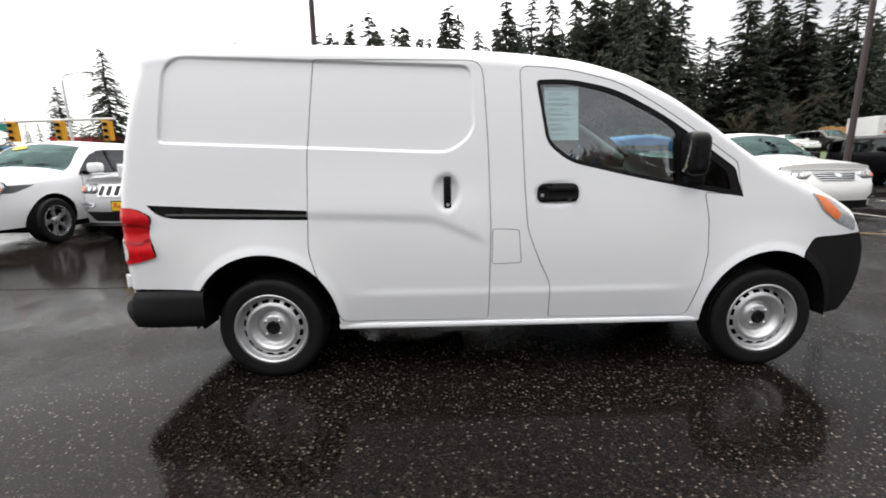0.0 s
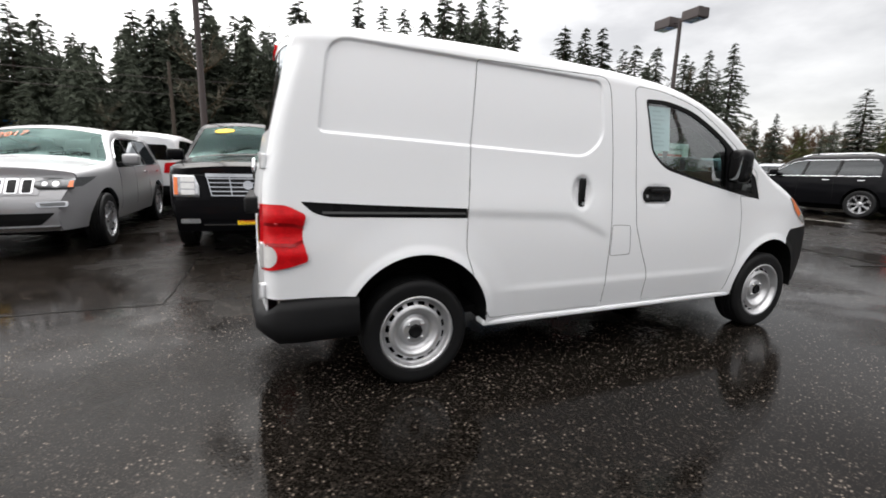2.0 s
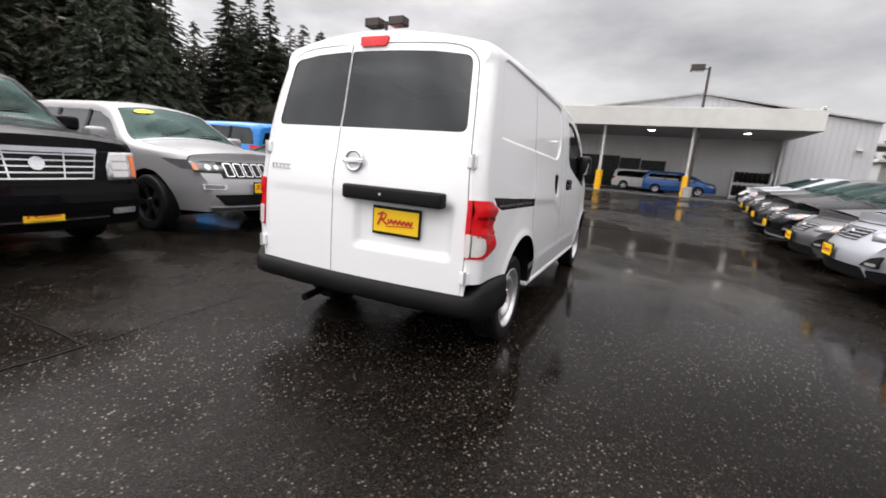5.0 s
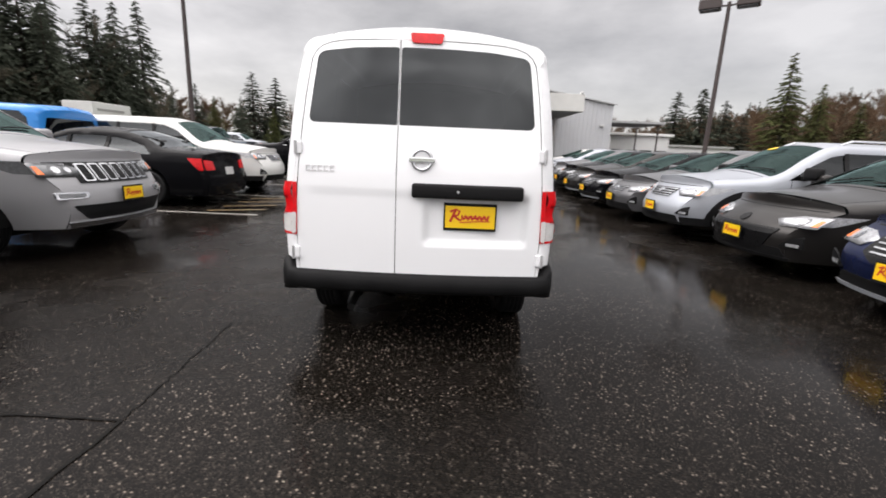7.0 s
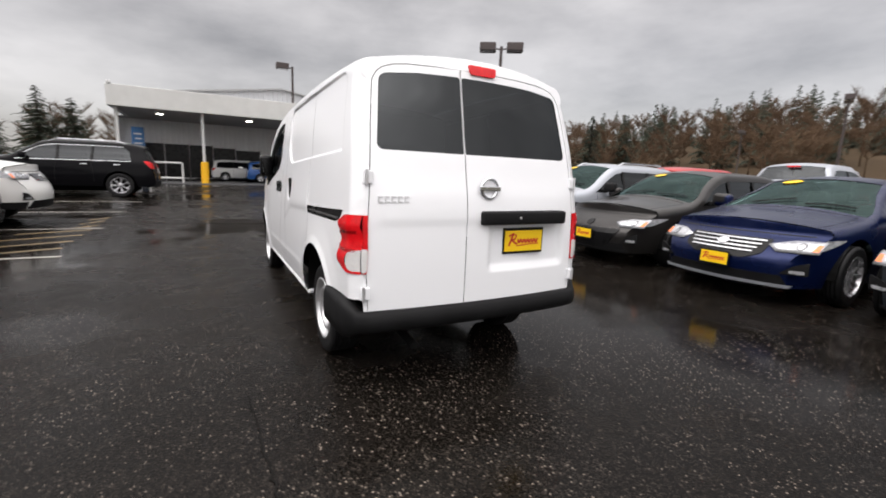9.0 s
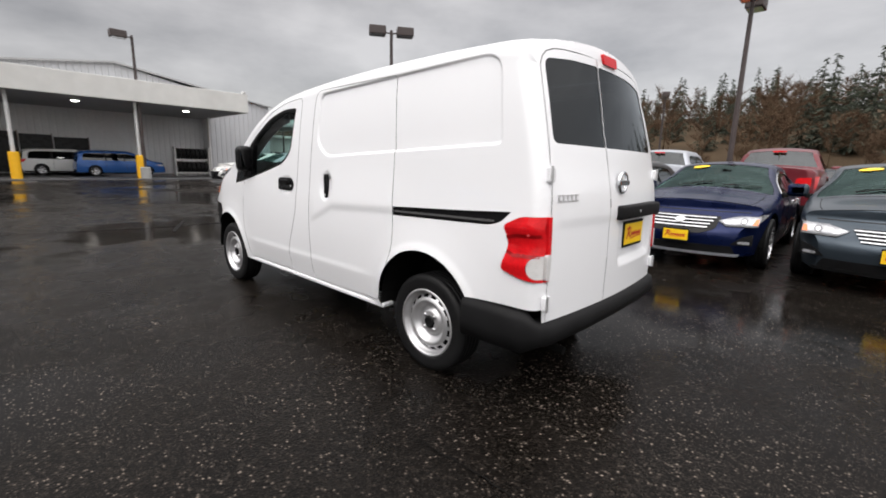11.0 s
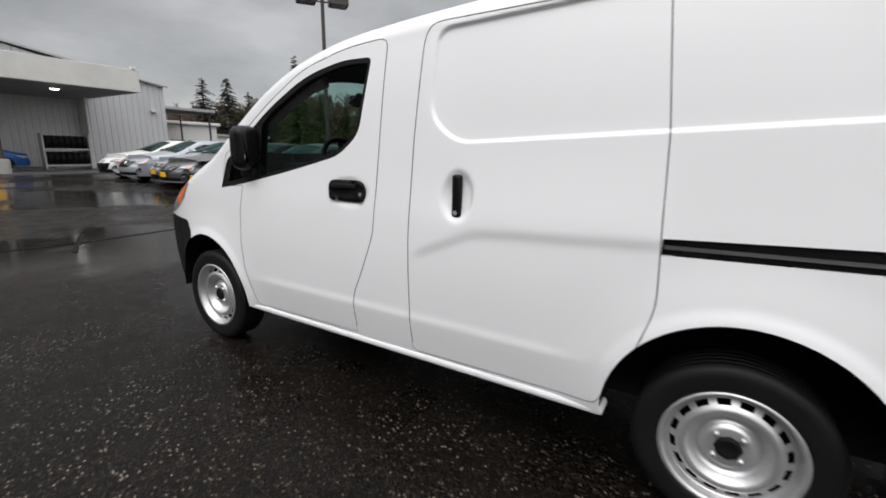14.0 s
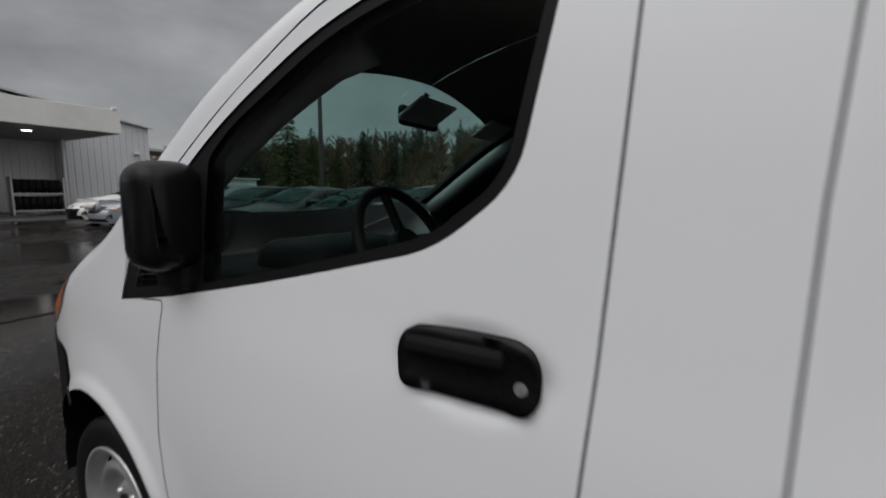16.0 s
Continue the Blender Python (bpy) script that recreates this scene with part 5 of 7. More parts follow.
window_glass = rounded([(1.545, 1.642), (1.605, 1.335), (1.722, 1.246), (2.05, 1.166), (2.315, 1.110), (2.300, 1.385), (2.225, 1.445), (1.94, 1.592), (1.70, 1.643)], [0.02, 0.05, 0.05, 0.12, 0.01, 0.02, 0.06, 0.1, 0.06], 5)
corner_glass = rounded([(2.405, 1.105), (2.635, 1.060), (2.60, 1.165), (2.42, 1.290)], 0.02, 3)
fuel_door = rounded([(1.288, 0.868), (1.437, 0.862), (1.452, 0.672), (1.285, 0.668)], 0.02, 3)
rail = rounded([(-0.60, 1.027), (-0.545, 0.972), (-0.47, 0.950), (0.268, 0.932), (0.268, 0.985), (-0.30, 1.010)], [0.01, 0.03, 0.03, 0, 0, 0.05], 4)
tail = rounded([(-0.80, 1.015), (-0.665, 1.012), (-0.575, 0.965), (-0.602, 0.865), (-0.570, 0.742), (-0.66, 0.715), (-0.80, 0.695)], [0, 0.03, 0.02, 0.04, 0.02, 0.03, 0], 4)
bumper_r = [(-0.9, 0.2), (-0.2, 0.2), (-0.2, 0.545), (-0.6, 0.555), (-0.9, 0.56)]
bumper_f = rounded([(3.05, 0.15), (3.7, 0.15), (3.7, 0.80), (3.36, 0.785), (3.165, 0.780), (3.09, 0.66)], [0, 0, 0, 0.05, 0.03, 0.03], 3)
headlamp = rounded([(3.115, 1.035), (3.26, 1.0), (3.40, 0.90), (3.44, 0.86), (3.44, 0.80), (3.30, 0.86), (3.20, 0.93)], 0.015, 3)
amber = rounded([(3.135, 1.028), (3.21, 1.010), (3.33, 0.905), (3.30, 0.872), (3.21, 0.935)], 0.012, 3)
wiper_n = 10
scr = [(2.72 + (1.98 - 2.72) * i / wiper_n) for i in range(wiper_n + 1)]
scr_mid = [(2.96 + (1.98 - 2.96) * i / wiper_n) for i in range(wiper_n + 1)]
windscreen = [(x, v_skin.top(x, 0.05)) for x in scr] + [(x, v_skin.top(x, 1.03)) for x in scr_mid[::-1]] + [(2.945, v_skin.top(2.945, 0.75)), (2.90, v_skin.top(2.90, 0.5)), (2.82, v_skin.top(2.82, 0.22))]
roof_seam = strip([(x, v_skin.shoulder(x) + 1.5 * v_rad(x) * 0.93) for x in np.linspace(-0.45, 1.75, 40)], 0.012)
bonnet_gap = strip([(x, v_skin.top(x, 0.02)) for x in np.linspace(2.86, 3.40, 14)] + [(3.42, v_skin.top(3.42, 1.03))], 0.008)


def v_regions(right):
    r = [("hole", circle(0.0, 0.335, 0.412, 64)), ("hole", circle(2.91, 0.325, 0.388, 64)), ("front_bumper", bumper_f), ("rear_bumper_corner", bumper_r), ("clear_lens", circle(-0.772, 0.770, 0.058, 24)), ("tail_light", tail),
         ("door_window", window_glass), ("corner_window", corner_glass), ("window_surround", window_outer), ("door_rail", rail), ("indicator", amber), ("headlight", headlamp), ("windscreen", windscreen)]
    for loop in (slide_door, front_door) + ((fuel_door,) if right else ()):
        a, b = strip(loop, 0.0045 if loop is not fuel_door else 0.0035, True)
        r += [("gap_ring", (a, b))]
    r += [("sliding_door", slide_door), ("front_door", front_door), ("roof_seam", roof_seam), ("bonnet_gap", bonnet_gap)]
    if right:
        r.insert(-4, ("fuel_flap", fuel_door))
    return r


def lamp_relief(x, h):
    """Ribs and hollows of the tail light: two fat lobes and a sunken square between them."""
    d = 0.012 * math.exp(-((h - 0.872) / 0.035) ** 2) - 0.008 * math.exp(-((h - 0.96) / 0.03) ** 2) - 0.008 * math.exp(-((h - 0.775) / 0.03) ** 2)
    return d + 0.004 * math.exp(-((h - 0.918) / 0.008) ** 2) + 0.004 * math.exp(-((h - 0.828) / 0.008) ** 2)


def v_cut(right):
    """The pattern of one side. A gap is what lies within the outer and not within the inner line of a ring."""
    regs, rings = [], []
    for nm, poly in v_regions(right):
        if nm == "gap_ring":
            rings.append(poly)
        else:
            regs.append((nm, poly))
    flat = []
    for nm, poly in regs:
        if nm in ("sliding_door", "front_door", "fuel_flap"):
            a, b = next((p for p in rings if abs(np.mean(np.array(p[0])[:, 0]) - np.mean(np.array(poly)[:, 0])) < 0.02))
            small, big = (a, b) if abs(area2(a)) < abs(area2(b)) else (b, a)
            flat += [(nm, small), ("panel_gap", big)]
        else:
            flat.append((nm, poly))
    ins = {"door_window": 0.012, "corner_window": 0.006, "window_surround": 0.004, "door_rail": 0.014, "panel_gap": 0.006, "tail_light": -0.012, "clear_lens": -0.014, "front_bumper": -0.006, "roof_seam": 0.003,
           "windscreen": 0.006, "bonnet_gap": 0.008, "headlight": -0.002, "indicator": -0.004, "rear_bumper_corner": -0.012}
    return panels(v_outline, flat, 0.016, lambda x, h, nm: v_skin.lift(x, h, ins.get(nm, 0.0) + (lamp_relief(x, h) if nm == "tail_light" else 0.0)), [ring for w in (0.010, 0.022, 0.040, 0.060) for ring in strip(PRESS, w, True)] + [PRESS])


def area2(p):
    a = np.asarray(p)
    return 0.5 * float(np.sum(a[:, 0] * np.roll(a[:, 1], -1) - a[:, 1] * np.roll(a[:, 0], -1)))


v_mats = {"body": "white", "sliding_door": "white", "front_door": "white", "fuel_flap": "white", "panel_gap": "gap", "door_window": "glass_clear", "corner_window": "glass_dark", "window_surround": "plastic",
          "door_rail": "gloss_black", "tail_light": "lamp_red", "clear_lens": "lamp_white", "front_bumper": "plastic", "rear_bumper_corner": "plastic", "indicator": "lamp_amber", "headlight": "lamp_clear", "windscreen": "glass_wind", "roof_seam": "white", "bonnet_gap": "gap"}
v_labels = {"sliding_door": "white sliding door with a pressed upper panel", "front_door": "white front door", "door_rail": "black sliding-door rail", "window_surround": "black plastic window surround", "tail_light": "red tail light lens"}
made_l, made_r = v_cut(False), v_cut(True)
both = ("body", "windscreen", "front_bumper", "bonnet_gap")


def front_cap(line):
    pts = [v_skin.lift(x, h) for x, h in line]
    vs, fs, cols = [], [], 16
    for (x, _), p in zip(line, pts):
        for i in range(cols + 1):
            y = p[1] * (1 - 2 * i / cols)
            vs.append((x + v_bow_f(x) * max(0.0, 1 - (y / 0.8) ** 2), y, p[2]))
    for r in range(len(pts) - 1):
        for i in range(cols):
            o = r * (cols + 1) + i
            fs.append((o, o + 1, o + cols + 2, o + cols + 1))
    return vs, fs


k_low = sum(1 for z in zs if z < 0.79) + 1
extra = {"front_bumper": front_cap(v_front[:k_low]), "body": front_cap(v_front[k_low - 1:])}
door_obs = {}
for nm in dict.fromkeys(list(made_r) + list(made_l)):
    if nm in both:
        ps = [made_l.get(nm, ([], [])), mirrored(made_r.get(nm, ([], [])))] + ([extra[nm]] if nm in extra else [])
        part(nm, join(*ps), v_mats[nm], van, v_labels.get(nm, ""), True)
    elif nm != "rear_bumper_corner":
        for src, s in ((made_l, 1), (made_r, -1)):
            if nm in src:
                door_obs[nm, s] = part(nm, src[nm] if s > 0 else mirrored(src[nm]), "glass_open" if nm == "door_window" and s > 0 else v_mats[nm], van, v_labels.get(nm, ""), True)

# rear doors
v_rput = lambda y, z, d: (v_rear(z) - v_bow_r(v_rear(z)) * max(0.0, 1 - (y / 0.80) ** 2) - d, y, z)


def rear_disp(y, z):
    # hollow for the plate, with a lip below
    d = -0.030 * smooth01((y + 0.655) / 0.03) * (1 - smooth01((y + 0.055) / 0.03)) * smooth01((z - 0.672) / 0.025) * (1 - smooth01((z - 0.95) / 0.02))
    d += 0.005 * smooth01((z - 0.955) / 0.03) * (1 - smooth01((z - 1.02) / 0.2)) * (1 - smooth01((abs(y) - 0.60) / 0.1))
    return d


edge3 = [v_skin.lift(x, h) for x, h in v_back]
r_out = [(p[1], p[2]) for p in edge3 if p[2] > 0.44]
zb = 0.475
r_out = [(v_half(v_rear(zb), zb), zb)] + [q for q in r_out if q[1] > zb + 0.01]
r_outline = r_out + [(-y, z) for y, z in r_out[::-1]]
edge_y = curve_of(sorted({round(z, 4): y for y, z in r_out if y > 0.55}.items()))
split = 0.137
z_top = 1.838
dl = [(split, zb + 0.01), (split, z_top), (0.30, z_top - 0.001), (0.46, z_top - 0.006), (0.54, z_top - 0.016), (0.60, z_top - 0.036), (0.635, z_top - 0.066)] + [(edge_y(z) - 0.018, z) for z in (1.73, 1.65, 1.5, 1.35, 1.2, 1.05, 0.9, 0.7, zb + 0.01)]
dr = [(split, zb + 0.01), (split, z_top), (0.0, z_top + 0.002), (-0.30, z_top - 0.001), (-0.46, z_top - 0.006), (-0.54, z_top - 0.016), (-0.60, z_top - 0.036), (-0.635, z_top - 0.066)] + [(-edge_y(z) + 0.018, z) for z in (1.73, 1.65, 1.5, 1.35, 1.2, 1.05, 0.9, 0.7, zb + 0.01)]
win_l = rounded([(0.1425, 1.358), (0.1425, 1.797), (0.40, 1.790), (0.622, 1.768), (0.664, 1.36)], [0.012, 0.02, 0, 0.05, 0.045], 6)
win_r = rounded([(0.1315, 1.358), (0.1315, 1.797), (-0.2, 1.795), (-0.40, 1.790), (-0.622, 1.768), (-0.664, 1.36)], [0.012, 0.02, 0, 0, 0.05, 0.045], 6)
r_regs = [("rear_window", win_l), ("rear_window_r", win_r)]
for nm, loop in (("left_rear_door", dl), ("right_rear_door", dr)):
    a, b = strip(loop, 0.005, True)
    small, big = (a, b) if abs(area2(a)) < abs(area2(b)) else (b, a)
    r_regs += [(nm, small), ("rear_door_gap", big)]
r_in = {"rear_window": -0.004, "rear_window_r": -0.004, "rear_door_gap": -0.012}
made = panels(r_outline, r_regs, 0.022, lambda y, z, nm: v_rput(y, z, r_in.get(nm, 0.0) + rear_disp(y, z)))
for nm, mt, lab in (("left_rear_door", "white", "narrower white rear door"), ("right_rear_door", "white", "wider white rear door with plate hollow"), ("rear_door_gap", "gap", ""), ("body", "white", ""), ("rear_window", "glass_dark", "dark tinted rear glass"), ("rear_window_r", "glass_dark", "dark tinted rear glass")):
    if nm in made:
        v, f = made[nm]
        if nm == "body":
            # bead added to cover cracks where the rear frame meets sides and roof
            bead = tube([(p[0] + 0.0045, p[1] * 0.995, p[2] - 0.0035) for p in edge3 if p[2] > 0.47], 0.006, 6)
            v, f = join((v, f), bead, mirrored(bead))
        door_obs[nm] = part({"rear_window_r": "rear_window", "left_rear_door": "rear_door", "right_rear_door": "rear_door", "body": "rear_frame"}.get(nm, nm), (v, [t[::-1] for t in f]), mt, van, lab, True)

# tail lights on the rear corners, with a clear lower lens
for s in (1, -1):
    tl = door_obs["tail_light", s]
    poly = [(edge_y(0.86) + 0.005, 0.70), (0.735, 0.70), (0.728, 0.85), (0.728, 1.013), (edge_y(0.95) + 0.005, 1.013)]
    part("rear_lens", decal([(s * y, z) for y, z in poly], v_rput, 0.03, 0.010, (0.02, 0, 0)), "lamp_red", tl)
    for zr, x1, w in ((0.922, -0.592, 0.016), (0.826, -0.596, 0.016)):
        got = panels(strip([(-0.762, zr), (-0.70, zr), (-0.64, zr - 0.004), (x1, zr - 0.016 * (zr - 0.87) / 0.05)], w), [], 0.02, lambda x, h, nm: v_skin.lift(x, h, -0.016 + lamp_relief(x, h)))["body"]
        part("lens_rib", got if s > 0 else mirrored(got), "lamp_deep", tl, "deep red rib in the lens", True)
    part("reverse_lens", decal(rounded([(s * y, z) for y, z in ((0.762, 0.705), (0.737, 0.708), (0.731, 0.835), (0.762, 0.835))], 0.014, 3), v_rput, 0.02, 0.014, (0.02, 0, 0)), "lamp_white", tl)
    # hinges
    for z in (1.212, 0.592):
        y = s * (edge_y(z) - 0.006)
        xh = v_rput(y, z, 0)[0]
        h = part("door_hinge", boxed((xh - 0.020, y - 0.026, z - 0.035), (xh + 0.004, y + 0.026, z + 0.035), 0.006), "white", van)
        part("hinge_pin", (tube([(xh - 0.020, y + s * 0.010, z - 0.040), (xh - 0.020, y + s * 0.010, z + 0.040)], 0.009)), "rim", h)

# lift bar, plate, badge, lettering, brake light
bar = part("grip_bar", boxed((v_rput(-0.28, 0.99, 0)[0] - 0.045, -0.606, 0.953), (v_rput(-0.28, 0.99, 0)[0] + 0.03, 0.044, 1.036), 0.016, 3), "plastic", van, "black grip bar over the plate", True)
part("latch_knob", lathe([(0.008, 0), (0.008, 0.005), (0.001, 0.006)], 10), "rim", bar, mw=pose(v_rput(-0.22, 0.99, 0)[0] - 0.044, -0.225, 0.996, 0, 0, 90))
px = v_rput(-0.304, 0.845, rear_disp(-0.304, 0.845))[0]
dealer_plate(van, lambda u, v, d: (px - 0.004 - d, -0.304 - u, 0.845 + v), -1)
bx = v_rput(-0.01, 1.168, 0)[0] - 0.014
badge = part("round_emblem", lathe([(0.066, 0.0), (0.066, 0.010), (0.060, 0.016), (0.050, 0.016), (0.046, 0.006), (0.046, 0.0)], 36), "chrome", van, smooth=True, mw=pose(bx + 0.004, -0.010, 1.168, 0, 0, 90))
part("emblem_bar", boxed((-0.074, 0.004, -0.014), (0.074, 0.020, 0.014), 0.004), "chrome", badge)
part("model_letters", bar_letters(lambda y, z, d: v_rput(-y, z, 0.008 * d), -0.672, -0.490, 1.082, 1.116, 5), "rim", van)
part("high_brake_light", decal(rounded([(0.072, 1.822), (0.084, 1.878), (-0.112, 1.878), (-0.100, 1.822)], 0.014, 3), v_rput, 0.02, 0.014, (0.03, 0, 0)), "lamp_red", van)

# rear bumper: one moulded beam round the rear
path = [(-0.335, 0.842), (-0.60, 0.845), (-0.72, 0.832), (-0.785, 0.79), (-0.815, 0.70), (-0.838, 0.40), (-0.845, 0.0)]
path += [(x, -y) for x, y in path[-2::-1]]
sect = [(-0.05, 0.545), (0.0, 0.54), (0.012, 0.50), (0.016, 0.42), (0.010, 0.342), (-0.02, 0.334), (-0.09, 0.330)]
sect_rear = [(-0.10, 0.490), (-0.012, 0.488), (0.010, 0.472), (0.016, 0.43), (0.010, 0.388), (-0.02, 0.364), (-0.09, 0.360)]
vs, fs = [], []
for i, (x, y) in enumerate(path):
    a, b = Vector(path[max(0, i - 1)]), Vector(path[min(len(path) - 1, i + 1)])
    d = (b - a).normalized()
    nrm = Vector((-d.y, d.x))
    if nrm.dot(Vector((x + 0.3, y))) < 0:
        nrm = -nrm
    t = smooth01((-x - 0.72) / 0.06)
    for (o1, z1), (o2, z2) in zip(sect, sect_rear):
        o, z = o1 + (o2 - o1) * t, z1 + (z2 - z1) * t
        vs.append((x + nrm.x * o, y + nrm.y * o, z))
m = len(sect)
for i in range(len(path) - 1):
    for j in range(m - 1):
        fs.append((i * m + j, i * m + j + 1, (i + 1) * m + j + 1, (i + 1) * m + j))
part("rear_bumper", (vs, fs), "plastic", van, "black moulded rear bumper", True)
part("exhaust_pipe", tube([(-0.15, 0.35, 0.25), (-0.55, 0.42, 0.25), (-0.74, 0.42, 0.23)], 0.025), "under", van)
part("mud_flap", boxed((-0.395, -0.78, 0.30), (-0.375, -0.62, 0.46), 0.004), "plastic", van)

# sills, wheels, wheel housings, floor
for s in (1, -1):
    part("sill", boxed((0.40, min(s * 0.70, s * 0.805), 0.285), (2.52, max(s * 0.70, s * 0.800), 0.318), 0.012, 2), "white", van, smooth=False)
for cx, cz, r, yo, dp in ((0.0, 0.335, 0.418, 0.80, 0.34), (2.91, 0.325, 0.393, 0.78, 0.32)):
    for v, f in arch_liner((cx,), cz, r, yo, dp):
        part("wheel_housing", (v, f), "under", van)
part("underbody", boxed((-0.55, -0.66, 0.335), (3.36, 0.66, 0.37)), "under", van)
part("rear_axle", join(tube([(0, -0.7, 0.28), (0, 0.7, 0.28)], 0.04), tube([(0.45, -0.5, 0.30), (-0.6, -0.5, 0.36)], 0.03), tube([(0.45, 0.5, 0.30), (-0.6, 0.5, 0.36)], 0.03)), "under", van)
add_wheels(van, (0.0, 2.925), 0.695, 0.305, 0.211, 0.185, "steel", "rim", "plastic", 0.018)

# handles, mirrors and cabin
for s in (1, -1):
    y0 = v_half(1.04, 1.07)
    sd, fd = door_obs["sliding_door", s], door_obs["front_door", s]
    hd = part("sliding_door_handle", boxed((1.018, min(s * (y0 - 0.005), s * (y0 + 0.026)), 0.985), (1.060, max(s * (y0 - 0.005), s * (y0 + 0.026)), 1.160), 0.012, 3), "gloss_black", sd, "upright black handle", True)
    part("key_lock", lathe([(0.010, 0), (0.010, 0.004), (0.001, 0.005)], 12), "rim", hd, mw=pose(1.040, s * (y0 + 0.024), 1.005, 0, 0, 0 if s > 0 else 180))
    hp = rounded([(1.534, 1.012), (1.540, 1.114), (1.745, 1.112), (1.766, 1.070), (1.757, 1.014)], [0.035, 0.045, 0.045, 0.02, 0.04], 5)
    got = panels(hp, [], 0.02, lambda x, h, nm: v_skin.lift(x, h, -0.016 + 0.006 * (1 - smooth01((math.hypot((x - 1.665) / 0.085, (h - 1.05) / 0.03) - 0.5) / 0.5))))["body"]
    got = skirted(got, (0, -0.03, 0))
    dh = part("front_door_handle", got if s > 0 else mirrored(got), "gloss_black", fd, "black recessed pull handle", True)
    y1 = v_half(1.65, 1.09)
    part("pull_bar", boxed((1.585, min(s * (y1 + 0.012), s * (y1 + 0.032)), 1.070), (1.75, max(s * (y1 + 0.012), s * (y1 + 0.032)), 1.098), 0.009, 2), "plastic", dh)
    part("key_lock", lathe([(0.010, 0), (0.010, 0.004), (0.001, 0.005)], 12), "rim", dh, mw=pose(1.562, s * (v_half(1.56, 1.05) + 0.013), 1.048, 0, 0, 0 if s > 0 else 180))
    mir = part("door_mirror", boxed((2.315, min(s * 0.775, s * 0.915), 1.140), (2.445, max(s * 0.775, s * 0.915), 1.378), 0.05, 5), "gloss_black", van, "black door mirror housing", True)
    part("mirror_glass", slab(rounded([(0.797, 1.165), (0.895, 1.165), (0.895, 1.352), (0.797, 1.352)], 0.035, 5), 0.003, lambda u, v, d: (2.309 - d + 0.10 * (v - 1.165) - 0.20 * (u - 0.90), s * u, v)), "mirror", mir)
    part("mirror_foot", boxed((2.34, min(s * 0.74, s * 0.84), 1.09), (2.46, max(s * 0.74, s * 0.84), 1.17), 0.02, 2), "plastic", mir)
    # slot inside the door rail
    part("rail_slot", slab([(-0.50, 0.968), (0.262, 0.951), (0.262, 0.963), (-0.50, 0.979)], 0.004, lambda u, v, d: (u, s * (v_wide(v) + v_disp(u, v) - 0.013 + d), v)), "slot", door_obs["door_rail", s])

# dark lining of the cab: door cards, pillars and headliner, with the windows left open
lining = [(1.06, 0.45), (2.49, 0.45), (2.49, 1.0), (2.68, 1.02)] + [(x, v_skin.top(x, 0.085)) for x in np.linspace(2.70, 2.24, 9)] + [(x, v_skin.top(x, 0.999)) for x in np.linspace(2.22, 1.06, 9)]
got = panels(lining, [("hole", window_glass), ("hole", corner_glass)], 0.05, lambda x, h, nm: v_skin.lift(x, h, 0.045))["body"]
part("cab_lining", join(got, mirrored(got)), "trim", van, "black cab lining and headliner", True)
part("cargo_wall", boxed((1.05, -0.72, 0.42), (1.08, 0.72, 1.78), 0.01), "trim", van)
# pale colour stands in for sky light coming through the visors
for sy in (0.10, -0.42):
    part("sun_visor", boxed((2.12, sy - 0.11, 1.600), (2.23, sy + 0.11, 1.612), 0.005, 2, Matrix.Translation((2.12, 0, 1.606)) @ Matrix.Rotation(radians(30), 4, "Y") @ Matrix.Translation((-2.12, 0, -1.606))), "panel", van)
for s in (1, -1):
    pil_line = [v_skin.lift(x, v_skin.top(x, 0.06), 0.075) for x in np.linspace(2.66, 2.02, 8)]
    part("pillar_trim", tube([(x - 0.03, s * (abs(y) - 0.02), z - 0.02) for x, y, z in pil_line], [0.035] * 7 + [0.05], 8), "soffit", van, "grey inner pillar trim", True)
bm = boxed((2.26, -0.70, 0.78), (2.70, 0.70, 1.10), 0.07, 3)
box(bm, (2.20, 0.14, 0.98), (2.50, 0.56, 1.175), 0.06, 3)
box(bm, (2.64, -0.62, 0.80), (3.00, 0.62, 1.07), 0.05, 3)
dash = part("dashboard", bm, "trim", van, "dark grey dashboard", True)
part("centre_console", boxed((2.14, -0.14, 0.70), (2.36, 0.14, 1.06), 0.04, 3), "plastic", dash)
wheel_m = pose(2.07, 0.36, 1.155, 0, -62, 0)
ring = tube([(0.185 * math.cos(t), 0.185 * math.sin(t), 0) for t in np.linspace(0, 2 * math.pi, 33)[:-1]], 0.016, 8, True)
sw = part("steering_wheel", ring, "plastic", van, "black steering wheel", True, mw=wheel_m)
part("steering_spoke", join(tube([(-0.17, 0, 0), (0.17, 0, 0)], 0.014), tube([(0, 0, -0.01), (0, -0.17, 0)], 0.014), lathe([(0.06, -0.02), (0.06, 0.015), (0.001, 0.03)], 18, "z")), "plastic", sw)
for sy in (0.355, -0.355):
    bm = boxed((1.28, sy - 0.25, 0.62), (1.78, sy + 0.25, 0.80), 0.06, 3)
    seat = part("seat", bm, "seat", van, smooth=True)
    part("seat_back", boxed((1.18, sy - 0.24, 0.70), (1.32, sy + 0.24, 1.30), 0.05, 3, pose(0, 0, 0)), "seat", seat, smooth=True)
    part("headrest", boxed((1.16, sy - 0.13, 1.34), (1.25, sy + 0.13, 1.50), 0.04, 3), "seat", seat, smooth=True)
part("interior_mirror", boxed((2.255, -0.12, 1.545), (2.285, 0.12, 1.615), 0.015, 2), "plastic", van)
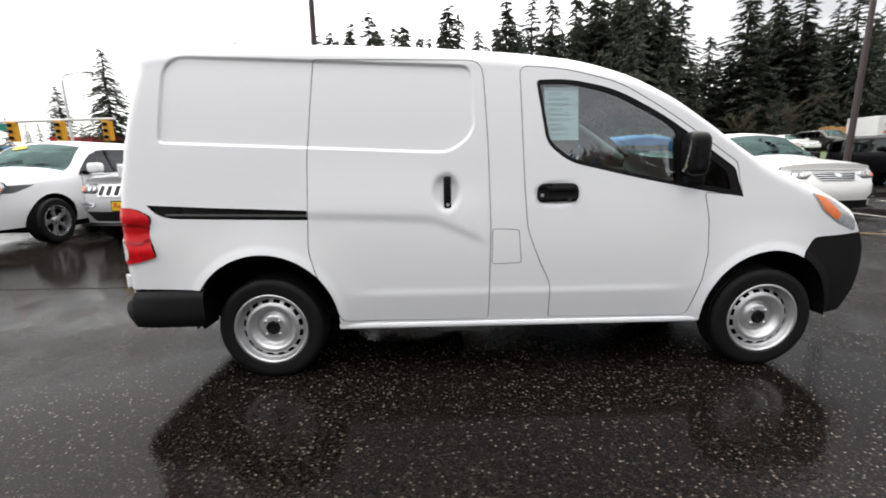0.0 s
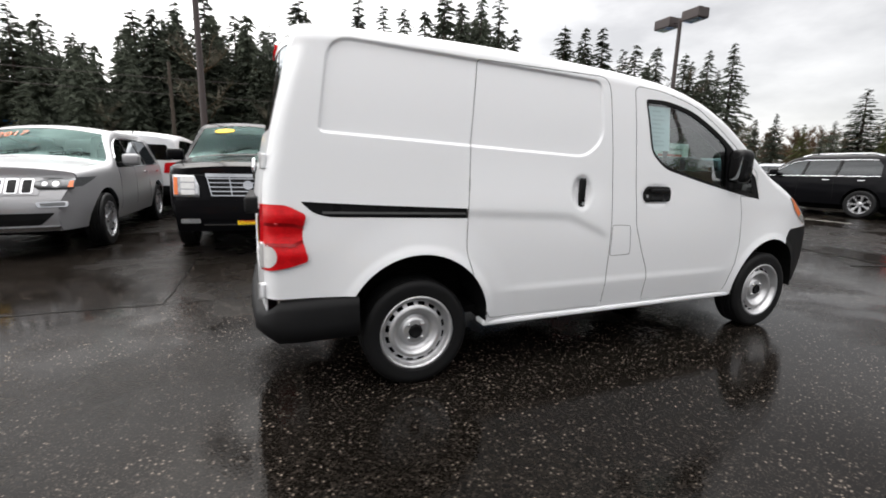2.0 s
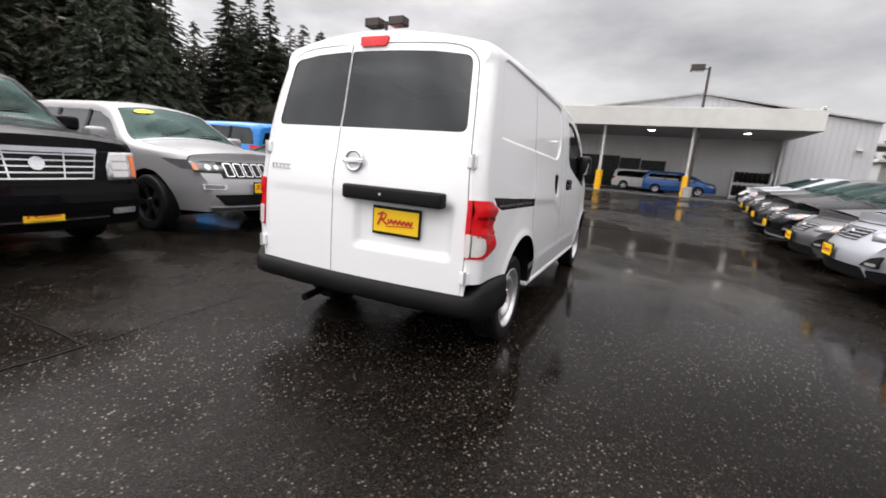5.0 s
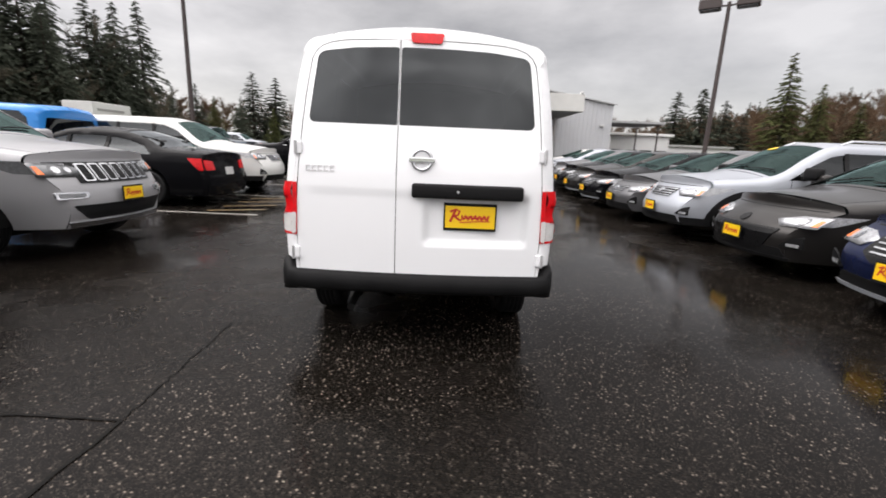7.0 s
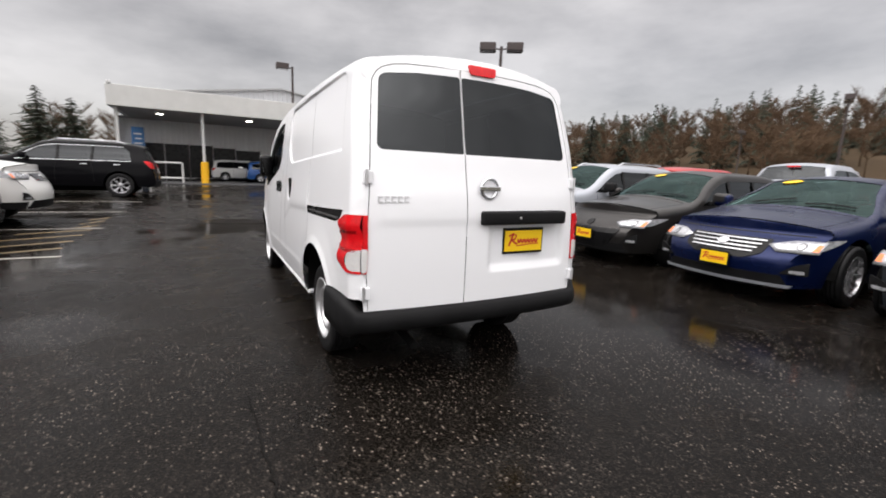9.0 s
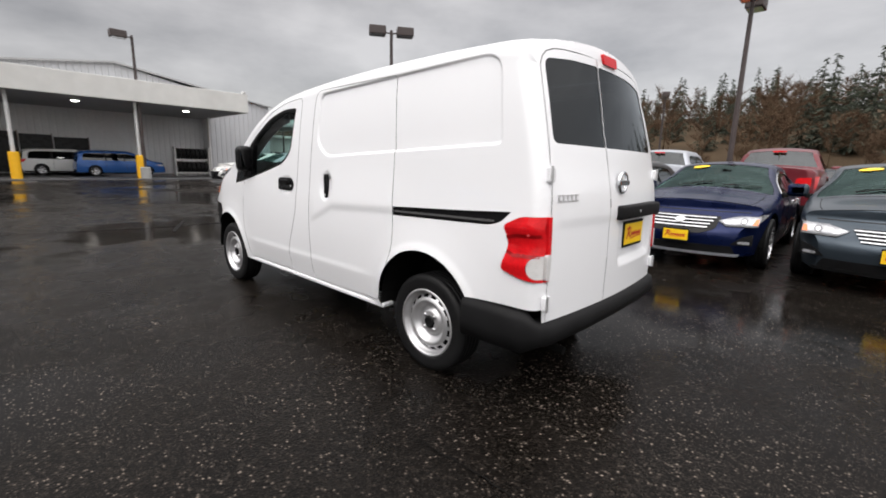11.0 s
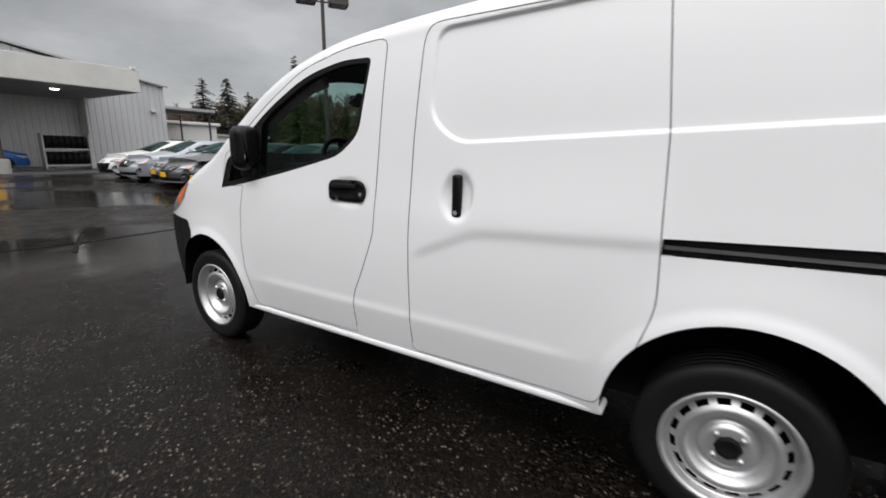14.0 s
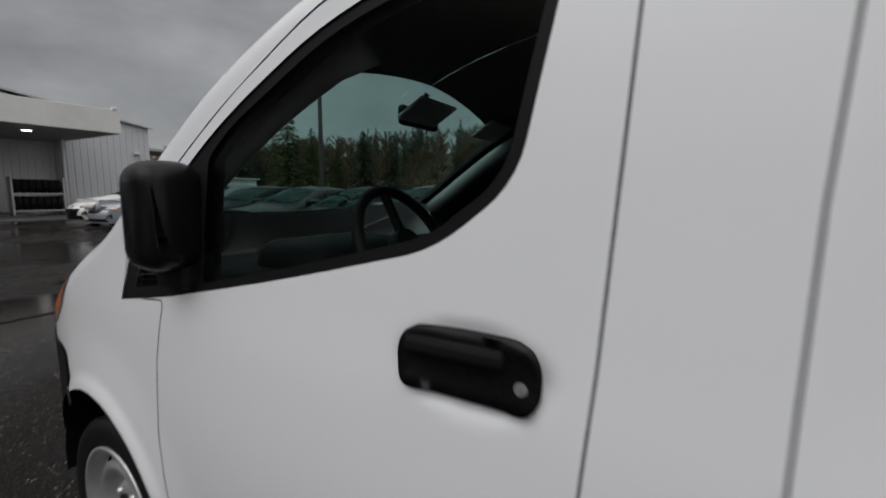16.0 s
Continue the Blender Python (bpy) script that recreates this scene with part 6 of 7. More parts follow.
part("mirror_stalk", tube([(2.27, 0, 1.60), (2.255, 0, 1.64), (2.235, 0, 1.665)], 0.010, 6), "plastic", van)
sh = part("price_sheet", slab([(1.572, 1.625), (1.760, 1.625), (1.765, 1.345), (1.585, 1.345)], 0.002, lambda u, v, d: (u, -(v_wide(v) - 0.022 - d), v)), "paper", van, "pale blue price sheet inside the window")
for i in range(9):
    z = 1.60 - 0.027 * i
    part("print_line", slab([(1.60, z), (1.60 + 0.12 * (0.6 + 0.4 * math.sin(i * 2.1) ** 2), z), (1.60 + 0.12 * (0.6 + 0.4 * math.sin(i * 2.1) ** 2), z - 0.010), (1.60, z - 0.010)], 0.001, lambda u, v, d: (u, -(v_wide(v) - 0.0195 - d), v)), "ink", sh)

# ---- parked cars ----
N, S = -90, 90
vehicle("suv", "suv", "steel", (-3.82, 3.62), N, "silver family SUV with an orange year on its windscreen", "suv", "seven_slot", 0.06, ("five", "alloy"), year="2017", trim=True)
vehicle("suv", "suv", "white", (-6.28, 3.15), N, "white family SUV with seven-slot grille", "suv", "seven_slot", 0.07, ("five", "alloy"), sticker=0.40, trim=True)
vehicle("suv", "big_suv", "black", (-0.97, 3.25), N, "large black SUV with chrome egg-crate grille", "suv", "egg_crate", 0.08, ("seven", "alloy"), sticker=0.40)
vehicle("suv", "suv", "steel", (1.58, 3.40), N, "grey sporty SUV with black wheels and seven-slot grille", "suv", "seven_slot_dark", 0.055, ("five", "dark_rim"), sticker=0.40)
vehicle("sedan", "sedan", "black", (5.72, 4.35 + 4.8), S, "black sedan with silver wheels, parked nose in", "car", "back_in", 0.08, ("five", "alloy"), rear=True)
vehicle("suv", "suv", "offwhite", (7.95, 4.05), N, "white SUV with black lower bumper", "suv", "plain", 0.08, ("five", "alloy"), cladding=True, plate=False)
vehicle("suv", "suv", "black", (15.35, 2.9 + 4.82), S, "black SUV with bright roof rails and silver wheels", "suv", "back_in", 0.08, ("seven", "alloy"), rear=True, trim=True, rails=True)
vehicle("sedan", "sedan", "black", (18.2, 3.2 + 4.8), S, "black sedan beside a traffic cone", "car", "back_in", 0.1, ("five", "alloy"), rear=True)
# south row
vehicle("sedan", "sedan", "slate", (-2.25, -3.62), S, "blue-grey sedan with yellow dealer plate", "car", "plain", 0.06, ("ten", "alloy"), sticker=0.40)
vehicle("sedan", "sedan", "blue", (-0.19, -3.62), S, "dark blue sedan with chrome-barred grille", "car", "wing", 0.055, ("ten", "alloy"), sticker=0.40, trim=True)
vehicle("hatchback", "hatch", "graphite", (1.86, -3.72), S, "dark grey hatchback with wide lower grille", "car", "smile", 0.055, ("ten", "alloy"), sticker=0.40)
vehicle("crossover", "crossover", "silver", (3.95, -3.68), S, "silver crossover with black wheel-arch cladding", "car", "plain", 0.065, ("five", "alloy"), cladding=True, sticker=0.40, rails=True)
vehicle("hatchback", "hatch", "grey", (5.95, -3.75), S, "grey hatchback with yellow dealer plate", "car", "plain", 0.09)
vehicle("sedan", "sedan", "black", (8.0, -3.8), S, "black sedan with yellow dealer plate", "car", "wing", 0.09)
vehicle("sedan", "sedan", "graphite", (10.1, -3.95), S, "dark grey sedan with yellow dealer plate", "car", "wing", 0.1)
vehicle("sedan", "sedan", "black", (12.1, -4.15), S, "black sedan in a row of cars", "car", "plain", 0.1)
vehicle("sedan", "sedan", "grey", (14.0, -4.3), S, "grey sedan in a row of cars", "car", "wing", 0.1, height=1.03)
vehicle("sedan", "sedan", "silver", (15.4, -4.7), S, "silver sedan with yellow dealer plate", "car", "plain", 0.1, height=1.03)
vehicle("sedan", "sedan", "silver", (17.6, -4.7), S, "silver sedan with bright chrome wheels", "car", "wing", 0.1, ("five", "chrome"), height=1.05, plate=False)
vehicle("sedan", "sedan", "offwhite", (20.0, -4.95), S, "pale silver sedan at the end of a row", "car", "smile", 0.1, plate=False, height=1.03)

# ---- second row and cars farther off ----
vehicle("jeep", "jeep", "bright_blue", (6.4, 8.0 + 4.4), S, "bright blue boxy off-roader with black soft top", "suv", "back_in", 0.12, rear=True, glass_side="glass_dark")
vehicle("jeep", "jeep", "white", (-3.35, 8.4 + 4.4), S, "white boxy off-roader seen from behind", "suv", "back_in", 0.12, rear=True)
vehicle("suv", "suv", "orange", (1.2, 9.3 + 4.8), S, "orange SUV behind the front row", "suv", "back_in", 0.13, rear=True)
vehicle("suv", "suv", "offwhite", (-5.7, 8.8 + 4.8), S, "white SUV behind the front row", "suv", "back_in", 0.13, rear=True)
vehicle("sedan", "sedan", "grey", (3.8, 9.2 + 4.8), S, "grey sedan behind the front row", "car", "back_in", 0.13, rear=True)
vehicle("sedan", "sedan", "graphite", (9.2, 8.6 + 4.8), S, "dark sedan behind the front row", "car", "back_in", 0.13, rear=True)
vehicle("jeep", "jeep", "black", (18.2, 10.2), N, "black boxy off-roader in the back row", "suv", "plain", 0.13, plate=True)
vehicle("jeep", "jeep", "slate", (20.9, 10.2), N, "dark blue-grey boxy off-roader in the back row", "suv", "plain", 0.13)
vehicle("suv", "suv", "graphite", (14.6, 12.5), N, "dark SUV in the back row", "suv", "plain", 0.13)
vehicle("sedan", "sedan", "red", (28.0, 14.0), N, "red car far across the lot", "car", "plain", 0.14)
vehicle("sedan", "sedan", "offwhite", (31.5, 16.0), N, "white car far across the lot", "car", "plain", 0.14)
vehicle("sedan", "sedan", "vblue", (24.5, 16.5), N, "blue car far across the lot", "car", "plain", 0.14)
for i, (x, c, kd) in enumerate(((15.6, "graphite", "sedan"), (18.4, "offwhite", "suv"), (21.0, "grey", "sedan"), (23.8, "silver", "sedan"), (26.6, "maroon", "sedan"), (29.4, "offwhite", "sedan"), (32.2, "graphite", "suv"), (35.0, "silver", "sedan"))):
    vehicle("suv" if kd == "suv" else "sedan", kd, c, (x, 28.6 + 0.2 * (i % 3)), N, {"graphite": "dark", "offwhite": "white", "grey": "grey", "silver": "silver", "maroon": "dark red"}[c] + " car in a row on the raised far lot", "suv" if kd == "suv" else "car", "plain", 0.17, plate=False)
vehicle("suv", "suv", "silver", (35.0, 15.0), N, "silver SUV far across the lot", "suv", "plain", 0.14)
vehicle("minivan", "minivan", "vblue", (27.95, -5.05), N, "blue minivan under the canopy", "minivan", "plain", 0.12, size=0.76, plate=False)
vehicle("minivan", "minivan", "offwhite", (29.6, -3.1), N, "white minivan under the canopy", "minivan", "plain", 0.12, size=0.76, rear=True)
# behind the south row, tails towards the aisle
vehicle("pickup_truck", "pickup", "maroon", (-0.3, -9.4 - 5.7), N, "dark red pickup truck seen from behind", "pickup", "back_in", 0.12, rear=True)
vehicle("pickup_truck", "pickup", "white", (-3.2, -8.9 - 5.7), N, "white pickup truck seen from behind", "pickup", "back_in", 0.12, rear=True)
vehicle("pickup_truck", "pickup", "silver", (2.7, -9.8 - 5.7), N, "silver pickup truck seen from behind", "pickup", "back_in", 0.12, rear=True)
vehicle("suv", "suv", "red", (5.4, -10.2 - 4.8), N, "red SUV seen from behind", "suv", "back_in", 0.13, rear=True)
vehicle("sedan", "sedan", "graphite", (-1.5, -16.0), N, "dark car in the far row", "car", "back_in", 0.14, rear=True)

# ---- marks and seams in the asphalt ----
def ground_strip(name, pts, w, material, label, category, h=0.004):
    vs, fs = [], []
    left = strip(pts, w)
    n = len(pts)
    for i in range(n):
        for (x, y) in (left[i], left[2 * n - 1 - i]):
            vs.append((x, y, ground_at(x, y) + h))
    fs = [(2 * i, 2 * i + 1, 2 * i + 3, 2 * i + 2) for i in range(n - 1)]
    return tagged(part(name, (vs, fs), material), label, category, kind="structure")


def wander(a, b, n, amp, seed):
    r = random.Random(seed)
    return [(a[0] + (b[0] - a[0]) * i / n + r.uniform(-amp, amp), a[1] + (b[1] - a[1]) * i / n + r.uniform(-amp, amp)) for i in range(n + 1)]


for i, x in enumerate((4.3, 7.05, 9.9, 12.7)):
    ground_strip("stall_line", wander((x, 3.15), (x + 0.05, 8.0), 12, 0.006, i), 0.10, "line", "worn white stall line on wet asphalt", "road marking")
for i in range(7):
    ground_strip("hatch_line", wander((4.6 + 0.62 * i, 4.2 if i < 4 else 3.6), (5.0 + 0.62 * i, 3.3), 4, 0.006, 20 + i), 0.10, "line_y", "worn yellow hatching on wet asphalt", "road marking")
SEAMS = [((-6.5, 1.30), (-1.62, 1.27), 0.018), ((-1.62, 1.27), (-1.60, 3.7), 0.014), ((-1.62, 1.27), (-0.5, 1.31), 0.008), ((7.9, 4.2), (7.28, 0.1), 0.05), ((7.28, 0.1), (7.40, -1.4), 0.07), ((6.7, 0.35), (7.9, -0.15), 0.06)]
for i, (a, b, w) in enumerate(SEAMS):
    ground_strip("asphalt_seam", wander(a, b, 30, 0.010, 40 + i), w, "patch", "dark wet seam in the asphalt", "seam", 0.005)


# ---- lamp posts ----
def lamp_post(x, y, h, heads=2, turn=0.0, label="brown steel lot light with two box heads"):
    g = ground_at(x, y)
    p = thing("lot_light", label, "lamp post", pose(x, y, g, 0, 0, turn), "lot lights")
    h -= g
    part("base", lathe([(0.24, -0.02), (0.24, 0.55), (0.21, 0.60), (0.05, 0.60)], 20, "z"), "concrete", p, "round concrete base")
    part("pole", tube([(0, 0, 0.55), (0, 0, h)], [0.085, 0.06], 10), "brown", p)
    for s in (1, -1)[:heads]:
        part("arm", tube([(0, 0, h - 0.12), (0, s * 0.25, h - 0.08)], 0.03, 8), "brown", p)
        bm = bmesh.new()
        box(bm, (-0.24, min(s * 0.22, s * 0.88), h - 0.20), (0.24, max(s * 0.22, s * 0.88), h + 0.12), 0.03, 2)
        head = part("lamp_head", bm, "brown", p)
        part("lens", boxed((-0.19, min(s * 0.28, s * 0.82), h - 0.215), (0.19, max(s * 0.28, s * 0.82), h - 0.197)), "lamp_dark", head)
    return p


lamp_post(12.5, 8.75, 6.35, turn=0)
lamp_post(12.6, -9.5, 6.5, turn=-35)
lamp_post(-2.05, 9.05, 6.6, turn=40)
lamp_post(1.15, -13.6, 6.3, turn=0)
lamp_post(9.0, -32.0, 6.6, turn=20)
lamp_post(22.0, -46.0, 6.6, turn=20)

# ---- service building with a canopy ----
bz = 0.25
BW = 31.2
shop = thing("service_building", "pale metal service building with a deep drive-in canopy", "building")
z0, zt_l, zt_r = 3.92, 4.85, 5.0
part("apron", boxed((23.6, -8.3, bz - 0.12), (BW, 5.9, bz - 0.005), 0.01), "road", shop, "wet grey concrete apron")
part("canopy_fascia", boxed((24.0, -8.5, z0), (24.25, 5.45, 4.93), 0.02), "fascia", shop, "weathered pale canopy edge")
part("canopy_end", boxed((24.252, -8.5, z0), (29.9, -8.3, 4.93), 0.02), "fascia", shop)
part("canopy_end", boxed((24.252, 5.25, z0), (29.9, 5.45, 4.93), 0.02), "fascia", shop)
part("canopy_soffit", boxed((24.252, -8.298, z0 + 0.02), (29.9, 5.248, z0 + 0.10)), "soffit", shop)
part("bay_ceiling", boxed((29.902, -8.36, z0 + 0.025), (BW, 5.95, z0 + 0.095)), "soffit", shop)
part("canopy_roof", boxed((24.252, -8.298, 4.70), (29.9, 5.248, 4.78)), "concrete", shop)
for y in (-3.15, 1.40, 5.15, -8.1):
    x = 24.55 if y > -8 else 29.3
    part("canopy_post", tube([(x, y, bz), (x, y, z0 + 0.02)], 0.075, 12), "pole_paint", shop)
for x, y in ((25.5, -5.7), (25.5, -1.0), (25.5, 3.4)):
    can = part("canopy_light", lathe([(0.22, z0 + 0.02), (0.22, z0 - 0.07), (0.18, z0 - 0.09), (0.001, z0 - 0.09)], 16, "z"), "pole_paint", shop, mw=pose(x, y, 0))
    part("light_lens", lathe([(0.17, z0 - 0.092), (0.15, z0 - 0.11), (0.001, z0 - 0.112)], 16, "z"), "glow", can)


def ribbed(a, b, zlo, zhi_a, zhi_b, pitch=0.3, depth=0.03):
    """A wall of ribbed metal sheet from plan point a to b."""
    a, b = Vector(a), Vector(b)
    n = max(2, int((b - a).length / pitch))
    d = (b - a).normalized()
    o = Vector((d.y, -d.x)) * depth
    vs, fs = [], []
    for i in range(n):
        for t, k in ((0.0, 0), (0.72, 0), (0.78, 1), (0.94, 1)):
            f = (i + t) / n
            p = a + (b - a) * f + o * k
            vs += [(p.x, p.y, zlo), (p.x, p.y, zhi_a + (zhi_b - zhi_a) * f)]
    vs += [(b.x, b.y, zlo), (b.x, b.y, zhi_b)]
    m = len(vs) // 2
    fs = [(2 * i, 2 * i + 2, 2 * i + 3, 2 * i + 1) for i in range(m - 1)]
    return vs, fs


part("front_wall", ribbed((30.0, -12.5), (30.0, -8.4), bz, 5.13, 5.55), "panel", shop)
part("gable_wall", ribbed((30.02, -8.4), (30.02, -3.5), 4.5, 5.55, 6.55), "panel", shop)
part("gable_wall", ribbed((30.02, -3.5), (30.02, 6.0), 4.5, 6.55, 5.3), "panel", shop)
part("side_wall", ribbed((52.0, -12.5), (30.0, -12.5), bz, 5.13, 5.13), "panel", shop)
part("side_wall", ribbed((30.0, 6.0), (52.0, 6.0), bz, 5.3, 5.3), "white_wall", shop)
part("bay_back_wall", ribbed((BW, -8.4), (BW, 6.0), bz, 4.5, 4.5), "shade_wall", shop)
part("bay_side_wall", ribbed((BW, -8.37), (30.03, -8.37), bz - 0.1, 4.5, 4.5), "shade_wall", shop)
part("bay_side_wall", ribbed((30.03, 5.96), (BW, 5.96), bz - 0.1, 4.5, 4.5), "shade_wall", shop)
part("bay_lintel", boxed((29.98, -8.36, z0 + 0.10), (30.01, 5.95, 4.55)), "panel", shop)
part("roof", ([(29.8, -12.7, 5.10), (29.8, -3.5, 6.62), (29.8, 6.2, 5.28), (52.0, -12.7, 5.10), (52.0, -3.5, 6.62), (52.0, 6.2, 5.28),
              (29.8, -12.7, 5.02), (29.8, -3.5, 6.52), (29.8, 6.2, 5.18)], [(0, 1, 4, 3), (1, 2, 5, 4), (0, 6, 7, 1), (1, 7, 8, 2)]), "soffit", shop, "grey metal roof with dark trim")
for y0, y1, zw in ((5.0, 3.7, 2.5), (3.6, 2.3, 2.5), (2.2, 0.9, 2.5), (0.8, -0.5, 2.4), (-0.6, -2.1, 2.3)):
    fr = part("shop_window", boxed((BW - 0.10, y1, bz + 0.1), (BW - 0.01, y0, zw), 0.01), "gloss_black", shop, "dark shop-front window")
    part("window_frame", boxed((BW - 0.14, y1 - 0.04, bz + 0.05), (BW - 0.08, y1 + 0.01, zw + 0.05)), "brown", fr)
part("wall_lamp", boxed((29.75, -11.9, 3.5), (29.98, -11.6, 3.65), 0.02), "pole_paint", shop)
for y in (-8.3, 5.3):
    part("camera_box", boxed((23.95, y - 0.08, 4.94), (24.2, y + 0.08, 5.06), 0.02), "pole_paint", shop)
sg = thing("wall_sign", "tall blue sign board on the shop wall", "sign")
part("sign_board", boxed((29.78, 4.55, 1.55), (29.86, 5.2, 3.35), 0.01), "sign_blue", sg)
for i in range(5):
    part("text_line", boxed((29.765, 4.68, 2.9 - 0.28 * i), (29.778, 5.08 - 0.06 * (i % 2), 2.98 - 0.28 * i)), "white_wall", sg)
lp = lamp_post(24.45, -3.3, 7.0, 1, 0, "pale steel light pole rising over the canopy")
for y in (-3.15, 1.40):
    b = thing("bollard", "yellow concrete-filled bollard round a canopy post", "bollard", pose(24.55, y, bz), "bollards")
    part("tube", lathe([(0.19, -0.05), (0.19, 1.10), (0.17, 1.14), (0.08, 1.14)], 18, "z"), "bollard", b)
rk = thing("tyre_rack", "white steel rack with two shelves of black tyres", "rack", pose(28.6, -6.75, bz + 0.0))
for y in (-0.95, 0.95):
    part("upright", boxed((-0.25, y - 0.04, -0.1), (0.25, y + 0.04, 1.75), 0.01), "pole_paint", rk)
for z in (0.15, 0.95):
    part("shelf", boxed((-0.25, -0.91, z), (0.25, 0.91, z + 0.06), 0.005), "pole_paint", rk)
for z in (0.53, 1.33):
    for i in range(7):
        t = thing("tyre", "loose black tyre on a rack shelf", "tyre", pose(28.6, -6.75 - 0.75 + 0.25 * i, bz + 0.0 + z + 0.005), "loose tyres")
        for me in wheel_meshes("five", 0.32, 0.2, 0.2)[:1]:
            o = new("tread", me)
            o.parent = t
            if not me.materials:
                me.materials.append(None)
            o.material_slots[0].link = "OBJECT"
            o.material_slots[0].material = M["tyre"]
cn = thing("traffic_cone", "orange plastic traffic cone on wet asphalt", "cone", pose(22.8, 4.6, ground_at(22.8, 4.6)))
part("cone", lathe([(0.16, 0.03), (0.03, 0.70), (0.02, 0.71)], 16, "z"), "cone", cn)
part("foot", boxed((-0.19, -0.19, 0.0), (0.19, 0.19, 0.035), 0.008), "cone", cn)
br_ = thing("steel_barrier", "white steel barrier frame at the shop front", "barrier", pose(24.6, 3.2, bz - 0.02))
for a, b in (((0, -0.75, 0), (0, -0.75, 1.05)), ((0, 0.75, 0), (0, 0.75, 1.05)), ((0, -0.75, 1.05), (0, 0.75, 1.05)), ((0, -0.75, 0.25), (0, 0.75, 0.25))):
    part("rail", tube([a, b], 0.05, 8), "pole_paint", br_)


# ---- buildings, sheds and road furniture farther off ----
def shed(name, lo, hi, wall, roof, label, category="building", windows=0):
    s = thing(name, label, category)
    part("wall", boxed(lo, hi), wall, s)
    part("roof", boxed((lo[0] - 0.3, lo[1] - 0.3, hi[2] + 0.002), (hi[0] + 0.3, hi[1] + 0.3, hi[2] + 0.25), 0.03), roof, s)
    for i in range(windows):
        y = lo[1] + (hi[1] - lo[1]) * (i + 0.5) / windows
        part("window", boxed((lo[0] - 0.05, y - 0.6, lo[2] + 1.0), (lo[0] + 0.02, y + 0.6, lo[2] + 2.0), 0.01), "gloss_black", s)
    return s


shed("low_white_building", (42.0, -23.0, 0.2), (52.0, -17.0, 3.6), "white_wall", "white_wall", "low white building beyond the lot", windows=4)
shed("low_tan_building", (50.0, -34.5, 0.2), (58.0, -27.0, 2.9), "white_wall", "concrete", "low pale shed beyond the lot", windows=3)
aw = thing("dark_awning", "flat dark awning on posts beside the shop", "awning")
part("awning_roof", boxed((36.0, -19.4, 4.30), (41.0, -13.5, 4.52), 0.03), "soffit", aw)
for x, y in ((36.3, -19.0), (40.7, -19.0), (36.3, -13.9), (40.7, -13.9)):
    part("awning_post", tube([(x, y, 0.3), (x, y, 4.31)], 0.08, 8), "brown", aw)
bs = shed("blue_canopy_station", (-60.0, 56.0, 0.8), (-20.0, 64.0, 3.6), "concrete", "bright_blue", "low roadside building with a blue and red fascia")
part("red_fascia", boxed((-48.0, 55.5, 3.5), (-38.0, 55.9, 5.0), 0.02), "red", bs)
part("blue_fascia", boxed((-37.9, 55.5, 3.5), (-20.0, 55.9, 5.2), 0.02), "bright_blue", bs)
part("white_emblem", boxed((-35.5, 55.4, 4.0), (-33.5, 55.48, 4.8), 0.02), "white_wall", bs)
cb = thing("white_container", "white printed box trailer beyond the lot", "container")
part("box", boxed((34.0, 29.0, 1.3), (38.5, 31.5, 4.1), 0.03), "white_wall", cb)
for i in range(3):
    part("text_line", boxed((34.5, 28.97, 3.4 - 0.55 * i), (37.6, 28.995, 3.6 - 0.55 * i)), "concrete" if i != 1 else "plate_red", cb)
fe = thing("board_fence", "tan wooden board fence at the lot edge", "fence")
for i in range(6):
    part("board", boxed((32.3 + 0.42 * i, 32.0, 0.9), (32.68 + 0.42 * i, 32.06, 3.5 + 0.05 * (i % 3)), 0.01), "wood", fe)
of = thing("orange_barrier_mesh", "orange barrier mesh at the foot of the wood", "fence")
part("mesh", boxed((-14.0, -28.0, 0.3), (10.0, -27.96, 1.5)), "cone", of)


def cobra_lamp(x, y, h, turn, label):
    g = ground_at(x, y)
    p = thing("street_lamp", label, "street lamp", pose(x, y, g, 0, 0, turn), "street lamps")
    part("pole", tube([(0, 0, 0), (0, 0, h - 0.8), (0.3, 0, h - 0.2), (1.2, 0, h), (2.2, 0, h + 0.05)], [0.14, 0.10, 0.08, 0.06, 0.05], 8), "pole_paint", p)
    part("lamp_head", boxed((2.1, -0.16, h - 0.05), (2.9, 0.16, h + 0.12), 0.05, 2), "concrete", p)


cobra_lamp(-7.2, 60.0, 12.8, 180, "tall grey street lamp over the road")
cobra_lamp(-33.0, 40.0, 9.3, 0, "tall grey street lamp over the road")
cobra_lamp(20.5, 44.0, 9.5, 180, "tall grey street lamp over the road")


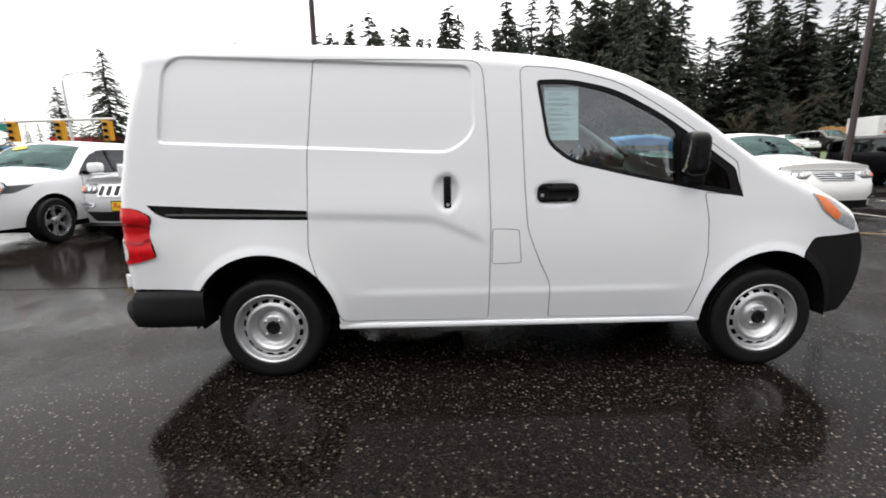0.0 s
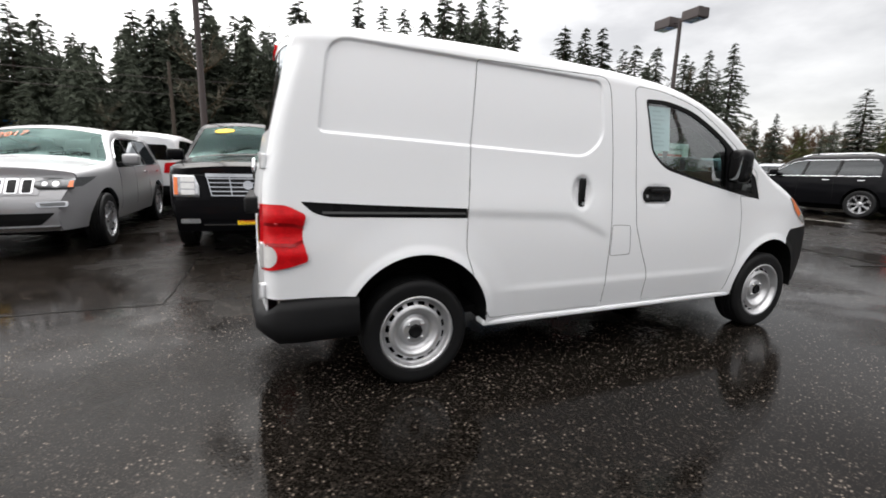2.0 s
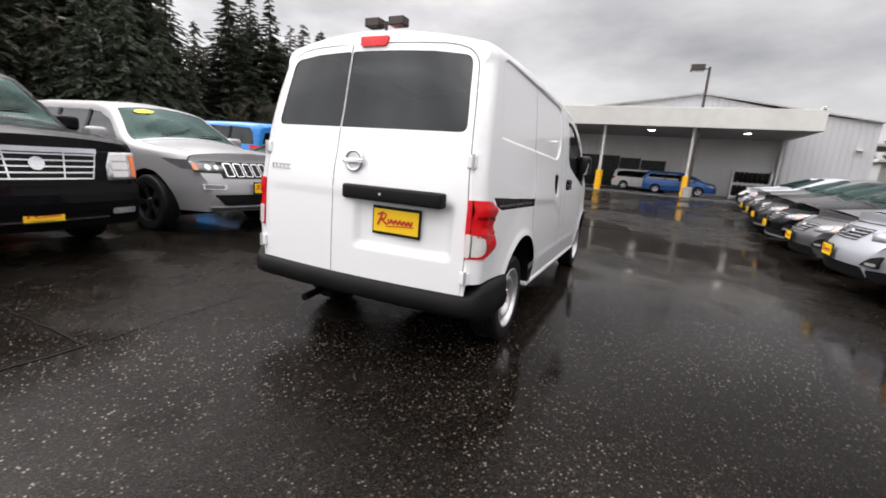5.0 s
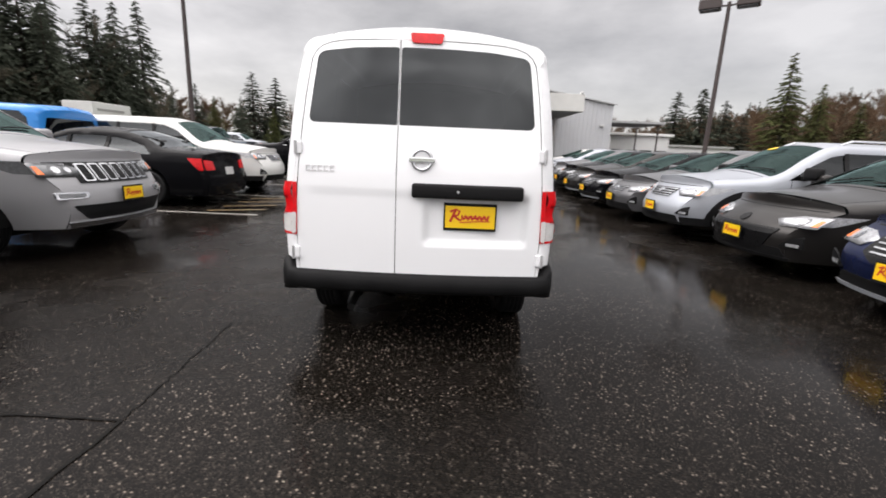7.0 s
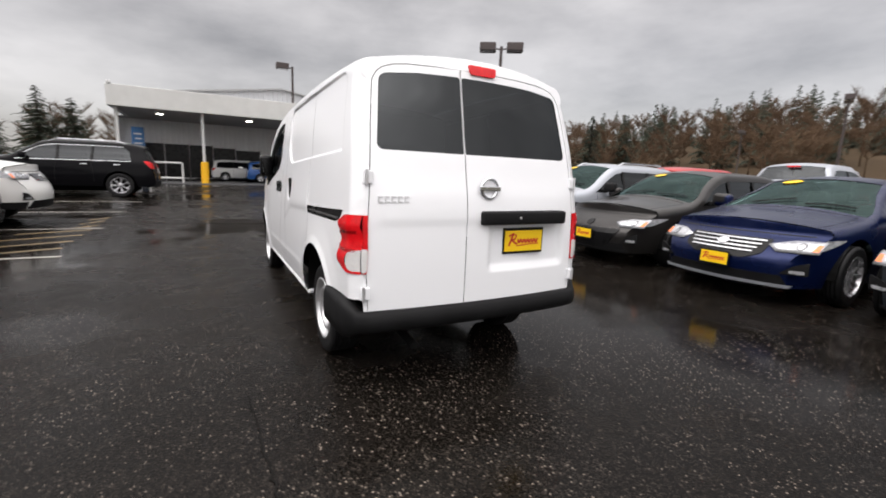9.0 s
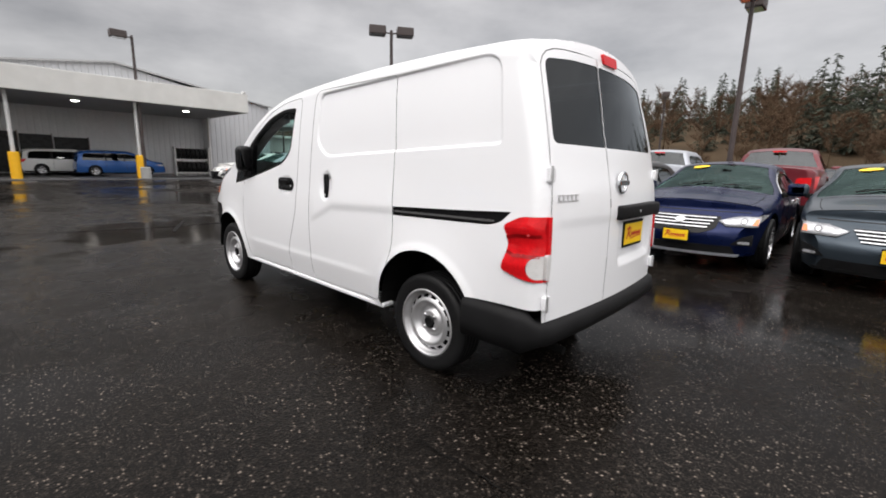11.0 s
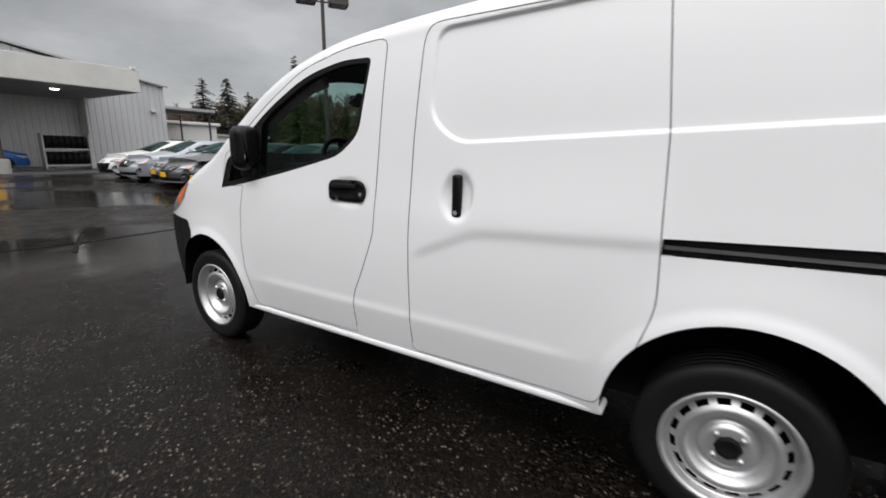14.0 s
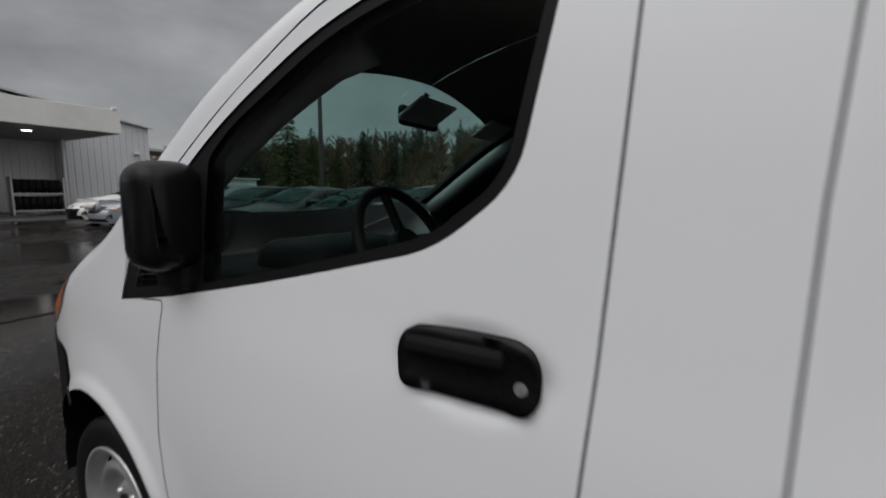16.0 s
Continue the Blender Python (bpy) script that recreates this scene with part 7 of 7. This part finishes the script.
def signal_mast(x, y, z, reach, n):
    g = ground_at(x, y)
    p = thing("traffic_signal", "mast-arm traffic signal with yellow housings", "traffic signal", pose(x, y, g), "traffic signals")
    part("mast", tube([(0, 0, 0), (0, 0, z + 1.2 - g)], 0.14, 8), "pole_paint", p)
    part("arm", tube([(0, 0, z + 0.7 - g), (reach, 0, z + 0.9 - g)], 0.09, 8), "pole_paint", p)
    for i in range(n):
        hx = reach * (0.35 + 0.6 * i / max(1, n - 1))
        hd = part("signal_head", boxed((hx - 0.25, -0.25, z - 0.55 - g), (hx + 0.25, 0.15, z + 0.75 - g), 0.04), "signal", p)
        for k in range(3):
            part("lens", lathe([(0.13, 0), (0.13, 0.10), (0.10, 0.05), (0.001, 0.04)], 12), "gloss_black", hd, mw=pose(hx, -0.26, z + 0.52 - 0.42 * k - g, 0, 0, 180))
    part("street_sign", boxed((reach * 0.2, -0.05, z + 0.2 - g), (reach * 0.2 + 1.6, 0.0, z + 0.65 - g), 0.01), "sign_teal", p)


signal_mast(-31.0, 28.0, 3.5, 10.5, 3)
signal_mast(-7.0, 61.0, 6.3, -8.0, 3)
for (x0, y0), (x1, y1), z in (((-70, 36), (-2, 47), 9.0), ((-70, 38), (20, 50), 8.0)):
    pts = [(x0 + (x1 - x0) * t, y0 + (y1 - y0) * t, z - 3.0 * t * (1 - t)) for t in np.linspace(0, 1, 14)]
    tagged(part("overhead_cable", tube(pts, 0.025, 5), "brown"), "dark overhead cable along the road", "cable")
for x, y, h in ((-8.0, 42.0, 9.5), (-70, 36.5, 9.5), (20.5, 50.5, 9.0)):
    tagged(part("utility_pole", tube([(x, y, ground_at(x, y)), (x, y, h)], [0.18, 0.12], 8), "bark"), "weathered wooden utility pole", "pole", "utility poles")
fa = tagged(part("road", ([(-400, 27, 0.10), (400, 27, 0.10), (400, 37, 0.40), (-400, 37, 0.40)], [(0, 1, 2, 3)]), "road"), "wet grey road beyond the lot", "road", kind="structure")
rw = tagged(part("retaining_wall", boxed((-90, 66, 1.0), (-4, 66.6, 4.6), 0.02), "concrete"), "long pale concrete wall along the road", "wall", kind="structure")


# ---- trees ----
def conifer(H, seed, spread=0.2, droop=0.35, whorls=24, ragged=0.35, sprays=15, blade=1.0):
    """Trunk and needle sprays of one conifer, as two (verts, faces)."""
    r = random.Random(seed)
    trunk = tube([(0, 0, -0.3), (r.uniform(-.1, .1), r.uniform(-.1, .1), H * 0.5), (0, 0, H)], [H * 0.016, H * 0.009, 0.02], 5)
    vs, fs = [], []
    for w in range(whorls):
        t = (w + r.random() * 0.9) / whorls
        z = H * (0.07 + 0.93 * t)
        reach = H * spread * (1 - t) ** 0.85 * r.uniform(1 - ragged, 1.12) + 0.12
        n = 8 if t < 0.75 else 5
        a0 = r.random() * 6.28
        for i in range(n):
            if r.random() < ragged * 0.4:
                continue
            a = a0 + 6.283 * (i + r.uniform(-0.35, 0.35)) / n
            L = reach * r.uniform(0.55, 1.12)
            dx, dy = math.cos(a), math.sin(a)
            zz = z + H * r.uniform(-0.025, 0.025)
            m = max(4, int(sprays * (0.35 + 0.65 * (1 - t))))
            for k in range(m):
                q = ((k + r.random()) / m) ** 0.75
                p = Vector((dx * L * q, dy * L * q, zz - droop * L * q * q + 0.12 * L * q))
                size = blade * r.uniform(0.30, 0.62) * (0.55 + 0.45 * (1 - t)) * H / 16.0
                b = a + r.uniform(-1.15, 1.15)
                out = Vector((math.cos(b), math.sin(b), r.uniform(-0.75, 0.15) - 0.4 * droop)).normalized() * size
                side = out.cross(Vector((r.gauss(0, 0.7), r.gauss(0, 0.7), 1.0))).normalized() * size * r.uniform(0.18, 0.34)
                o = len(vs)
                vs += [p - side, p + side, p + out]
                fs += [(o, o + 1, o + 2)]
    return trunk, (vs, fs)


def bare_tree(H, seed, spread=0.28, n=340, width=0.05):
    r = random.Random(seed)
    limbs = [tube([(0, 0, -0.3), (r.uniform(-.2, .2), r.uniform(-.2, .2), H * 0.45), (r.uniform(-.4, .4), r.uniform(-.4, .4), H * 0.92)], [H * 0.014, H * 0.008, 0.02], 4)]
    ends = []
    for i in range(14):
        z = H * r.uniform(0.25, 0.8)
        a = r.random() * 6.283
        L = H * spread * r.uniform(0.6, 1.1)
        e = Vector((math.cos(a) * L, math.sin(a) * L, z + L * r.uniform(0.5, 1.1)))
        limbs.append(tube([(0, 0, z), (e.x * 0.45, e.y * 0.45, z + (e.z - z) * 0.35), tuple(e)], [H * 0.005, H * 0.003, 0.010], 3))
        ends.append((Vector((0, 0, z)), e))
    vs, fs = [], []
    for i in range(n):
        b, e = r.choice(ends)
        p = b + (e - b) * r.uniform(0.3, 1.0)
        d = Vector((r.gauss(0, 0.6), r.gauss(0, 0.6), r.uniform(0.2, 1.2))).normalized() * H * r.uniform(0.05, 0.13)
        s = d.cross(Vector((r.gauss(0, 1), r.gauss(0, 1), r.gauss(0, 1)))).normalized() * width
        o = len(vs)
        vs += [p - s, p + s, p + d]
        fs += [(o, o + 1, o + 2)]
    return join(*limbs), (vs, fs)


def mesh_of(name, vf, material):
    me = bpy.data.meshes.new(name)
    me.from_pydata([tuple(v) for v in vf[0]], [], [tuple(f) for f in vf[1]])
    me.materials.append(M[material])
    return me


SPRUCE = []
for i, (sp, dr, rg) in enumerate(((0.22, 0.35, 0.30), (0.26, 0.5, 0.4), (0.20, 0.3, 0.25), (0.24, 0.6, 0.45), (0.28, 0.4, 0.35), (0.28, 0.25, 0.5))):
    t, c = conifer(16.0, 100 + i, sp, dr, 46, rg, 40)
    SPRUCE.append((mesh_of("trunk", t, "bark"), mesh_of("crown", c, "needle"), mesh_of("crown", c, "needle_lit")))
BARE = []
for i in range(4):
    t, c = bare_tree(12.0, 200 + i)
    BARE.append((mesh_of("trunk", t, "twig"), mesh_of("crown", c, "twig"), mesh_of("crown", c, "twig_pale")))


def tree(x, y, h, kind, i, lit=False, label="dark green conifer beyond the road", turn=0.0, wide=1.0):
    src, H = (SPRUCE, 16.0) if kind == "conifer" else (BARE, 12.0)
    t = thing("tree", label, "tree", pose(x, y, ground_at(x, y) - 0.1, 0, 0, turn), "trees")
    s = h / H
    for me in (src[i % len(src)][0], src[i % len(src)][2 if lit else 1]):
        o = new(me.name, me)
        o.parent = t
        o.matrix_basis = Matrix.Diagonal((s * wide, s * wide, s, 1))


rt = random.Random(7)
# the tall stand beyond the road: bearing from the van, height of its top above the horizon, distance
SKYLINE = [(34, 10), (36, 12.5), (40, 11.8), (43, 12.8), (46, 13), (49, 14.5), (51, 15), (53.5, 15.5), (55, 11.5), (58, 11.5), (59.5, 14.5), (62, 18.5), (68, 19), (71, 17.5), (76, 16.5), (79, 17), (82, 14), (86, 17), (90, 15), (95.5, 16.5), (99, 15.5), (102, 14.5), (105, 10.5), (111, 12.3), (115, 10), (121, 7.5), (124, 10), (127, 7), (140, 6.5)]
skyline = curve_of([(a, e * (1.12 if 83 < a < 112 else 1.05)) for a, e in SKYLINE])


def by_bearing(az, dist):
    return -0.5 + dist * math.cos(radians(az)), -2.0 + dist * math.sin(radians(az))


TALL = [(35.6, 12.6, 84), (37.8, 12.2, 78), (40.1, 12.3, 76), (43.0, 13.2, 74), (45.2, 13.4, 66), (46.6, 13.0, 68), (49.0, 15.2, 64), (51.0, 15.4, 66), (53.4, 15.9, 60), (56.7, 12.0, 64), (59.4, 15.6, 60), (61.4, 18.6, 56), (63.6, 19.0, 54), (66.0, 18.2, 58), (68.2, 19.4, 54), (70.6, 17.6, 56),
        (73.2, 17.4, 52), (75.8, 17.5, 56), (78.8, 17.9, 54), (82.4, 14.6, 60), (85.8, 17.6, 52), (89.8, 14.2, 62), (92.8, 15.0, 58), (95.8, 16.4, 52), (98.4, 14.4, 58), (100.8, 14.4, 56), (102.4, 14.3, 60), (106.6, 10.8, 64), (109.8, 12.3, 60), (111.8, 12.7, 62), (114.4, 11.8, 66), (124.4, 10.9, 70), (128.5, 7.5, 80)]
for i, (az, el, d) in enumerate(TALL):
    x, y = by_bearing(az, d)
    tree(x, y, 1.2 + d * math.tan(radians(el * 1.06)) - ground_at(x, y), "conifer", i, turn=rt.uniform(0, 360), wide=rt.uniform(1.2, 1.55))
for i in range(26):
    az, d = 36 + 76 * i / 26 + rt.uniform(-1.2, 1.2), rt.uniform(62, 80)
    x, y = by_bearing(az, d)
    tree(x, y, 1.2 + d * math.tan(radians(skyline(az) * rt.uniform(0.72, 0.97))) - ground_at(x, y), "conifer", i * 3 + 1, turn=rt.uniform(0, 360), wide=rt.uniform(0.9, 1.25))
for i, (x, y, h) in enumerate(((-6, 47, 13), (45, 52, 17), (49.5, 55, 18), (33, 48, 13), (57, 46, 15), (16, 46, 12), (-27, 57, 11), (-14, 58, 12))):
    tree(x, y, h, "bare", i, True, "pale bare deciduous tree", rt.uniform(0, 360))
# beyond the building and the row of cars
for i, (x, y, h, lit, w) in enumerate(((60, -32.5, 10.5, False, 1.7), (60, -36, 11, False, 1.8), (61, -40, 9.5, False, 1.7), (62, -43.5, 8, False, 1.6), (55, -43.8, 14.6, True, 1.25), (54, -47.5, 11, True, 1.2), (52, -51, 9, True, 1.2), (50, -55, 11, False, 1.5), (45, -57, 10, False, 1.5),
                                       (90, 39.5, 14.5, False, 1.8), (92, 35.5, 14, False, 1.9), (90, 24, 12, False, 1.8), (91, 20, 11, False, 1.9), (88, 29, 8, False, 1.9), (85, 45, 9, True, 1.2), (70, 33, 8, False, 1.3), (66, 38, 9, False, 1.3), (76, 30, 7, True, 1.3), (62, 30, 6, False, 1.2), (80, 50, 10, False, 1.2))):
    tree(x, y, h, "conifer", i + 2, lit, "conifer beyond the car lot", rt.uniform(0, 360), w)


def woodland(name, places, sources, label, lit=False):
    """Many far trees joined into one object."""
    vs, fs, o = [], [], 0
    for x, y, h, i in places:
        v, f = sources[i % len(sources)]
        s = h / 12.0
        a = rt.uniform(0, 6.283)
        c, sn = math.cos(a) * s, math.sin(a) * s
        g = ground_at(x, y) - 0.2
        vs.append(np.column_stack((v[:, 0] * c - v[:, 1] * sn + x, v[:, 0] * sn + v[:, 1] * c + y, v[:, 2] * s + g)))
        fs.append(f + o)
        o += len(v)
    me = bpy.data.meshes.new(name)
    pts, tri = np.concatenate(vs), np.concatenate(fs)
    me.vertices.add(len(pts))
    me.vertices.foreach_set("co", pts.astype(np.float32).ravel())
    me.loops.add(tri.size)
    me.loops.foreach_set("vertex_index", tri.astype(np.int32).ravel())
    me.polygons.add(len(tri))
    me.polygons.foreach_set("loop_start", np.arange(0, tri.size, 3, dtype=np.int32))
    me.update(calc_edges=True)
    me.materials.append(M[lit])
    return tagged(new(name, me), label, "trees", kind="stuff")


def source(vf):
    """A tree as point and triangle arrays."""
    v, f = vf
    return np.array([tuple(p) for p in v]), np.array([(q[0], q[k], q[k + 1]) for q in f for k in range(1, len(q) - 1)])


src_c = [source(join(*conifer(12.0, 300 + i, 0.24, 0.4, 22, 0.35, 15, 1.7))) for i in range(3)]
src_b = [source(join(*bare_tree(12.0, 310 + i, 0.3, 1300, 0.035))) for i in range(4)]
woodland("hillside_conifers", [(x, rt.uniform(-108, -66), rt.uniform(6.5, 10.5) + 2.0 * smooth01((12 - x) / 20), i) for i, x in enumerate(rt.uniform(-40, 150) for _ in range(180))], src_c, "dark conifers along the crest of the hill", "needle")
woodland("hillside_bare_wood", [(rt.uniform(-45, 150), rt.uniform(-96, -50), rt.uniform(5.0, 9), i) for i in range(360)], src_b, "brown leafless wood on the hillside", "twig")
src_f = [source(join(*conifer(12.0, 320 + i, 0.24, 0.45, 30, 0.3, 17, 1.9))) for i in range(4)]
def stand(n, a0, a1, d0, d1, k0, k1):
    out = []
    for i in range(n):
        az, d = rt.uniform(a0, a1), rt.uniform(d0, d1)
        x, y = by_bearing(az, d)
        if y > 40 and not (54 < az < 59.5 and i % 4) and not (40 < az <= 54 and i % 2):
            out.append((x, y, max(3.0, 1.2 + d * math.tan(radians(skyline(az) * rt.uniform(k0, k1))) - ground_at(x, y)), i))
    return out


woodland("conifer_stand", stand(150, 38, 116, 54, 80, 0.6, 0.93) + stand(44, 60, 82, 48, 60, 0.6, 0.9) + stand(60, 80, 108, 50, 66, 0.65, 0.98), src_f, "dense stand of dark conifers beyond the road", "needle")
woodland("understory", stand(210, 34, 118, 48, 76, 0.22, 0.5) + stand(40, 112, 140, 62, 95, 0.3, 0.7), src_c, "dense dark undergrowth under the tall trees", "needle")
woodland("far_east_wood", [(rt.uniform(95, 125), rt.uniform(-70, 110), rt.uniform(6, 11), i) for i in range(150)], src_b, "brown leafless trees far to the east", "twig")
woodland("roadside_bare_wood", [(rt.uniform(-25, 70), rt.uniform(41, 47), rt.uniform(4, 8), i) for i in range(18)], src_b, "pale bare trees in front of the conifers", "twig_pale")
woodland("yellow_shrubs", [(rt.uniform(-9, -3), rt.uniform(-33, -29), rt.uniform(3.2, 4.6), i) for i in range(7)], src_b, "yellow-green shrubs at the foot of the hill", "shrub")
